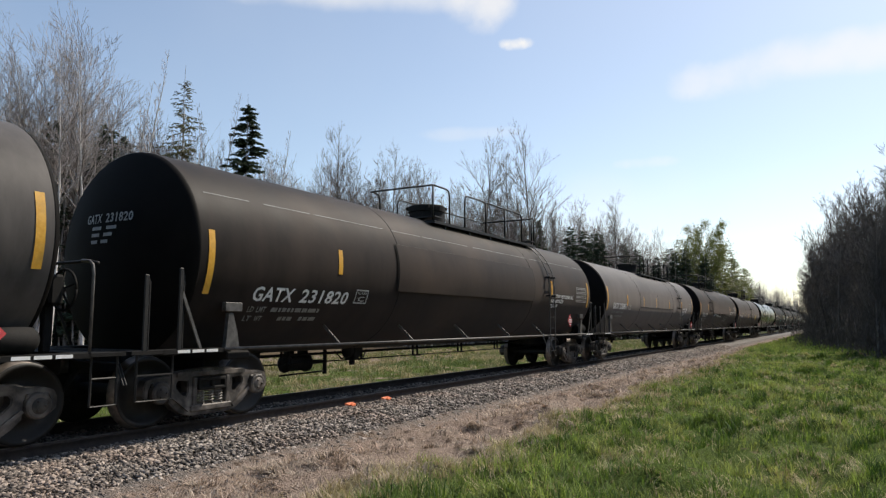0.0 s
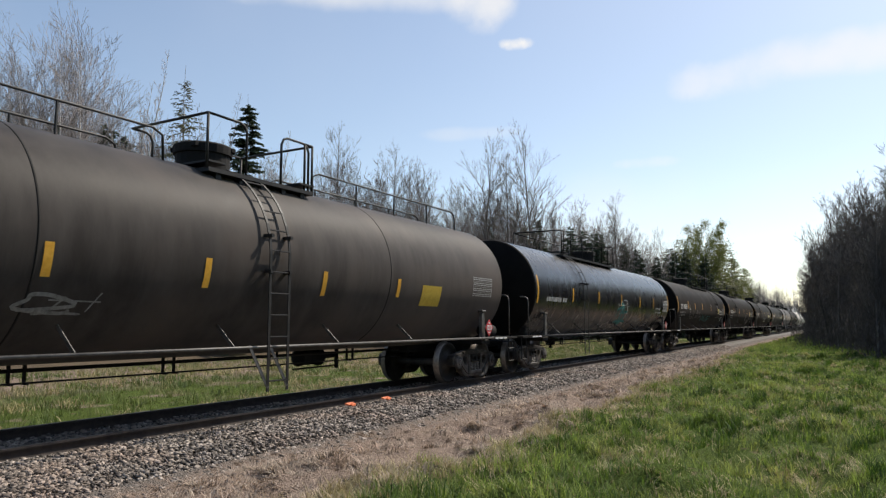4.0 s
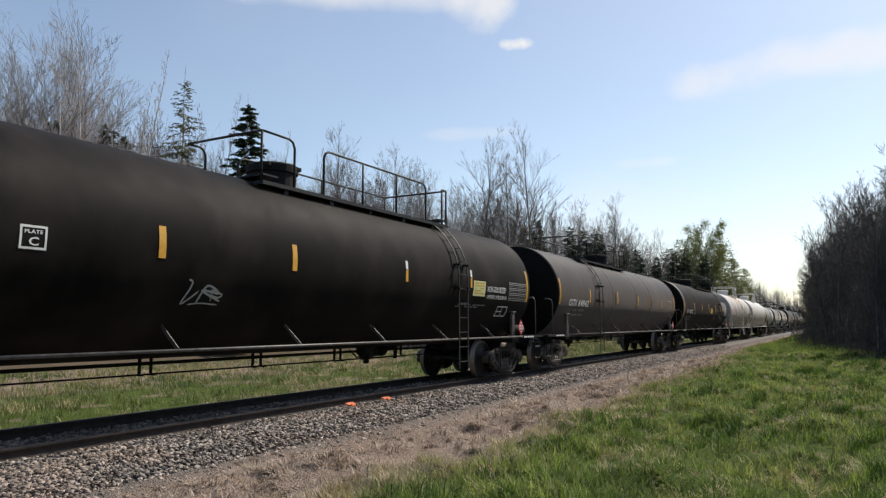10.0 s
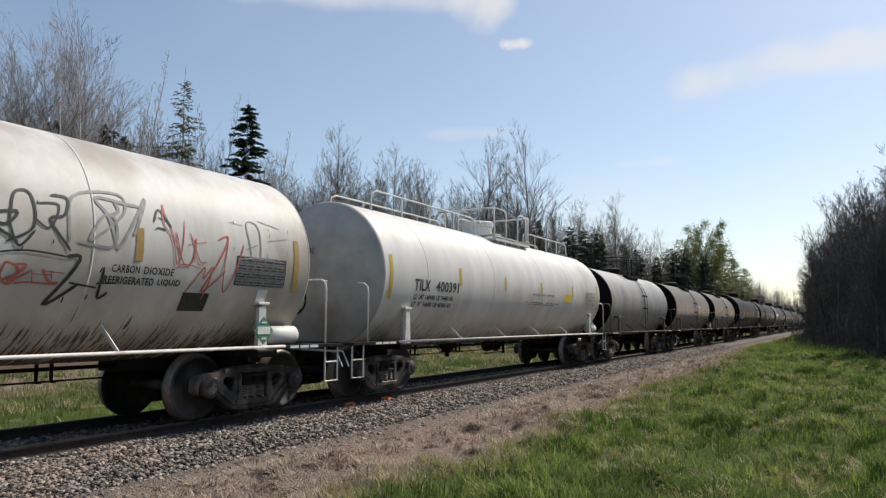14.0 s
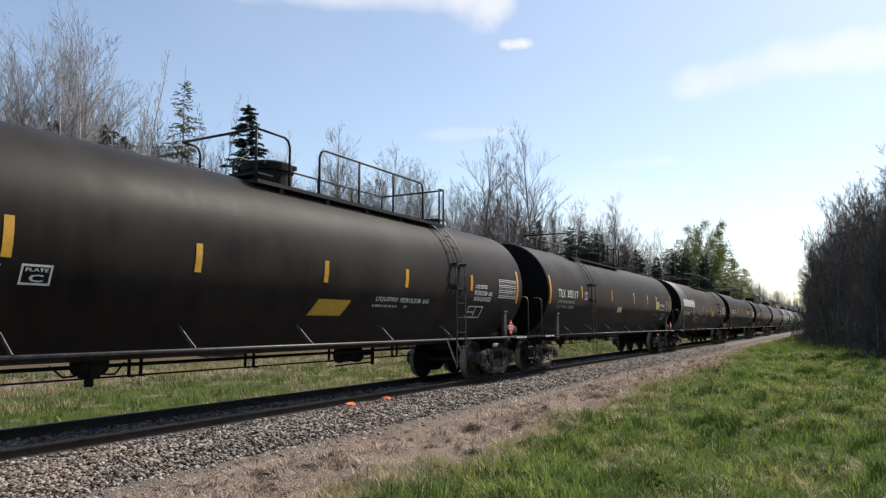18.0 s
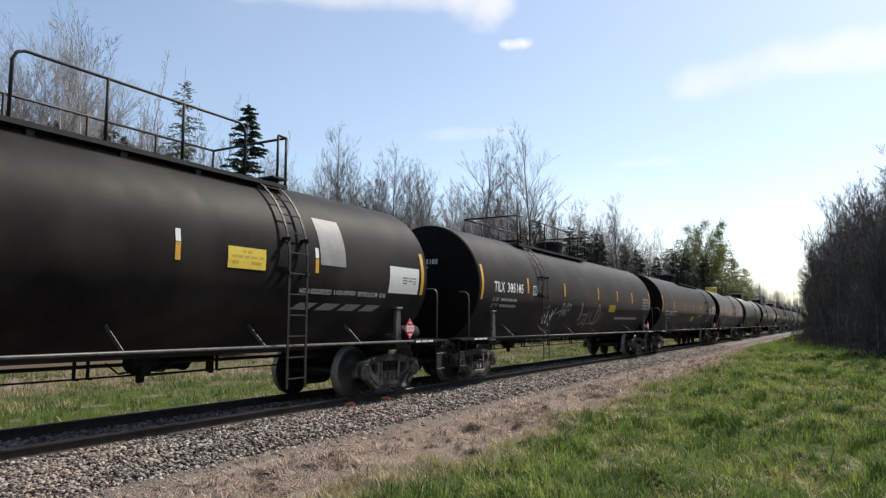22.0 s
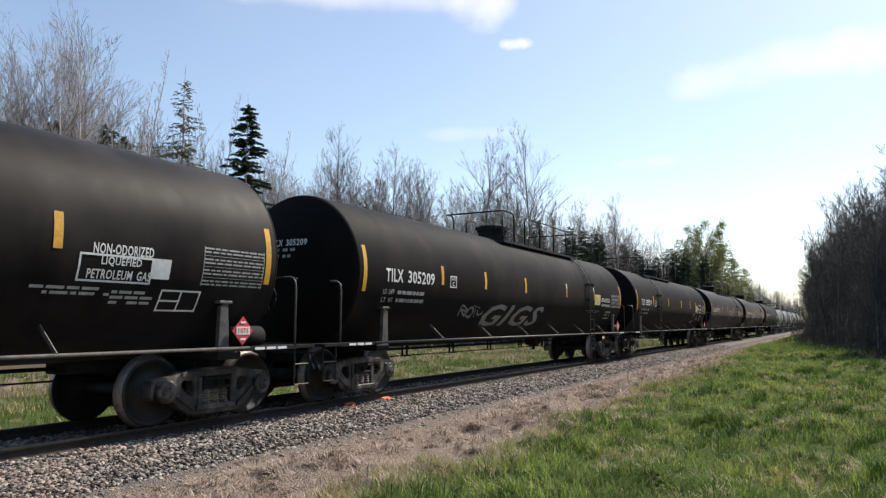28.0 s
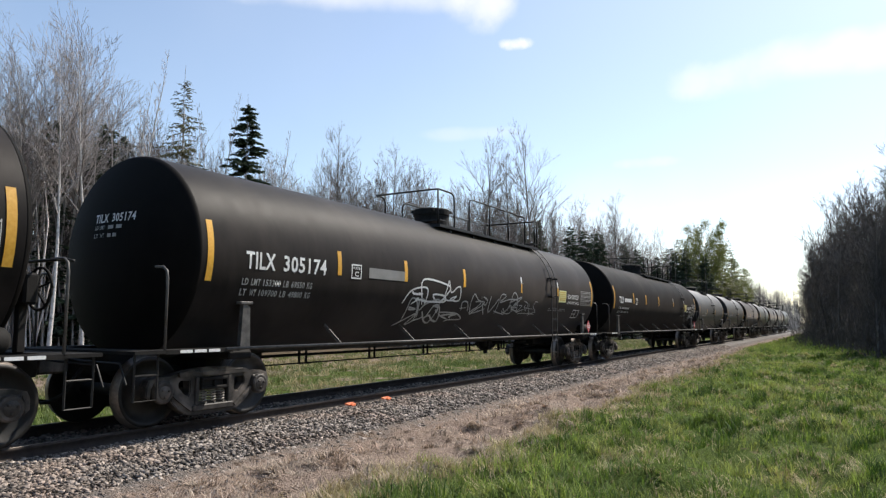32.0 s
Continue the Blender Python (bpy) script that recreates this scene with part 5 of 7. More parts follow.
    sh.patch("end_band", 0.03, 0.55, -50, 110, surf("primer-brown paint", (0.085, 0.064, 0.052), (0.135, 0.104, 0.086), 3, 0.6), lift=0.004)
    sh.text("GATX", 1.02, 1.7, -15.5, 0.22)
    sh.text("202705", 1.9, 2.91, -15.5, 0.22)
    weights(sh, 1.0, 2.6, -25, seed=7, mat=FAINT)
    sh.head_text("GATX 202705", -0.5, 0.45, 2.84, 0.13)
    sh.plate_mark(3.44, 3.83, -17, -7, DIM)
    sh.patch("sign", 9.3, 10.05, -12.5, 0.5, LEMON, "yellow notice")
    sh.bars(9.36, 9.99, -11, -1, 4, 7, OLDYELLOW, "sign_print")
    sh.bars(12.0, 12.35, -7, -1, 3, 8, DIM)
    sh.patch("touch_up", 14.38, 16.5, -4, 22, GREYPATCH)
    sh.panel(15.41, 16.55, -16, 6, 17, LETTER)
    gas_tail(sh, 13.28, -21, (("LIQUEFIED", 0.66), ("PETROLEUM GAS", 1.08)), 0.12, DIM)
    sh.frame_box(14.55, 15.1, -35, -24, DIM)
    sh.scrawl(91, 11.0, 11.6, -28, -20, 3, DIM, 0.02)
    placard(sh, 16.2)
    # two white cars
    sh = tank_car(222.33, 13.7, "white", "dirty white tank car covered in black graffiti", top="loop", mat=GRIMY, bands=(2.1, 5.0, 7.4, 9.9))
    sh.text("LCIX", 1.22, 1.82, -19.5, 0.23)
    sh.text("2800", 2.08, 2.81, -19.5, 0.23)
    weights(sh, 1.23, 2.9, -29, seed=9, mat=FAINT)
    strips(sh, ((0.2, 14, -19), (2.86, 7, -9), (5.39, 9, -10), (7.98, 11, -9), (10.52, 8, -8), (13.41, 13, -19)), DULLTAPE)
    sh.patch("rust_stain", 5.75, 6.25, 22, 58, RUSTSTAIN, lift=0.0035)
    sh.patch("rust_stain", 6.3, 7.55, 34, 60, RUSTSTAIN, lift=0.003)
    for n, (y0, y1, a0, a1, k, m, w) in enumerate(((2.81, 3.79, -10, 17, 4, INK, 0.028), (2.95, 4.06, -22, -5, 4, INK, 0.028), (3.99, 4.84, -7, 18, 3, INK, 0.03), (4.6, 5.14, 10, 24, 3, REDSPRAY, 0.02), (5.12, 5.94, -14, 21, 2, INK, 0.03), (4.9, 5.89, -36, -15, 4, INK, 0.034), (6.83, 7.71, -10, 19, 3, SMOKY, 0.035), (7.14, 7.71, -37, -19, 3, INK, 0.03))):
        sh.scrawl(100 + n, y0, y1, a0, a1, k, m, w, BALLOONS if n == 4 else None, 0.7)
    for n, (y0, y1, a0, a1, k, m, w) in enumerate(((8.7, 9.6, -8, 18, 4, INK, 0.03), (9.75, 10.59, -5, 27, 2, SMOKY, 0.04), (10.69, 10.91, 9, 21, 1, INK, 0.03), (10.96, 11.5, -8, 22, 3, REDSPRAY, 0.02), (11.4, 12.02, -25, 8, 3, REDSPRAY, 0.025), (11.98, 13.11, -1, 21, 4, SMOKY, 0.028), (9.5, 10.17, -30, -8, 3, INK, 0.045), (8.91, 9.55, -21, -12, 4, REDSPRAY, 0.025), (1.6, 2.7, -6, 18, 5, REDSPRAY, 0.03), (0.5, 1.3, -12, 14, 3, SMOKY, 0.03))):
        sh.scrawl(120 + n, y0, y1, a0, a1, k, m, w, BALLOONS if n == 1 else None, 0.7)
    sh.frame_box(3.63, 4.34, -42, -27, INK)
    sh.scrawl(139, 3.65, 4.3, -41, -28, 2, INK, 0.03, BALLOONS, 0.5)
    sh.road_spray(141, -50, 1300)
    sh.head_scrawl(140, -0.95, 0.55, 2.75, 3.35, 7, INK, 0.035)
    sh.head_text("2800", -0.75, -0.35, 2.62, 0.12)
    sh.patch("sign", 4.16, 4.85, -17.5, -7, CREAM)
    sh.bars(4.2, 4.8, -16.5, -8, 3, 143, OLDYELLOW, "sign_print")
    sh.text("CARBON DIOXIDE", 10.17, 11.07, -14, 0.10)
    sh.text("REFRIGERATED LIQUID", 10.09, 11.2, -19.5, 0.10)
    sh.patch("panel_ground", 12.14, 13.17, -16.7, 0, FAINT, "dark data panel", lift=0.0045)
    sh.panel(12.14, 13.17, -16.7, 0, 18)
    sh.patch("sign", 11.29, 11.74, -32.5, -22, INK, "black notice")
    sh.patch("card", 12.63, 12.83, -27, -18, LETTER, "white card in its holder", lift=0.03)
    placard(sh, 12.7, GREEN)
    sh = tank_car(238.29, 13.7, "white", "clean white tank car with black lettering", top="plain", bands=(1.6, 4.9, 8.2, 10.9))
    sh.text("TILX", 1.07, 1.7, -11.5, 0.24)
    sh.text("400391", 1.95, 2.97, -11.5, 0.24)
    weights(sh, 1.1, 2.75, -18.5, "LD LMT 168400 LB 76400 KG", "LT WT 94600 LB 42900 KG", 9, INK)
    strips(sh, ((0.2, 14, -19), (3.06, 11, -4), (5.54, 8, -5), (8.05, 7, -4), (10.76, 8, -5), (13.4, 14, -19)), OLDYELLOW)
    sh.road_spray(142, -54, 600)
    sh.head_text("TILX 400391", -0.9, 0.0, 2.75, 0.14)
    sh.text("INSULATED AGAINST SUMMER HEAT", 7.4, 9.1, -7, 0.06, FAINT)
    sh.patch("sign", 10.04, 10.7, -12, -3, LEMON)
    sh.panel(12.1, 13.1, -14, 3, 19, FAINT)
    sh.bars(7.0, 9.6, -18, -14, 2, 19, FAINT)
    placard(sh, 12.7, GREEN)
    # short cars
    S = dict(R=1.40, zc=2.25, top="mini")
    sh = tank_car(253.98, 9.9, "ash", "short faded grey tank car with a black end", **S)
    strips(sh, ((0.3, 10, -20), (3.0, 3, -12), (6.4, 3, -12)), DULLTAPE)
    sh.bars(6.8, 7.9, -20, -4, 4, 20, DIM)
    sh = tank_car(266.2, 10.8, "dusty", "short dark tank car with paired amber strips and yellow notice", **S)
    strips(sh, ((0.3, 10, -20), (3.0, 3, -12), (6.95, -6, -22), (7.4, -6, -22), (10.4, 8, -22)))
    sh.patch("sign", 8.25, 9.0, -18, -8, LEMON)
    sh.bars(8.3, 8.95, -17, -9, 3, 21, OLDYELLOW, "sign_print")
    sh.panel(9.15, 10.15, -19, 0, 21, LETTER)
    sh.bars(6.85, 7.45, 3, 9, 2, 22, LETTER)
    sh.bars(6.85, 7.9, -41, -27, 4, 23, DIM)
    placard(sh, 10.05, TAPE)
    sh = tank_car(279.5, 10.4, "dusty", "short charcoal tank car with yellow lettering", **S)
    strips(sh, ((0.41, 18, -17), (3.13, 9, -8), (3.7, 9, -8), (6.63, 9, -9), (7.06, 9, -9), (10.05, 12, -18)))
    sh.text("UTLX", 1.37, 2.05, -10.3, 0.25, OLDYELLOW)
    sh.text("95232", 2.2, 3.03, -10.3, 0.25, OLDYELLOW)
    sh.bars(1.38, 2.42, -16.6, -12.6, 1, 24, GOLD)
    weights(sh, 1.36, 2.86, -22.6, "LD LMT 197600 LB 89650 KG", "LT WT 65400 LB 29650 KG", 25, LETTER)
    sh.text("NEW", 1.34, 1.6, -34.5, 0.10)
    sh.text("05-1994", 2.42, 2.8, -34.5, 0.10)
    for y in (3.47, 6.86):
        sh.patch("tape_gap", y - 0.06, y + 0.06, -17, 5, UNDER, "black paint where tape was removed")
    sh.patch("touch_up", 3.57, 4.09, -28, -13, UNDER, "black paint patch")
    sh.bars(7.16, 7.95, -12.5, 2.5, 4, 26, LETTER)
    sh.patch("sign", 8.08, 8.76, -10.5, 4, LEMON)
    sh.bars(8.13, 8.71, -9, 2.5, 4, 27, OLDYELLOW, "sign_print")
    sh.panel(8.9, 9.85, -13, 4.5, 26, LETTER)
    sh.head_text("UTLX 95232", -0.4, 0.35, 2.72, 0.12)
    C = ((0.02, 16, -17), (2.97, 6, -11), (5.49, 4, -11), (8.22, 3, -11), (10.76, 4, -10), (13.6, 6, -8), (16.3, 16, -17))
    for front, digits, label in ((292.54, "781256", "dusty black tank car with bold slanted lettering"), (390.56, "781221", "dusty grey-black tank car with bold slanted lettering")):
        sh = grey_gatx(front, "CTCX", digits, label, "rear", 0.76, 2.95, -22.3, C if digits == "781256" else (C[0], (2.68, 4, -10)) + C[2:], "silt", 16.6, False, 0.25, ())
        sh.plate_mark(3.15, 3.5, -22, -13)
        sh.patch("sign", 8.0, 8.9, -34, -22, OLDYELLOW, "yellow notice", slant=0.15)
        gas_tail(sh, 13.8, -6, (("LIQUEFIED", 0.65), ("PETROLEUM GAS", 0.95), ("NON-ODORIZED", 0.93)))
        sh.panel(15.14, 16.2, -13, 6, 27, LETTER)
        sh.frame_box(13.65, 14.4, -34, -22)
        sh.text("LIQUEFIED PETROLEUM GAS", 9.8, 11.75, -22, 0.10, cuts=2)
        sh.bars(9.74, 10.97, -27, -23.5, 1, 28, DIM, dense=0.95)
    sh = lpg_black(311.2, "305117", "black tank car with a front ladder and bold numerals", "front", "LD LMT 163300 LB 74050 KG", "LT WT 99700 LB 45250 KG", paint="worn", off=2.6, where=(3.08, 6.64, 9.92, 12.3, 14.05), amber=2)
    sh.patch("sticker", 7.55, 8.15, -21, -13, CREAM, "scuffed notice")
    # car with a big painted logo
    sh = tank_car(331.14, 17.0, "brown", "charcoal tank car with pale end and large white logo", top="rear")
    sh.patch("end_panel", 0.03, 2.0, -60, 100, surf("pale primer paint", (0.075, 0.065, 0.057), (0.125, 0.11, 0.097), 2.0, 0.55), lift=0.004)
    strips(sh, ((0.15, 5, -29), (3.68, 2, -14), (7.0, 2, -14), (10.2, 2, -14), (13.2, 2, -14), (16.7, 8, -20)))
    for k in range(6):
        y = 0.81 + k * 0.56
        sh.patch("logo_block", y, y + 0.46, -1, 14, LETTER, "white block of a painted logo", lift=0.009)
    sh.text("PROX", 0.87, 1.6, -20, 0.23)
    sh.text("92609", 1.8, 2.77, -20, 0.23)
    weights(sh, 0.87, 2.5, -28, seed=31, mat=FAINT)
    sh.head_text("PROX 92609", -0.5, 0.4, 2.84, 0.12)
    sh.plate_mark(3.9, 4.2, -20, -10)
    sh.scrawl(181, 4.32, 5.38, -35, -12, 4, LETTER, 0.035)
    sh.scrawl(182, 5.3, 6.75, -37, -8, 2, DIM, 0.03, BALLOONS, 0.8)
    sh.scrawl(183, 7.55, 9.2, -39, -24, 7, DIM, 0.03)
    sh.scrawl(184, 8.16, 8.69, -22, -10, 2, LETTER, 0.03)
    sh.patch("sign", 10.58, 11.5, -20, -8, LEMON)
    sh.bars(10.65, 11.43, -18, -10, 3, 32, OLDYELLOW, "sign_print")
    gas_tail(sh, 14.0, -7, (("LIQUEFIED", 0.65), ("PETROLEUM GAS", 0.95), ("NON-ODORIZED", 0.93)))
    sh.panel(15.3, 16.4, -13, 6, 33, LETTER)
    placard(sh, 16.2)
    sh = lpg_black(350.59, "305123", "black tank car with silver touch-up patches", "rear", tail=False, paint="worn")
    sh.patch("touch_up", 13.95, 14.64, 0, 33, GREYPATCH)
    sh.patch("sign", 11.9, 12.66, -7, 5, LEMON)
    sh.bars(11.97, 12.6, -5, 4, 3, 34, OLDYELLOW, "sign_print")
    sh.patch("notice", 16.03, 17.1, -15, 5, TAPE, "blank white notice")
    sh.bars(16.5, 17.0, -10, -2, 4, 35, FAINT)
    sh.text("NON-ODORIZED LIQUEFIED PETROLEUM GAS", 13.5, 15.97, -19, 0.09)
    for k in range(4):
        sh.patch("touch_up", 13.4 + 0.62 * k, 13.85 + 0.62 * k, -30, -25, GREYPATCH, slant=0.2)
    sh = lpg_black(370.53, "305105", "black tank car with three white spray-paint tags", "front", tail=False, paint="worn", where=(3.0, 6.0, 9.54, 11.97, 14.19))
    sh.scrawl(201, 4.6, 5.9, -42, -12, 4, LETTER, 0.05)
    sh.scrawl(202, 5.85, 6.68, -31, -14, 4, DIM, 0.03)
    sh.scrawl(203, 7.7, 10.25, -41, -15, 7, DIM, 0.035)
    sh.patch("sign", 11.0, 11.85, -21.5, -11, OLDYELLOW)
    sh.patch("touch_up", 12.2, 15.6, -33, -29, DIM)
    sh.panel(16.0, 17.1, -15, 4, 36)
    # grain-coloured grey pair with the yellow housing
    sh = tank_car(409.18, 13.6, "grey", "charcoal tank car with a bright yellow valve housing", top="short", dome=LEMON, bands=(2.4, 6.9, 11.0), twin=True)
    strips(sh, ((0.15, 8, -26), (3.3, 4, -13), (5.16, 4, -13), (8.38, 4, -13), (10.95, 5, -13), (13.4, 5, -26)))
    sh.text("GBRX", 0.64, 1.55, -14.5, 0.22, DIM)
    sh.text("711568", 1.8, 3.0, -14.5, 0.22, DIM)
    sh.head_text("GBRX 711568", -0.5, 0.45, 2.84, 0.14, mat=DIM)
    sh.scrawl(221, 3.0, 4.2, -40, -22, 5, DIM, 0.04, BALLOONS)
    sh.scrawl(222, 4.7, 5.4, -28, -18, 4, DIM, 0.025)
    sh.scrawl(223, 7.59, 8.24, -22, -2, 4, LETTER, 0.045, BALLOONS)
    sh.scrawl(224, 7.62, 8.2, -8, 5, 4, LETTER, 0.045, BALLOONS)
    sh.panel(11.46, 12.5, -10, 8, 37, LETTER)
    sh.bars(0.9, 2.8, -24, -20, 1, 38, FAINT)
    sh = tank_car(425.17, 13.6, "pale", "faded grey tank car with silver lettering", top="short")
    strips(sh, ((0.15, 8, -26), (3.3, 4, -13), (5.2, 4, -13), (9.3, 4, -13), (13.3, 5, -20)), DIM)
    sh.text("GATX", 1.0, 1.75, -15, 0.22, LETTER)
    sh.text("8724", 2.0, 2.9, -15, 0.22, LETTER)
    sh.panel(11.6, 12.7, -14, 4, 39, FAINT)
    sh = lpg_black(441.42, "", "black tank car with boxed white gas lettering", "front", tail=False, paint="worn")
    sh.patch("sign", 7.9, 8.5, -21, -12, CREAM)
    sh.text("NON-ODORIZED", 14.36, 15.19, -6, 0.13)
    sh.text("LIQUEFIED", 14.48, 15.03, -11.5, 0.12)
    sh.text("PETROLEUM GAS", 14.32, 15.19, -17.5, 0.12)
    sh.patch("white_block", 15.2, 15.47, -16, -6, LETTER)
    sh.frame_box(14.2, 15.2, -19, -6, cross=False)
    sh.bars(13.7, 14.7, -26, -21, 2, 40, DIM)
    sh.bars(14.7, 15.3, -30, -22, 3, 41, DIM)
    sh.panel(16.0, 17.15, -18, 3, 42)
    sh.frame_box(15.4, 16.05, -33, -21)
    sh = lpg_black(461.03, "305209", "black tank car with grey block-letter graffiti", "rear")
    sh.text("GIGS", 5.4, 9.3, -44, 0.66, GREYPATCH, "graffiti", 0.3, 8)
    sh.scrawl(251, 4.2, 5.3, -34, -20, 4, FAINT, 0.05)
    sh = lpg_black(480.87, "305219", "clean black tank car with a front ladder", "front")
    sh.patch("notice", 14.88, 15.65, 2.2, 5.6, DIM, "grey-white touched-up patch")
    sh.patch("touch_up", 13.22, 13.94, -38.5, -33, GREYPATCH, slant=0.2)
    sh.patch("touch_up", 14.52, 15.05, -31, -25.5, GREYPATCH, slant=0.2)
    sh.text("NON-ODORIZED", 13.25, 14.06, -18.6, 0.10, DIM)
    sh = lpg_black(500.79, "305229", "black tank car with two white spray-paint signatures", "rear", "LD LMT 153700 LB 69750 KG", "LT WT 109300 LB 49550 KG", paint="worn")
    sh.scrawl(271, 2.5, 3.6, -29, -10, 5, DIM, 0.032, SLASHES)
    sh.scrawl(273, 3.67, 4.3, -24, -14, 3, DIM, 0.028)
    sh.scrawl(274, 1.85, 2.42, -33, -20, 2, SMOKY, 0.03, SLASHES)
    sh.scrawl(272, 8.24, 10.5, -27, 0, 3, DIM, 0.035, ("08 39 66 00 52 90", "91 50 06 29 79 95 61 33 46 65 54", "00 59 90 30 00"), 0)
    sh.scrawl(275, 10.5, 11.3, -20, -8, 3, DIM, 0.03)
    sh = lpg_black(520.58, "305174", "black tank car with outlined white cartoon graffiti", "rear", "LD LMT 153300 LB 69550 KG", "LT WT 109700 LB 49800 KG", paint="silt")
    sh.patch("touch_up", 3.9, 5.15, -5.5, 1.8, GREYPATCH)
    sh.scrawl(281, 5.3, 7.5, -40, -20, 4, DIM, 0.04, BALLOONS)
    sh.scrawl(284, 5.5, 7.3, -22, -1, 3, LETTER, 0.04, BALLOONS)
    sh.scrawl(282, 7.75, 9.4, -29, -12, 5, DIM, 0.035)
    sh.scrawl(283, 9.6, 11.0, -31, -5, 2, DIM, 0.035, BALLOONS)
    sh.scrawl(285, 10.6, 12.3, -28, -14, 5, DIM, 0.03)
    sh = lpg_black(540.54, "", "black tank car with amber reflective strips, white lettering", "rear")
    sh.scrawl(291, 15.6, 17.0, -25, -10, 4, DIM, 0.06)
    y = 559.9
    for k, paint in enumerate(("pale", "pale", "grey", "pale", "grey", "grey", "pale")):
        sh = tank_car(y, 10.3, paint, "short grey tank car far down the line", **S)
        strips(sh, ((0.3, 10, -20), (3.0, 3, -12), (6.4, 3, -12), (10.0, 10, -20)))
        sh.bars(1.2, 2.8, -18, -6, 2, 300 + k, DIM)
        y += 12.6


make_train()

# ---- trees ----
EYE = (9.106, 0.0)


def spot(az, dist):
    a = radians(az)
    return EYE[0] + dist * math.sin(a), dist * math.cos(a)


BARK = surf("grey bark", (0.26, 0.232, 0.212), (0.52, 0.485, 0.45), 9.0, 0.9, 0, 0.01, 30, (1, 1, 0.4), rnd=0.25)
BIRCH = surf("pale birch bark", (0.46, 0.435, 0.41), (0.72, 0.69, 0.66), 5.0, 0.85, 0, 0.01, 25, (1, 1, 2.5), c3=(0.08, 0.07, 0.065), s3=5.0, t3=0.66, rnd=0.15)
GREYBARK = surf("dull grey-brown bark", (0.10, 0.088, 0.080), (0.24, 0.215, 0.195), 9.0, 0.9, 0, 0.01, 30, (1, 1, 0.4), rnd=0.25)
BROWNTWIG = surf("brown-grey bare twigs", (0.11, 0.092, 0.082), (0.24, 0.205, 0.185), 4.0, 0.9, rnd=0.25)
TWIG = surf("bare twigs", (0.25, 0.215, 0.20), (0.46, 0.41, 0.385), 4.0, 0.9, rnd=0.25)
# Darker twin of the bare twigs: backlit shade is put into the colour.
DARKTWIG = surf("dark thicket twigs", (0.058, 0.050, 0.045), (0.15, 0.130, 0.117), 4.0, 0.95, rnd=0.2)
NEEDLE = surf("spruce needles", (0.036, 0.055, 0.034), (0.078, 0.105, 0.056), 3.0, 0.8, island=0.45, translucent=0.2)
LARCH = surf("thin larch needles", (0.10, 0.10, 0.055), (0.17, 0.165, 0.09), 3.0, 0.85, island=0.3, translucent=0.3)
LEAF = surf("young spring leaves", (0.115, 0.135, 0.034), (0.235, 0.245, 0.068), 3.0, 0.7, island=0.35, translucent=0.4)


def bare_sticks(seed, h, limbs, spread, rise, twigs=7, fork=2, lean=0.0, first=0.32, wander=0.05, thick=1.0, taper=0.7, reach=1.0):
    """Stems of a leafless tree: trunk sticks and crown sticks as (start, end, r0, r1)."""
    rng = np.random.default_rng(seed)
    trunk, crown = [], []
    n = 14
    pts = [np.zeros(3)]
    d = np.array([lean + rng.normal(0, 0.03), rng.normal(0, 0.03), 1.0])
    for k in range(n):
        d = d + np.array([rng.normal(0, 0.022), rng.normal(0, 0.022), 0.0])
        d[2] = 1.0
        pts.append(pts[-1] + d / np.linalg.norm(d) * h / n)
    rad = lambda f: max(0.0088 * thick * h * (1 - f) ** 0.9, 0.008)
    for k in range(n):
        trunk.append((pts[k], pts[k + 1], rad(k / n), rad((k + 1) / n)))

    def limb(p, dirn, length, r, level, many=1.0):
        segs = 5 if level == 0 else 3 if level == 1 else 2
        q = p
        v = dirn / np.linalg.norm(dirn)
        path = [q]
        for s in range(segs):
            v = v + rng.normal(0, wander, 3) + np.array([0, 0, rise * (0.09 if level == 0 else 0.06)])
            v /= np.linalg.norm(v)
            e = q + v * length / segs
            crown.append((q, e, max(r * (1 - 0.88 * s / segs), 0.0058), max(r * (1 - 0.88 * (s + 1) / segs), 0.0042)))
            q = e
            path.append(q)
        if level < fork:
            for s in range(max(2, round((twigs if level == 0 else 6) * many))):
                f = rng.uniform(0.18, 1.0)
                i = min(int(f * segs), segs - 1)
                b = path[i] + (path[i + 1] - path[i]) * (f * segs - i)
                side = rng.normal(0, 1, 3)
                side -= v * side.dot(v)
                side /= np.linalg.norm(side)
                limb(b, v * 0.9 + side * 0.55 + np.array([0, 0, 0.16]), length * rng.uniform(0.22, 0.48), r * 0.42, level + 1, many)

    for k in range(limbs):
        f = first + (0.99 - first) * ((k + rng.uniform(0, 0.9)) / limbs)
        i = min(int(f * n), n - 1)
        b = pts[i] + (pts[i + 1] - pts[i]) * (f * n - i)
        a = rng.uniform(0, 2 * np.pi)
        tilt = radians(spread * rng.uniform(0.65, 1.25))
        length = h * reach * (0.34 * (1 - f) ** taper + 0.045) * rng.uniform(0.6, 1.15)
        limb(b, np.array([math.sin(tilt) * math.cos(a), math.sin(tilt) * math.sin(a), math.cos(tilt)]), length, rad(f) * 0.6, 0, min(1.0, 2.4 * (1.12 - f)))
    return trunk, crown


def stick_mesh(name, sticks, mats, n=3):
    p0, p1 = np.array([s[0] for s in sticks]), np.array([s[1] for s in sticks])
    v, f = tubes_np(p0, p1, [s[2] for s in sticks], [s[3] for s in sticks], n)
    return mesh_np(name, v, f, mats)


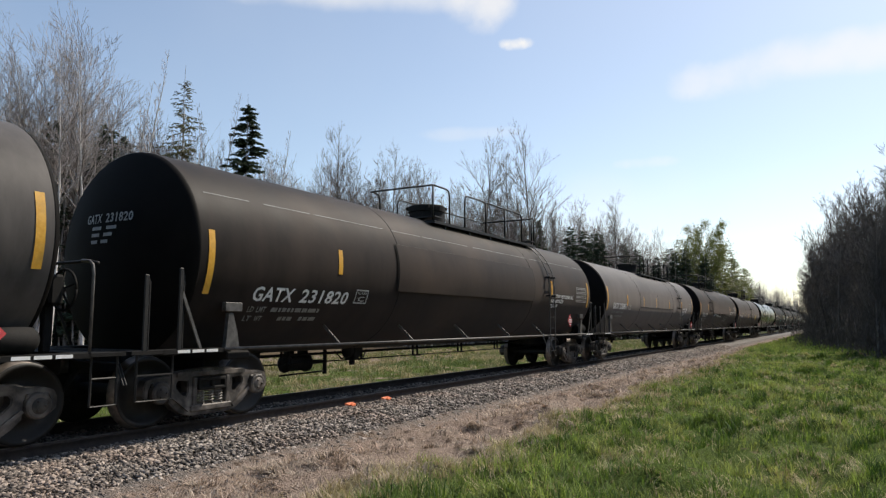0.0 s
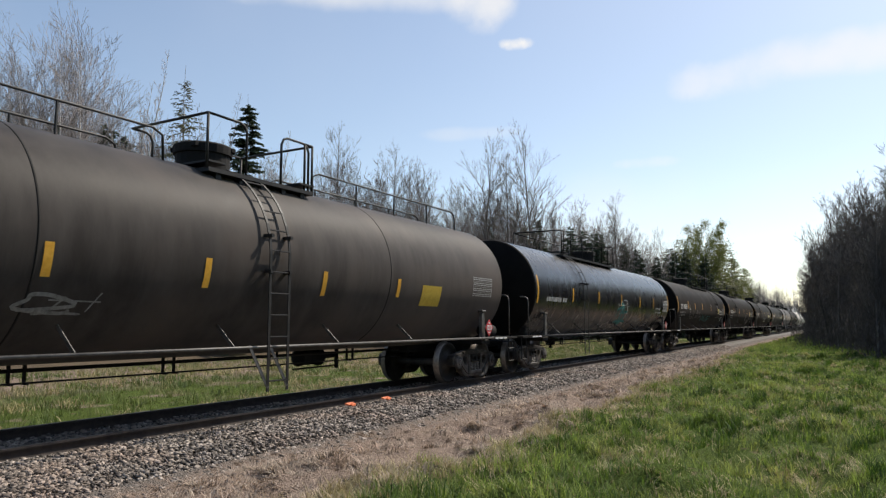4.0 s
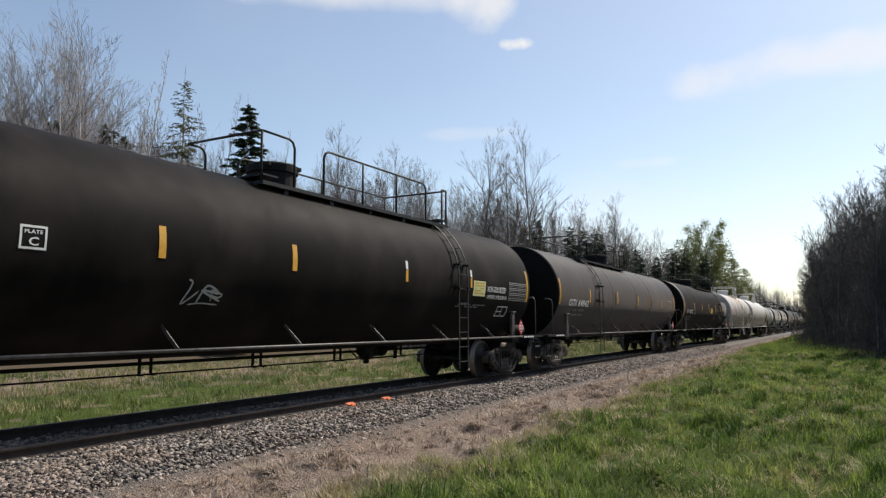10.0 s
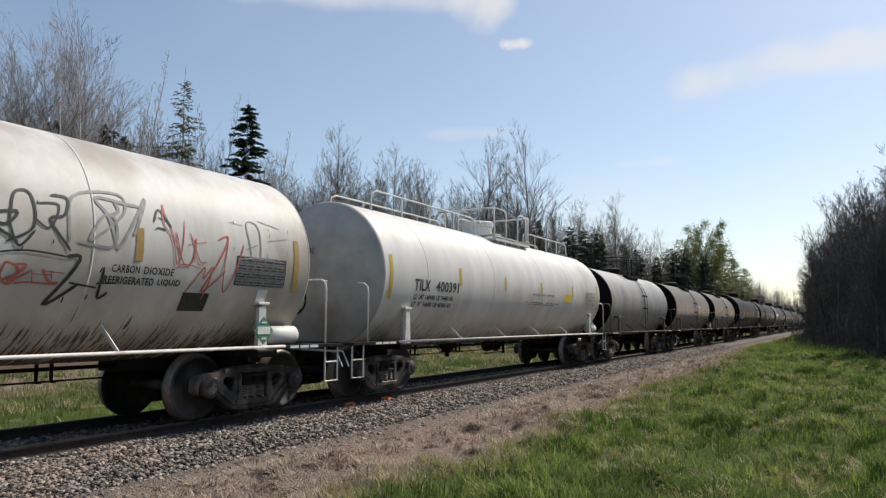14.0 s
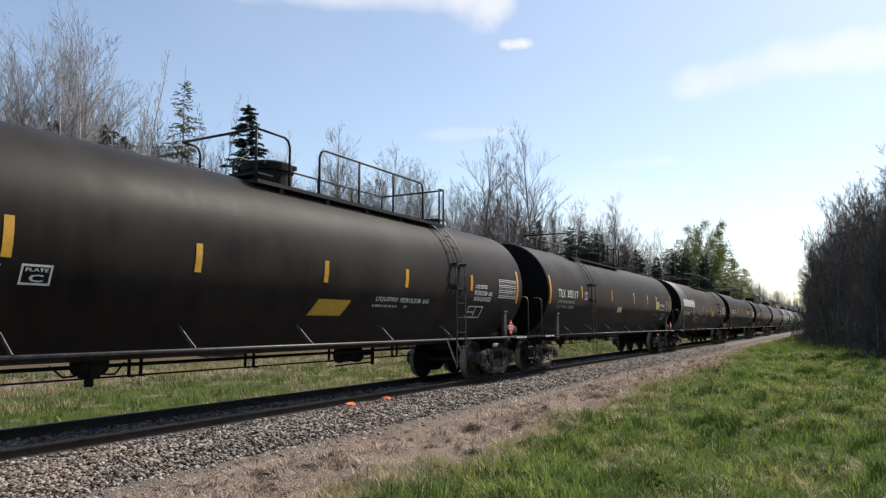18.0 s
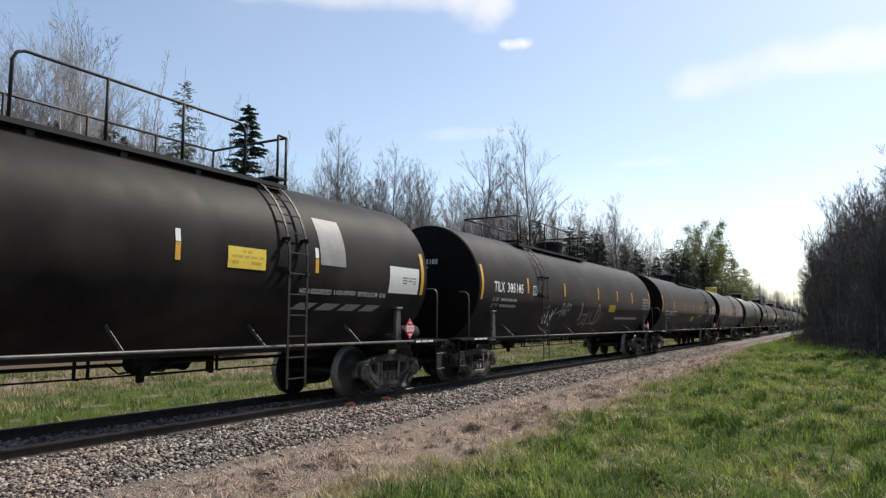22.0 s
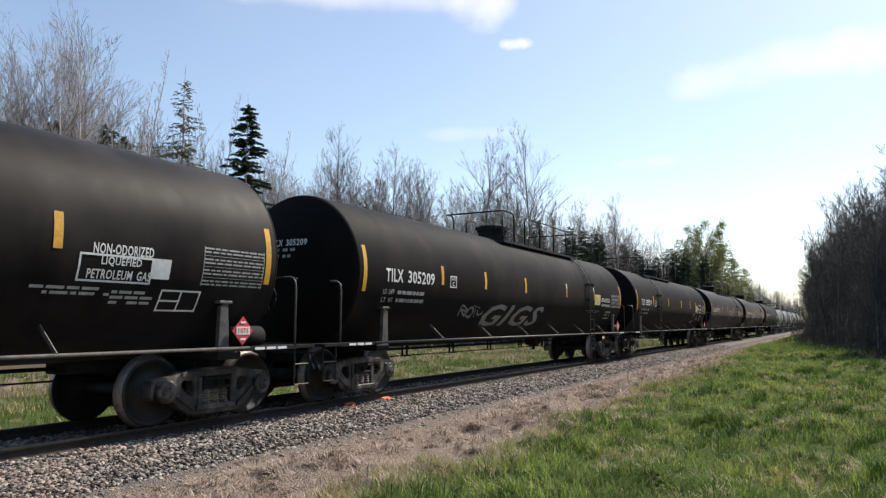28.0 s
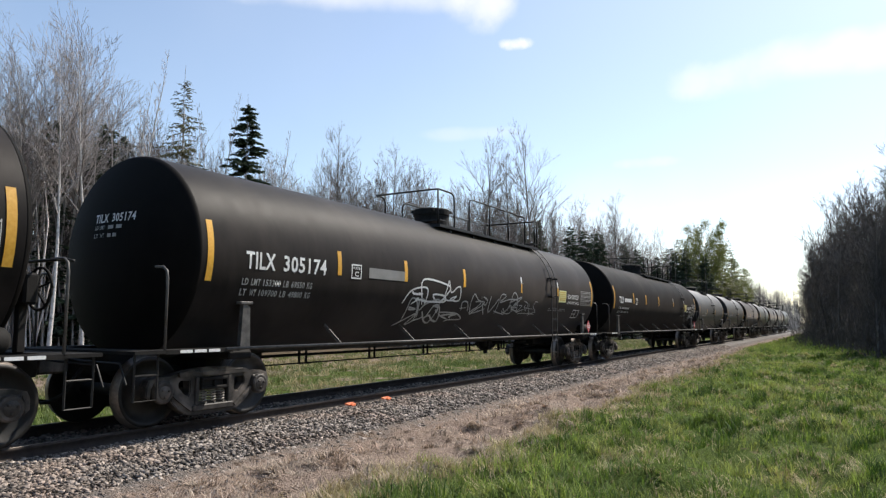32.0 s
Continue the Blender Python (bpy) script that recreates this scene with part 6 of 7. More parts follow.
def bare_tree(seed, h, label, bark=BARK, twig=TWIG, **kw):
    tr, cr = bare_sticks(seed, h, **kw)
    t = tagged(new("bare_tree"), label, "tree", "trees along the line")
    hang("trunk", stick_mesh("trunk", tr, [bark], 6), t)
    hang("crown", stick_mesh("crown", cr, [twig], 3), t)
    return t


def sprays(rng, base, tip, count, size, hang_down):
    """Narrow needle twigs on both sides of a branch, hanging a little."""
    d = tip - base
    ln = np.linalg.norm(d)
    d = d / ln
    side = np.cross(d, [0, 0, 1.0])
    side /= np.linalg.norm(side) + 1e-9
    f = rng.uniform(0.0, 1.0, count)
    s = rng.choice([-1.0, 1.0], count)
    c = base + np.outer(f * ln, d)
    out = np.outer(s * rng.uniform(0.2, 1.0, count), side) + d * 0.75 + rng.normal(0, 0.16, (count, 3)) + np.array([0, 0, -1.0]) * (rng.random(count) * hang_down)[:, None]
    out /= np.linalg.norm(out, axis=1, keepdims=True)
    L = size * rng.uniform(0.5, 1.25, count)
    wv = np.cross(out, rng.normal(0, 0.8, (count, 3)) + np.array([0, 0, 1.0]))
    wv /= np.linalg.norm(wv, axis=1, keepdims=True)
    w = L * 0.13
    b = c + out * (L * 0.5)[:, None]
    e = c + out * L[:, None]
    return np.stack([c, b + wv * w[:, None], e, b - wv * w[:, None]], 1).reshape(-1, 3)


def conifer(seed, h, width, label, needles=NEEDLE, density=1.0, first=0.08, sparse=False):
    """Whorls of drooping branches with open air between them."""
    rng = np.random.default_rng(seed)
    t = tagged(new("spruce" if not sparse else "larch"), label, "tree", "conifers along the line")
    pts = np.array([[rng.normal(0, 0.02), rng.normal(0, 0.02), h * k / 10] for k in range(11)])
    sticks = [(pts[k], pts[k + 1], max(0.010 * h * (1 - k / 10), 0.012), max(0.010 * h * (1 - (k + 1) / 10), 0.008)) for k in range(10)]
    quads, twigs = [], []
    z = h * first
    while z < h * 0.945:
        f = z / h
        reach = width * (1 - f) ** 0.85 + 0.10
        for k in range(rng.integers(4, 8)):
            a = rng.uniform(0, 2 * np.pi)
            rr = reach * rng.uniform(0.45, 1.12)
            base = np.array([0, 0, min(z + rng.normal(0, 0.03 * h * (1 - f)), h * 0.99)])
            up = 0.55 * f - 0.22 + rng.normal(0, 0.2)
            c, s = math.cos(a), math.sin(a)
            knee = base + np.array([c * rr * 0.55, s * rr * 0.55, rr * 0.55 * up])
            tip = base + np.array([c * rr, s * rr, rr * (up * 0.75 - 0.10)])
            twigs += [(base, knee, 0.006 + 0.008 * rr, 0.010), (knee, tip, 0.010, 0.004)]
            m = max(6, int((6 + 28 * rr) * density))
            size = (0.15 + 0.13 * min(rr, 1.6)) * (0.8 if sparse else 1.0)
            quads.append(sprays(rng, base + (knee - base) * 0.30, knee, m, size, 0.55))
            quads.append(sprays(rng, knee, tip, int(m * 1.25), size * 0.9, 0.45))
        z += h * rng.uniform(0.012, 0.026) * (1.0 if not sparse else 1.3) * (1.15 - 0.6 * f)
    v = np.concatenate(quads)
    hang("trunk", stick_mesh("trunk", sticks, [BARK], 6), t)
    tagged(hang("branchwork", stick_mesh("branchwork", twigs, [TWIG if sparse else DARKTWIG], 3), t), kind="stuff")
    hang("crown", mesh_np("crown", v, np.arange(len(v)).reshape(-1, 4), [needles]), t)
    return t


def leafy_tree(seed, h, label):
    t = bare_tree(seed, h, label, GREYBARK, BROWNTWIG, limbs=20, spread=30, rise=0.5, twigs=6, fork=1, first=0.2)
    t.name = "budding_tree"
    rng = np.random.default_rng(seed + 5)
    _, cr = bare_sticks(seed, h, limbs=20, spread=30, rise=0.5, twigs=6, fork=1, first=0.2)
    ends = np.array([s[1] for s in cr])
    n = 5200
    c = ends[rng.integers(0, len(ends), n)] + rng.normal(0, 0.24, (n, 3))
    u, w = rng.normal(0, 1, (n, 3)), rng.normal(0, 1, (n, 3))
    u /= np.linalg.norm(u, axis=1, keepdims=True)
    w -= u * (u * w).sum(1, keepdims=True)
    w /= np.linalg.norm(w, axis=1, keepdims=True)
    s = rng.uniform(0.04, 0.10, n)[:, None]
    v = np.stack([c - u * s, c + w * s * 0.6, c + u * s, c - w * s * 0.6], 1).reshape(-1, 3)
    hang("foliage", mesh_np("foliage", v, np.arange(len(v)).reshape(-1, 4), [LEAF]), t)
    return t


def put(master, az, dist, height, h0, turn, first=[]):
    x, y = spot(az, dist)
    s = height / h0
    m = Matrix.Translation((x, y, float(ground_z(x, y)) - 0.05)) @ Matrix.Rotation(turn, 4, "Z")
    if master.name not in first:
        first.append(master.name)
        master.matrix_basis = m
        master.scale = (s, s, s)
        return master
    ob = copy_thing(master, m)
    ob.scale = (s, s, s)
    return ob


def height_at(elev, dist):
    """Height of a tree whose top is seen at that elevation; crowns reach a little past the stem."""
    return (dist * math.tan(radians(elev)) + 1.9)


def thicket_edge(y):
    return float(np.interp(y, [20, 26, 30, 38, 47, 60, 100], [16.5, 14.4, 13.0, 10.4, 8.2, 6.9, 5.5])) + 0.5 * math.sin(y * 0.8) + 0.35 * math.sin(y * 2.1 + 1)


def make_trees():
    rng = random.Random(5)
    kinds = []
    for k in range(5):
        kinds.append(bare_tree(30 + k, 14.0, "leafless grey aspen with upswept twigs at the wood's edge", GREYBARK, BROWNTWIG, limbs=26 + 2 * k, spread=27 + 2 * (k % 3), rise=0.3, twigs=10, first=0.30 + 0.05 * (k % 2)))
    for k in range(3):
        kinds.append(bare_tree(50 + k, 14.0, "slender leafless birch with pale bark", BIRCH, TWIG, limbs=28, spread=24, rise=0.3, twigs=8, first=0.34))
    broad = [bare_tree(60 + k, 15.0, "tall leafless poplar with forking limbs", GREYBARK, BROWNTWIG, limbs=30, spread=27, rise=0.4, twigs=13, first=0.26, wander=0.05, taper=0.6, reach=0.85) for k in range(2)]
    pale = [bare_tree(65 + k, 15.0, "tall leafless birch with pale forking limbs", BIRCH, TWIG, limbs=26, spread=38, rise=0.75, twigs=13, first=0.42, wander=0.08, taper=0.45, thick=0.85) for k in range(2)]
    slender = bare_tree(68, 14.0, "thin straight leafless birch", BIRCH, TWIG, limbs=30, spread=20, rise=0.3, twigs=6, first=0.3, reach=0.42, thick=0.8)
    spruce = conifer(71, 15.0, 3.2, "dark green spruce standing above bare trees", density=1.9)
    young = conifer(72, 9.0, 2.1, "young dark spruce among bare stems", density=0.8)
    slim = conifer(74, 9.0, 1.45, "slim dark spruce among bare stems", density=0.75)
    larch = conifer(73, 15.0, 3.1, "thin pale larch with sparse needles", LARCH, 0.42, 0.25, True)
    leafy = leafy_tree(81, 14.0, "tree in fresh yellow-green spring leaf")
    # the trees that stand out against the sky: azimuth, distance, elevation of the top
    for az, d, el in ((-59.3, 36, 19.0), (-61.2, 36.5, 18.6), (-57.2, 37, 20.2), (-60.3, 38.5, 18.6), (-58.3, 39.5, 20.3)):
        put(pale[int(-az) % 2], az, d, height_at(el, d), 15, rng.uniform(0, 6.3))
    for az, d, el in ((-54.3, 38, 19.9), (-49.2, 41, 18.0), (-47.7, 42, 17.2), (-55.3, 40, 17.5), (-52.2, 41, 16.8), (-44.2, 44, 15.0)):
        put(slender, az, d, height_at(el, d), 14, rng.uniform(0, 6.3))
    put(larch, -50.9, 40, height_at(19.5, 40), 15, 0.5)
    put(spruce, -46.0, 41, height_at(17.9, 41), 15, 1.0)
    for az, d, el in ((-56.2, 39, 15.2), (-59.9, 39, 15.0), (-55.0, 42, 14.4), (-23.0, 60, 9.4), (-18.2, 76, 8.9), (-26.0, 62, 9.2), (-17.4, 80, 8.6), (-11.6, 96, 7.0), (-19.3, 74, 9.3), (-14.0, 90, 7.0), (-22.0, 66, 10.0), (-17.0, 78, 8.6), (-11.2, 92, 6.6), (-10.4, 93, 6.9), (-9.0, 96, 6.2), (-12.6, 92, 6.2), (-15.0, 84, 7.4)):
        put(slim if az < -40 else young, az, d, height_at(el, d) * (1.0 if az < -40 else 0.9), 9, rng.uniform(0, 6.3))
    for az, d, el in ((-38.8, 47, 15.5), (-36.1, 49, 13.6), (-34.3, 50, 13.9), (-32.6, 51, 13.2), (-30.5, 53, 13.4)):
        put(kinds[int(-az) % 5], az, d, height_at(el, d), 14, rng.uniform(0, 6.3))
    for az, d, el in ((-26.4, 57, 15.2), (-22.6, 58, 15.6), (-24.6, 58, 13.6), (-15.7, 79, 10.2)):
        put(broad[int(-az * 10) % 2], az, d, height_at(el, d), 15, rng.uniform(0, 6.3))
    for az, d, el in ((-9.9, 98, 7.7), (-8.2, 104, 7.4), (-10.8, 97, 6.6), (-8.9, 101, 6.9), (-9.2, 108, 7.3), (-7.4, 112, 6.0), (-6.8, 118, 4.8), (-6.0, 125, 4.0)):
        put(leafy, az, d, height_at(el, d), 14, rng.uniform(0, 6.3))
    tamarack = conifer(75, 12.0, 3.0, "tamarack in fresh yellow-green needle", LEAF, 0.8, 0.12, True)
    tamarack.name = "tamarack"
    for az, d, el in ((-10.9, 99, 6.9), (-9.5, 103, 7.3), (-8.7, 100, 6.6), (-7.9, 106, 7.2), (-7.1, 110, 5.9), (-10.2, 106, 6.2), (-6.3, 120, 4.4), (-12.0, 100, 5.9)):
        put(tamarack, az, d, height_at(el, d), 12, rng.uniform(0, 6.3))
    # the rest of the wood's edge
    az = -70.0
    while az < -3.2:
        d0 = float(np.interp(az, [-70, -60, -46, -38, -26, -16, -10, -6, -3], [34, 36, 43, 48, 58, 80, 100, 130, 180]))
        e0 = float(np.interp(az, [-70, -60, -46, -38, -30, -26, -20, -15, -10, -6, -3], [18, 18, 14.0, 13.2, 12.6, 11.5, 10.6, 8.6, 6.0, 3.8, 2.6]))
        d = d0 * rng.uniform(1.0, 1.35)
        put(kinds[rng.randrange(8)], az, d, height_at(e0 * rng.uniform(0.66, 0.98), d), 14, rng.uniform(0, 6.3))
        az += rng.uniform(0.24, 0.46) * (1.0 if az < -20 else 0.65) * (1.5 if az < -46 else 1.0)
    # the backlit wood beside the track ahead, its shade put into dark twigs
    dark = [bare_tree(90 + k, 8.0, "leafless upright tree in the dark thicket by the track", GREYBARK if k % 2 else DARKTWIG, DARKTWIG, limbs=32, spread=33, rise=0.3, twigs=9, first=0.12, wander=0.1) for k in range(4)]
    for k in range(140):
        y = 27 + 75 * (k / 140) ** 1.4 + rng.uniform(-1.5, 1.5)
        edge = thicket_edge(y)
        depth = rng.random() ** 1.3
        x = edge + depth * 10 + 0.4
        d, a = math.hypot(x - EYE[0], y), math.degrees(math.atan2(x - EYE[0], y))
        top = float(np.interp(a, [-3.2, -2.0, -1.0, 0.5, 3.5, 9], [2.0, 5.0, 7.2, 9.6, 11.6, 12.6]))
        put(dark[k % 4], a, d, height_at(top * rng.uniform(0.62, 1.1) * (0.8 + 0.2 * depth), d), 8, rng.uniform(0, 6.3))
    # spruces added among the stems to darken the thicket's core
    for k in range(9):
        y = 40 + 60 * (k / 9)
        x = float(np.interp(y, [31, 50, 100], [14.2, 12.2, 9.6])) + rng.uniform(0, 6)
        d, a = math.hypot(x - EYE[0], y), math.degrees(math.atan2(x - EYE[0], y))
        top = float(np.interp(a, [-3.2, -2.0, -1.0, 0.5, 3.5, 9], [1.6, 3.6, 5.0, 6.6, 8.4, 9]))
        put(young, a, d, height_at(top * rng.uniform(0.6, 1.0), d), 9, rng.uniform(0, 6.3))
    return dark


make_trees()


def brush(name, label, count, place, hmin, hmax, mat, seed, sticks=7, tilt=0.07, grade=None):
    """Thicket of thin stems, too many to count."""
    rng = np.random.default_rng(seed)
    p0, p1, r0, r1 = [], [], [], []
    for _ in range(count):
        x, y = place(rng)
        z = float(ground_z(x, y)) - 0.05
        h = rng.uniform(hmin, hmax) * (grade(x, y) if grade else 1.0)
        base = np.array([x, y, z])
        top = base + np.array([rng.normal(0, tilt) * h, rng.normal(0, tilt) * h, h])
        midp = (base + top) / 2 + rng.normal(0, 0.03, 3) * h
        p0 += [base, midp]
        p1 += [midp, top]
        r0 += [0.006 * h + 0.008, 0.004 * h + 0.006]
        r1 += [0.004 * h + 0.006, 0.005]
        for _ in range(sticks):
            f = rng.uniform(0.2, 0.98)
            b = base + (midp - base) * min(f * 2, 1) + (top - midp) * max(f * 2 - 1, 0)
            a = rng.uniform(0, 6.3)
            ln = h * rng.uniform(0.10, 0.26)
            e = b + np.array([math.cos(a) * 0.55, math.sin(a) * 0.55, 0.8]) * ln
            p0.append(b)
            p1.append(e)
            r0.append(0.009)
            r1.append(0.004)
    v, f = tubes_np(np.array(p0), np.array(p1), r0, r1, 3)
    return tagged(new(name, mesh_np(name, v, f, [mat])), label, "woods", kind="stuff")


def far_place(rng):
    az = rng.uniform(-72, -2.6)
    if az < -44 and rng.random() < 0.45:
        az = rng.uniform(-44, -2.6)
    d0 = float(np.interp(az, [-70, -60, -46, -38, -26, -16, -10, -6, -3], [34, 36, 43, 48, 58, 80, 100, 130, 180]))
    return spot(az, d0 * rng.uniform(1.0, 1.7))


def thicket_place(rng):
    y = 23 + 80 * rng.random() ** 1.6
    return thicket_edge(y) - 0.6 + rng.random() ** 0.85 * 10 + rng.normal(0, 0.5), y


def thicket_grade(x, y):
    return min(1.0, 0.30 + max(x - thicket_edge(y), 0) / 3.0)


def far_grade(x, y):
    """The wood stands lower towards the middle of the view."""
    az = math.degrees(math.atan2(x - EYE[0], y))
    return float(np.interp(az, [-70, -50, -40, -28, -15, -5], [1.05, 1.0, 0.88, 0.86, 0.9, 0.8]))


brush("far_woods", "dense leafless grey woods behind the meadow", 8600, far_place, 7.0, 13.0, surf("woodland stems", (0.25, 0.215, 0.20), (0.60, 0.55, 0.52), 0.8, 0.9, island=0.5), 7, grade=far_grade, tilt=0.045)
def behind_place(rng):
    return spot(rng.uniform(14, 265), rng.uniform(26, 48))


def end_place(rng):
    y = rng.uniform(150, 520)
    return (rng.uniform(-40, -9) if rng.random() < 0.6 else rng.uniform(6, 34)), y


# Added out of view, so the tanks reflect less of the low sky.
brush("rear_woods", "unseen leafless woods added to block low sky", 2600, behind_place, 7.0, 13.0, DARKTWIG, 10, 9)
brush("distant_woods", "grey woods far along the line", 2200, end_place, 7.0, 14.0, TWIG, 21, 8)
brush("undergrowth", "low bare scrub at the foot of the woods", 1500, far_place, 1.0, 3.2, TWIG, 8, 6)
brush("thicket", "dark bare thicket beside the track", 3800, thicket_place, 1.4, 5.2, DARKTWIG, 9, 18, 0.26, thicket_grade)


# ---- grass, straw and stones ----
def blades(name, label, x, y, h, w, mat, seed, lie=0.35, comb=None):
    """Bent tapering leaves; comb gives each a direction to lie in."""
    rng = np.random.default_rng(seed)
    n = len(x)
    z = ground_z(x, y) - 0.02
    a = rng.uniform(0, 2 * np.pi, n) if comb is None else comb + rng.normal(0, 0.5, n)
    lean = rng.uniform(0.1, 1.0, n) * lie
    d = np.stack([np.cos(a) * lean, np.sin(a) * lean, np.ones(n)], 1)
    d /= np.linalg.norm(d, axis=1, keepdims=True)
    side = np.stack([-np.sin(a), np.cos(a), np.zeros(n)], 1) * w[:, None]
    base = np.stack([x, y, z], 1)
    mid = base + d * (h * 0.55)[:, None]
    tip = mid + (d + np.stack([np.cos(a), np.sin(a), -0.3 * np.ones(n)], 1) * np.minimum(lie, 1.2) * 0.8) * (h * 0.45)[:, None]
    v = np.stack([base - side, base + side, mid + side * 0.75, mid - side * 0.75, tip], 1).reshape(-1, 3)
    k = np.arange(n)[:, None] * 5
    f = np.concatenate([k + [0, 1, 2], k + [0, 2, 3], k + [3, 2, 4]], 0)
    return tagged(new(name, mesh_np(name, v, f, [mat])), label, "grass", kind="stuff")


def scatter(seed, n, x0, x1, y0, y1, power=1.0):
    rng = np.random.default_rng(seed)
    return rng, rng.uniform(x0, x1, n), y0 + (y1 - y0) * rng.random(n) ** power


TURF = surf("spring grass", (0.085, 0.150, 0.022), (0.27, 0.345, 0.072), 0.9, 0.6, island=0.55, c3=(0.32, 0.33, 0.09), s3=0.8, t3=0.60, translucent=0.45)
DEAD = surf("dead straw", (0.25, 0.195, 0.148), (0.58, 0.475, 0.375), 1.6, 0.85, island=0.55, c3=(0.38, 0.26, 0.20), s3=0.9, t3=0.60, translucent=0.2)
PALE = surf("pale dead grass", (0.30, 0.24, 0.12), (0.52, 0.44, 0.25), 2.0, 0.8, island=0.35, translucent=0.3)
MEADOW = surf("meadow grass", (0.075, 0.125, 0.024), (0.175, 0.205, 0.055), 0.6, 0.7, island=0.4, c3=(0.34, 0.28, 0.16), s3=0.35, t3=0.60, translucent=0.3)


def tufts(seed, count, each, x0, x1, y0, y1, power, spread):
    """Blade positions gathered in tufts; also each blade's tuft size, 0 to 1."""
    rng = np.random.default_rng(seed)
    cx, cy = rng.uniform(x0, x1, count), y0 + (y1 - y0) * rng.random(count) ** power
    size = rng.random(count) ** 1.6
    i = rng.integers(0, count, count * each)
    r = spread * (0.6 + size[i])
    return rng, cx[i] + rng.normal(0, 1, len(i)) * r, cy[i] + rng.normal(0, 1, len(i)) * r, size[i]


def make_grass():
    rng, x, y, k = tufts(11, 15000, 15, 3.2, 17.0, 4.5, 42, 1.5, 0.055)
    keep = x > grass_line(y) + rng.normal(0, 0.16, len(x)) + 0.1
    x, y, k = x[keep], y[keep], k[keep]
    rough = value_noise(x, y, 1.3, 3)
    h = rng.uniform(0.06, 0.155, len(x)) * (0.5 + 1.0 * k + 1.6 * np.clip(rough - 0.4, 0, 1))
    blades("grass", "fresh green spring grass on the verge", x, y, h, 0.0030 + 0.00026 * y, TURF, 12, 0.75)
    rng, x, y, k = tufts(61, 1500, 34, 4.6, 15.0, 4.5, 40, 1.4, 0.055)
    keep = (x > grass_line(y) + 0.15) & (value_noise(x, y, 1.7, 19) > 0.48)
    x, y, k = x[keep], y[keep], k[keep]
    blades("tall_tufts", "taller dark green tufts in the verge", x, y, rng.uniform(0.12, 0.24, len(x)) * (0.7 + 0.8 * k), 0.003 + 0.00026 * y, surf("dark grass tufts", (0.030, 0.075, 0.008), (0.11, 0.175, 0.02), 1.2, 0.6, island=0.5, translucent=0.4), 62, 0.6)
    rng, x, y = scatter(13, 45000, 2.2, 12.0, 40, 130, 1.4)
    keep = x > grass_line(y)
    x, y = x[keep], y[keep]
    blades("distant_grass", "green verge grass further down the line", x, y, rng.uniform(0.1, 0.25, len(x)), 0.012 + 0.0001 * y, TURF, 14, 0.6)
    # straw between stones and turf, combed flat in patches
    rng, x, y, k = tufts(15, 7600, 12, 2.3, 5.6, 3.4, 60, 1.6, 0.06)
    keep = (x < grass_line(y) + 0.30) & (x > 2.45 + 0.7 * value_noise(x, y, 0.9, 8)) & (value_noise(x, y, 0.7, 18) + 0.3 * rng.random(len(x)) > 0.60)
    x, y, k = x[keep], y[keep], k[keep]
    way = 12.0 * value_noise(x, y, 0.55, 5)
    blades("straw", "flattened dead straw beside the ballast", x, y, rng.uniform(0.05, 0.16, len(x)), 0.0040 + 0.0003 * y, DEAD, 16, 2.6, way)
    rng, x, y, k = tufts(41, 520, 34, 2.9, 5.5, 3.4, 50, 1.5, 0.05)
    keep = x < grass_line(y) + 0.4
    x, y, k = x[keep], y[keep], k[keep]
    blades("straw_tufts", "matted tufts of dead straw on the bank", x, y, rng.uniform(0.06, 0.17, len(x)) * (0.7 + 1.1 * k), 0.0036 + 0.0003 * y, DEAD, 42, 1.5, 12.0 * value_noise(x, y, 0.4, 6))
    # last year's grass in the turf, gathered in bleached patches
    rng, x, y, k = tufts(17, 4200, 22, 4.6, 14, 5, 42, 1.4, 0.07)
    keep = (x > grass_line(y) - 0.1) & (value_noise(x, y, 1.1, 9) + 0.12 * rng.normal(0, 1, len(x)) > 0.56)
    x, y, k = x[keep], y[keep], k[keep]
    blades("dead_tufts", "tufts of last year's dead grass", x, y, rng.uniform(0.08, 0.2, len(x)), 0.003 + 0.00024 * y, PALE, 18, 1.6, 12.0 * value_noise(x, y, 0.5, 7))
    rng, x, y, k = tufts(23, 2200, 20, 4.2, 6.6, 4, 40, 1.5, 0.06)
    keep = (x > grass_line(y) - 0.25) & (x < grass_line(y) + 0.9 * rng.random(len(x)))
    x, y, k = x[keep], y[keep], k[keep]
    blades("edge_grass", "pale grass where straw meets turf", x, y, rng.uniform(0.08, 0.24, len(x)), 0.003 + 0.00024 * y, PALE, 24, 0.9)
    # across the track
    rng, x, y, k = tufts(19, 5600, 14, -17, -2.7, 3, 75, 1.25, 0.09)
    keep = x < -2.9 - 0.6 * value_noise(x, y, 0.8, 25)
    x, y, k = x[keep], y[keep], k[keep]
    blades("meadow", "mixed green and bleached grass across the track", x, y, rng.uniform(0.09, 0.26, len(x)) * (0.6 + 1.0 * k), 0.005 + 0.0002 * (y + np.abs(x)), MEADOW, 20, 0.7)
    rng, x, y, k = tufts(27, 2600, 16, -14, -2.5, 3, 70, 1.25, 0.09)
    keep = (x < -2.6 - 0.5 * value_noise(x, y, 0.8, 26)) & ((x > -3.5) | (value_noise(x, y, 1.5, 27) > 0.62 - 0.3 * (x < -9)))
    x, y, k = x[keep], y[keep], k[keep]
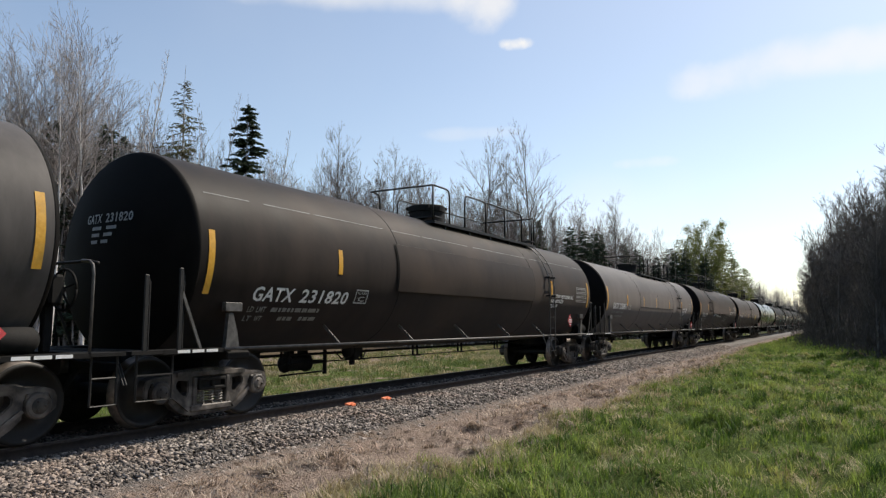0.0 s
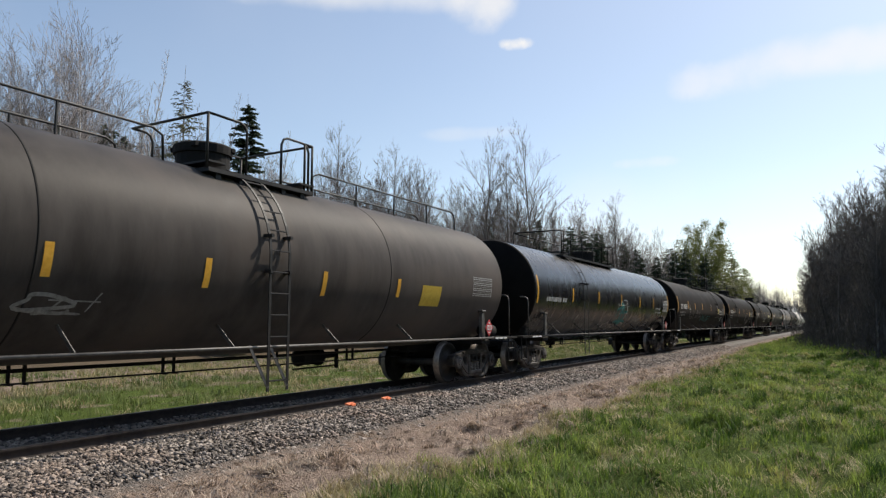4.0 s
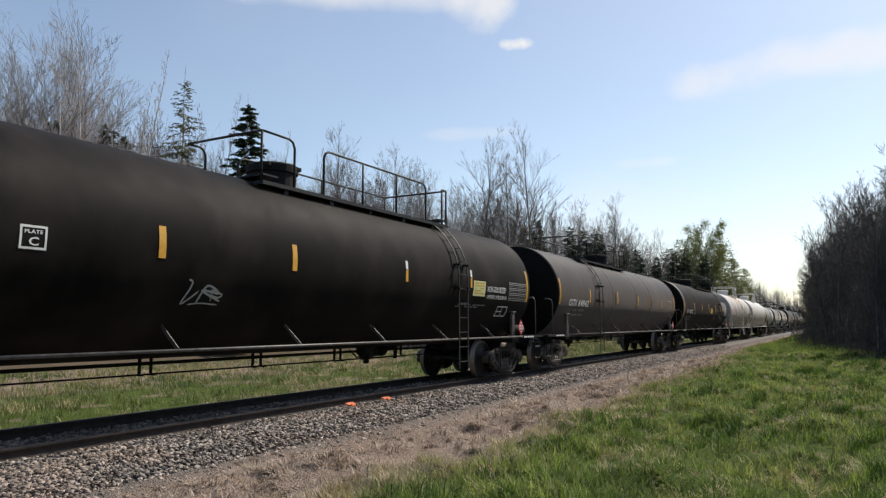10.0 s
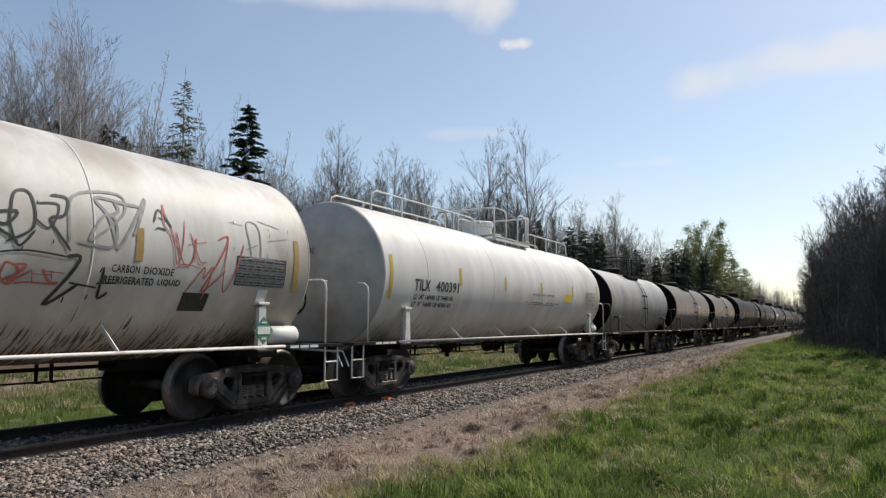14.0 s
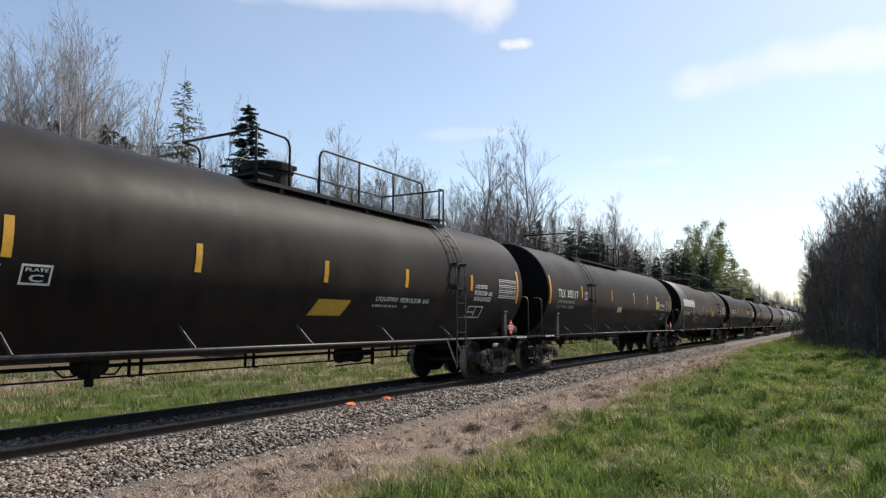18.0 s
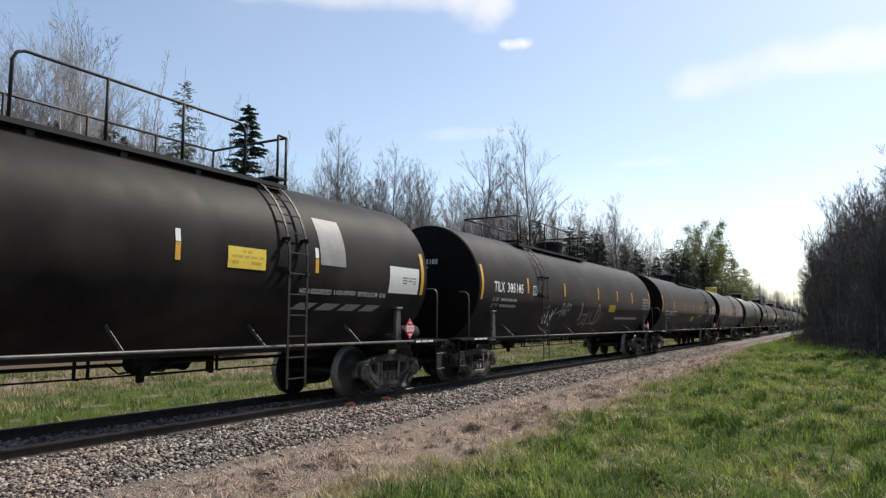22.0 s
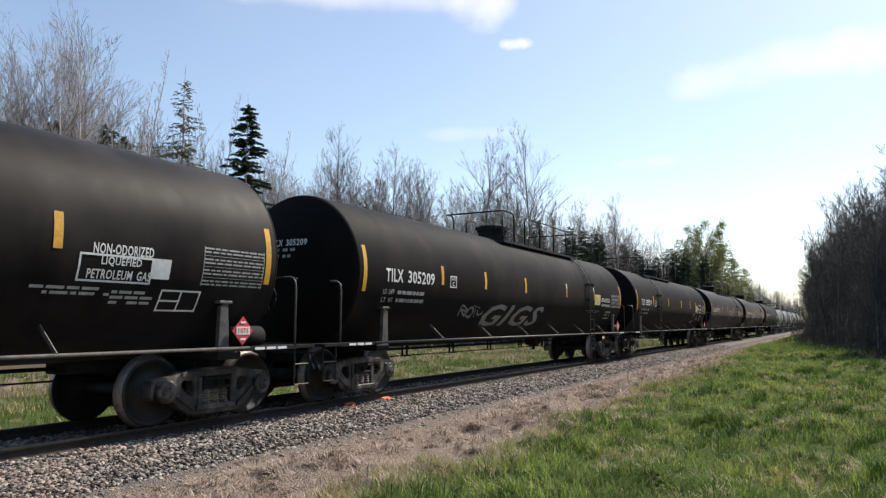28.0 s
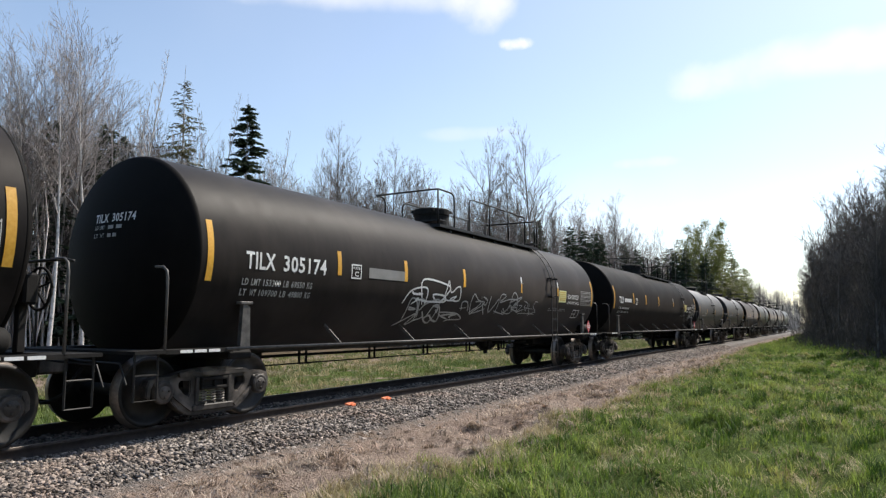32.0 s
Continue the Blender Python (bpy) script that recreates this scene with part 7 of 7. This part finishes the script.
    blades("meadow_straw", "bleached straw along the far side of the track", x, y, rng.uniform(0.12, 0.32, len(x)) * (0.6 + 0.8 * k), 0.005 + 0.0002 * (y + np.abs(x)), PALE, 28, 1.3)


make_grass()


def make_stones():
    """Loose ballast along the near shoulder and between the rails."""
    rng = np.random.default_rng(31)
    n = 105000
    y = 3.5 + 50 * rng.random(n) ** 1.7
    x = np.where(rng.random(n) < 0.86, rng.uniform(0.84, 3.5, n), rng.uniform(-0.66, 0.66, n))
    thin = rng.random(n) < np.where(x > 2.2, np.clip(1.05 - (x - 2.15) * 1.2, 0.10, 1), 1)
    x, y = x[thin], y[thin]
    n = len(x)
    z = np.where(x > 1.72, -0.215 - 0.238 * (x - 1.72), -0.19)
    z = np.maximum(z, ground_z(x, y) - 0.02)
    s = (0.0085 + 0.0185 * rng.random(n) ** 1.7) * (1 + 0.010 * y)
    cube = np.array([[i, j, k] for i in (-1, 1) for j in (-1, 1) for k in (-1, 1)], float)
    v = cube[None] * rng.uniform(0.12, 1.2, (n, 8, 3)) * s[:, None, None] * rng.uniform(0.6, 1.45, (n, 1, 3))
    q = rng.normal(0, 1, (n, 3, 3))
    q, _ = np.linalg.qr(q)
    v = np.einsum("nij,nkj->nki", q, v) * np.array([1.15, 1.15, 0.72]) + np.stack([x, y, z + s * rng.uniform(-0.1, 0.6, n)], 1)[:, None]
    f = np.array([[0, 1, 3, 2], [4, 6, 7, 5], [0, 4, 5, 1], [2, 3, 7, 6], [0, 2, 6, 4], [1, 5, 7, 3]])
    f = (np.arange(n)[:, None, None] * 8 + f[None]).reshape(-1, 4)
    m = surf("loose ballast stone", (0.105, 0.088, 0.075), (0.345, 0.298, 0.260), 6.0, 0.9, 0, 0.006, 60, island=0.85, c3=(0.23, 0.175, 0.142), s3=0.9, t3=0.58)
    tagged(new("ballast_stones", mesh_np("ballast_stones", v.reshape(-1, 3), f, [m])), "loose grey and brown crushed stone along the track", "ballast", kind="stuff")


make_stones()


def make_flags():
    for y in (10.65, 11.85):
        bm = bmesh.new()
        pts = [(0.86, y, -0.13), (0.93, y + 0.05, -0.16), (1.02, y + 0.02, -0.15), (1.0, y + 0.16, -0.14), (0.88, y + 0.2, -0.12)]
        vs = [bm.verts.new(q) for q in pts]
        f = bm.faces.new(vs)
        ext = bmesh.ops.extrude_face_region(bm, geom=[f])["geom"]
        bmesh.ops.translate(bm, verts=[g for g in ext if isinstance(g, bmesh.types.BMVert)], vec=(0, 0, -0.03))
        tagged(new("marking_scrap", fresh(bm, "marking_scrap", ORANGE)), "scrap of orange-painted marking on the ballast by the rail", "marker")


make_flags()


def make_ties():
    """Wooden sleepers, half sunk in the stones."""
    wood = surf("creosoted wood", (0.035, 0.026, 0.02), (0.075, 0.058, 0.045), 6.0, 0.9, 0, 0.01, 40, (1, 6, 6), rnd=0.3)
    bm = bmesh.new()
    box(bm, (-1.3, -0.115, -0.40), (1.3, 0.115, HEAD - 0.174), 0.012)
    me = fresh(bm, "tie", wood)
    for k in range(200):
        hang("tie", me, TRACK, (random.uniform(-0.03, 0.03), -12 + k * 0.53, 0))


make_ties()

# ---- the train runs past ----


def run(t):
    return 16.365 * t - 0.009454 * t * t


def motions():
    for car, front in CARS:
        walk(car, [(t, pose(0, front - run(t), 0)) for t in (0.0, 4.0, 8.0, 12.0, 16.0, 20.0, 24.0, 28.0, 32.0)])
    lead = {}
    for w, k in WHEELS:
        if k not in lead:
            walk(w, [(i / FPS, pose(0, k * 0.889, AXLE, math.degrees(run(i / FPS) / WHEEL_R) % 360.0)) for i in range(0, 32 * FPS + 1)])
            lead[k] = w.animation_data
        else:
            w.rotation_mode = "QUATERNION"
            keys = w.animation_data_create()
            keys.action = lead[k].action
            keys.action_slot = lead[k].action_slot


motions()
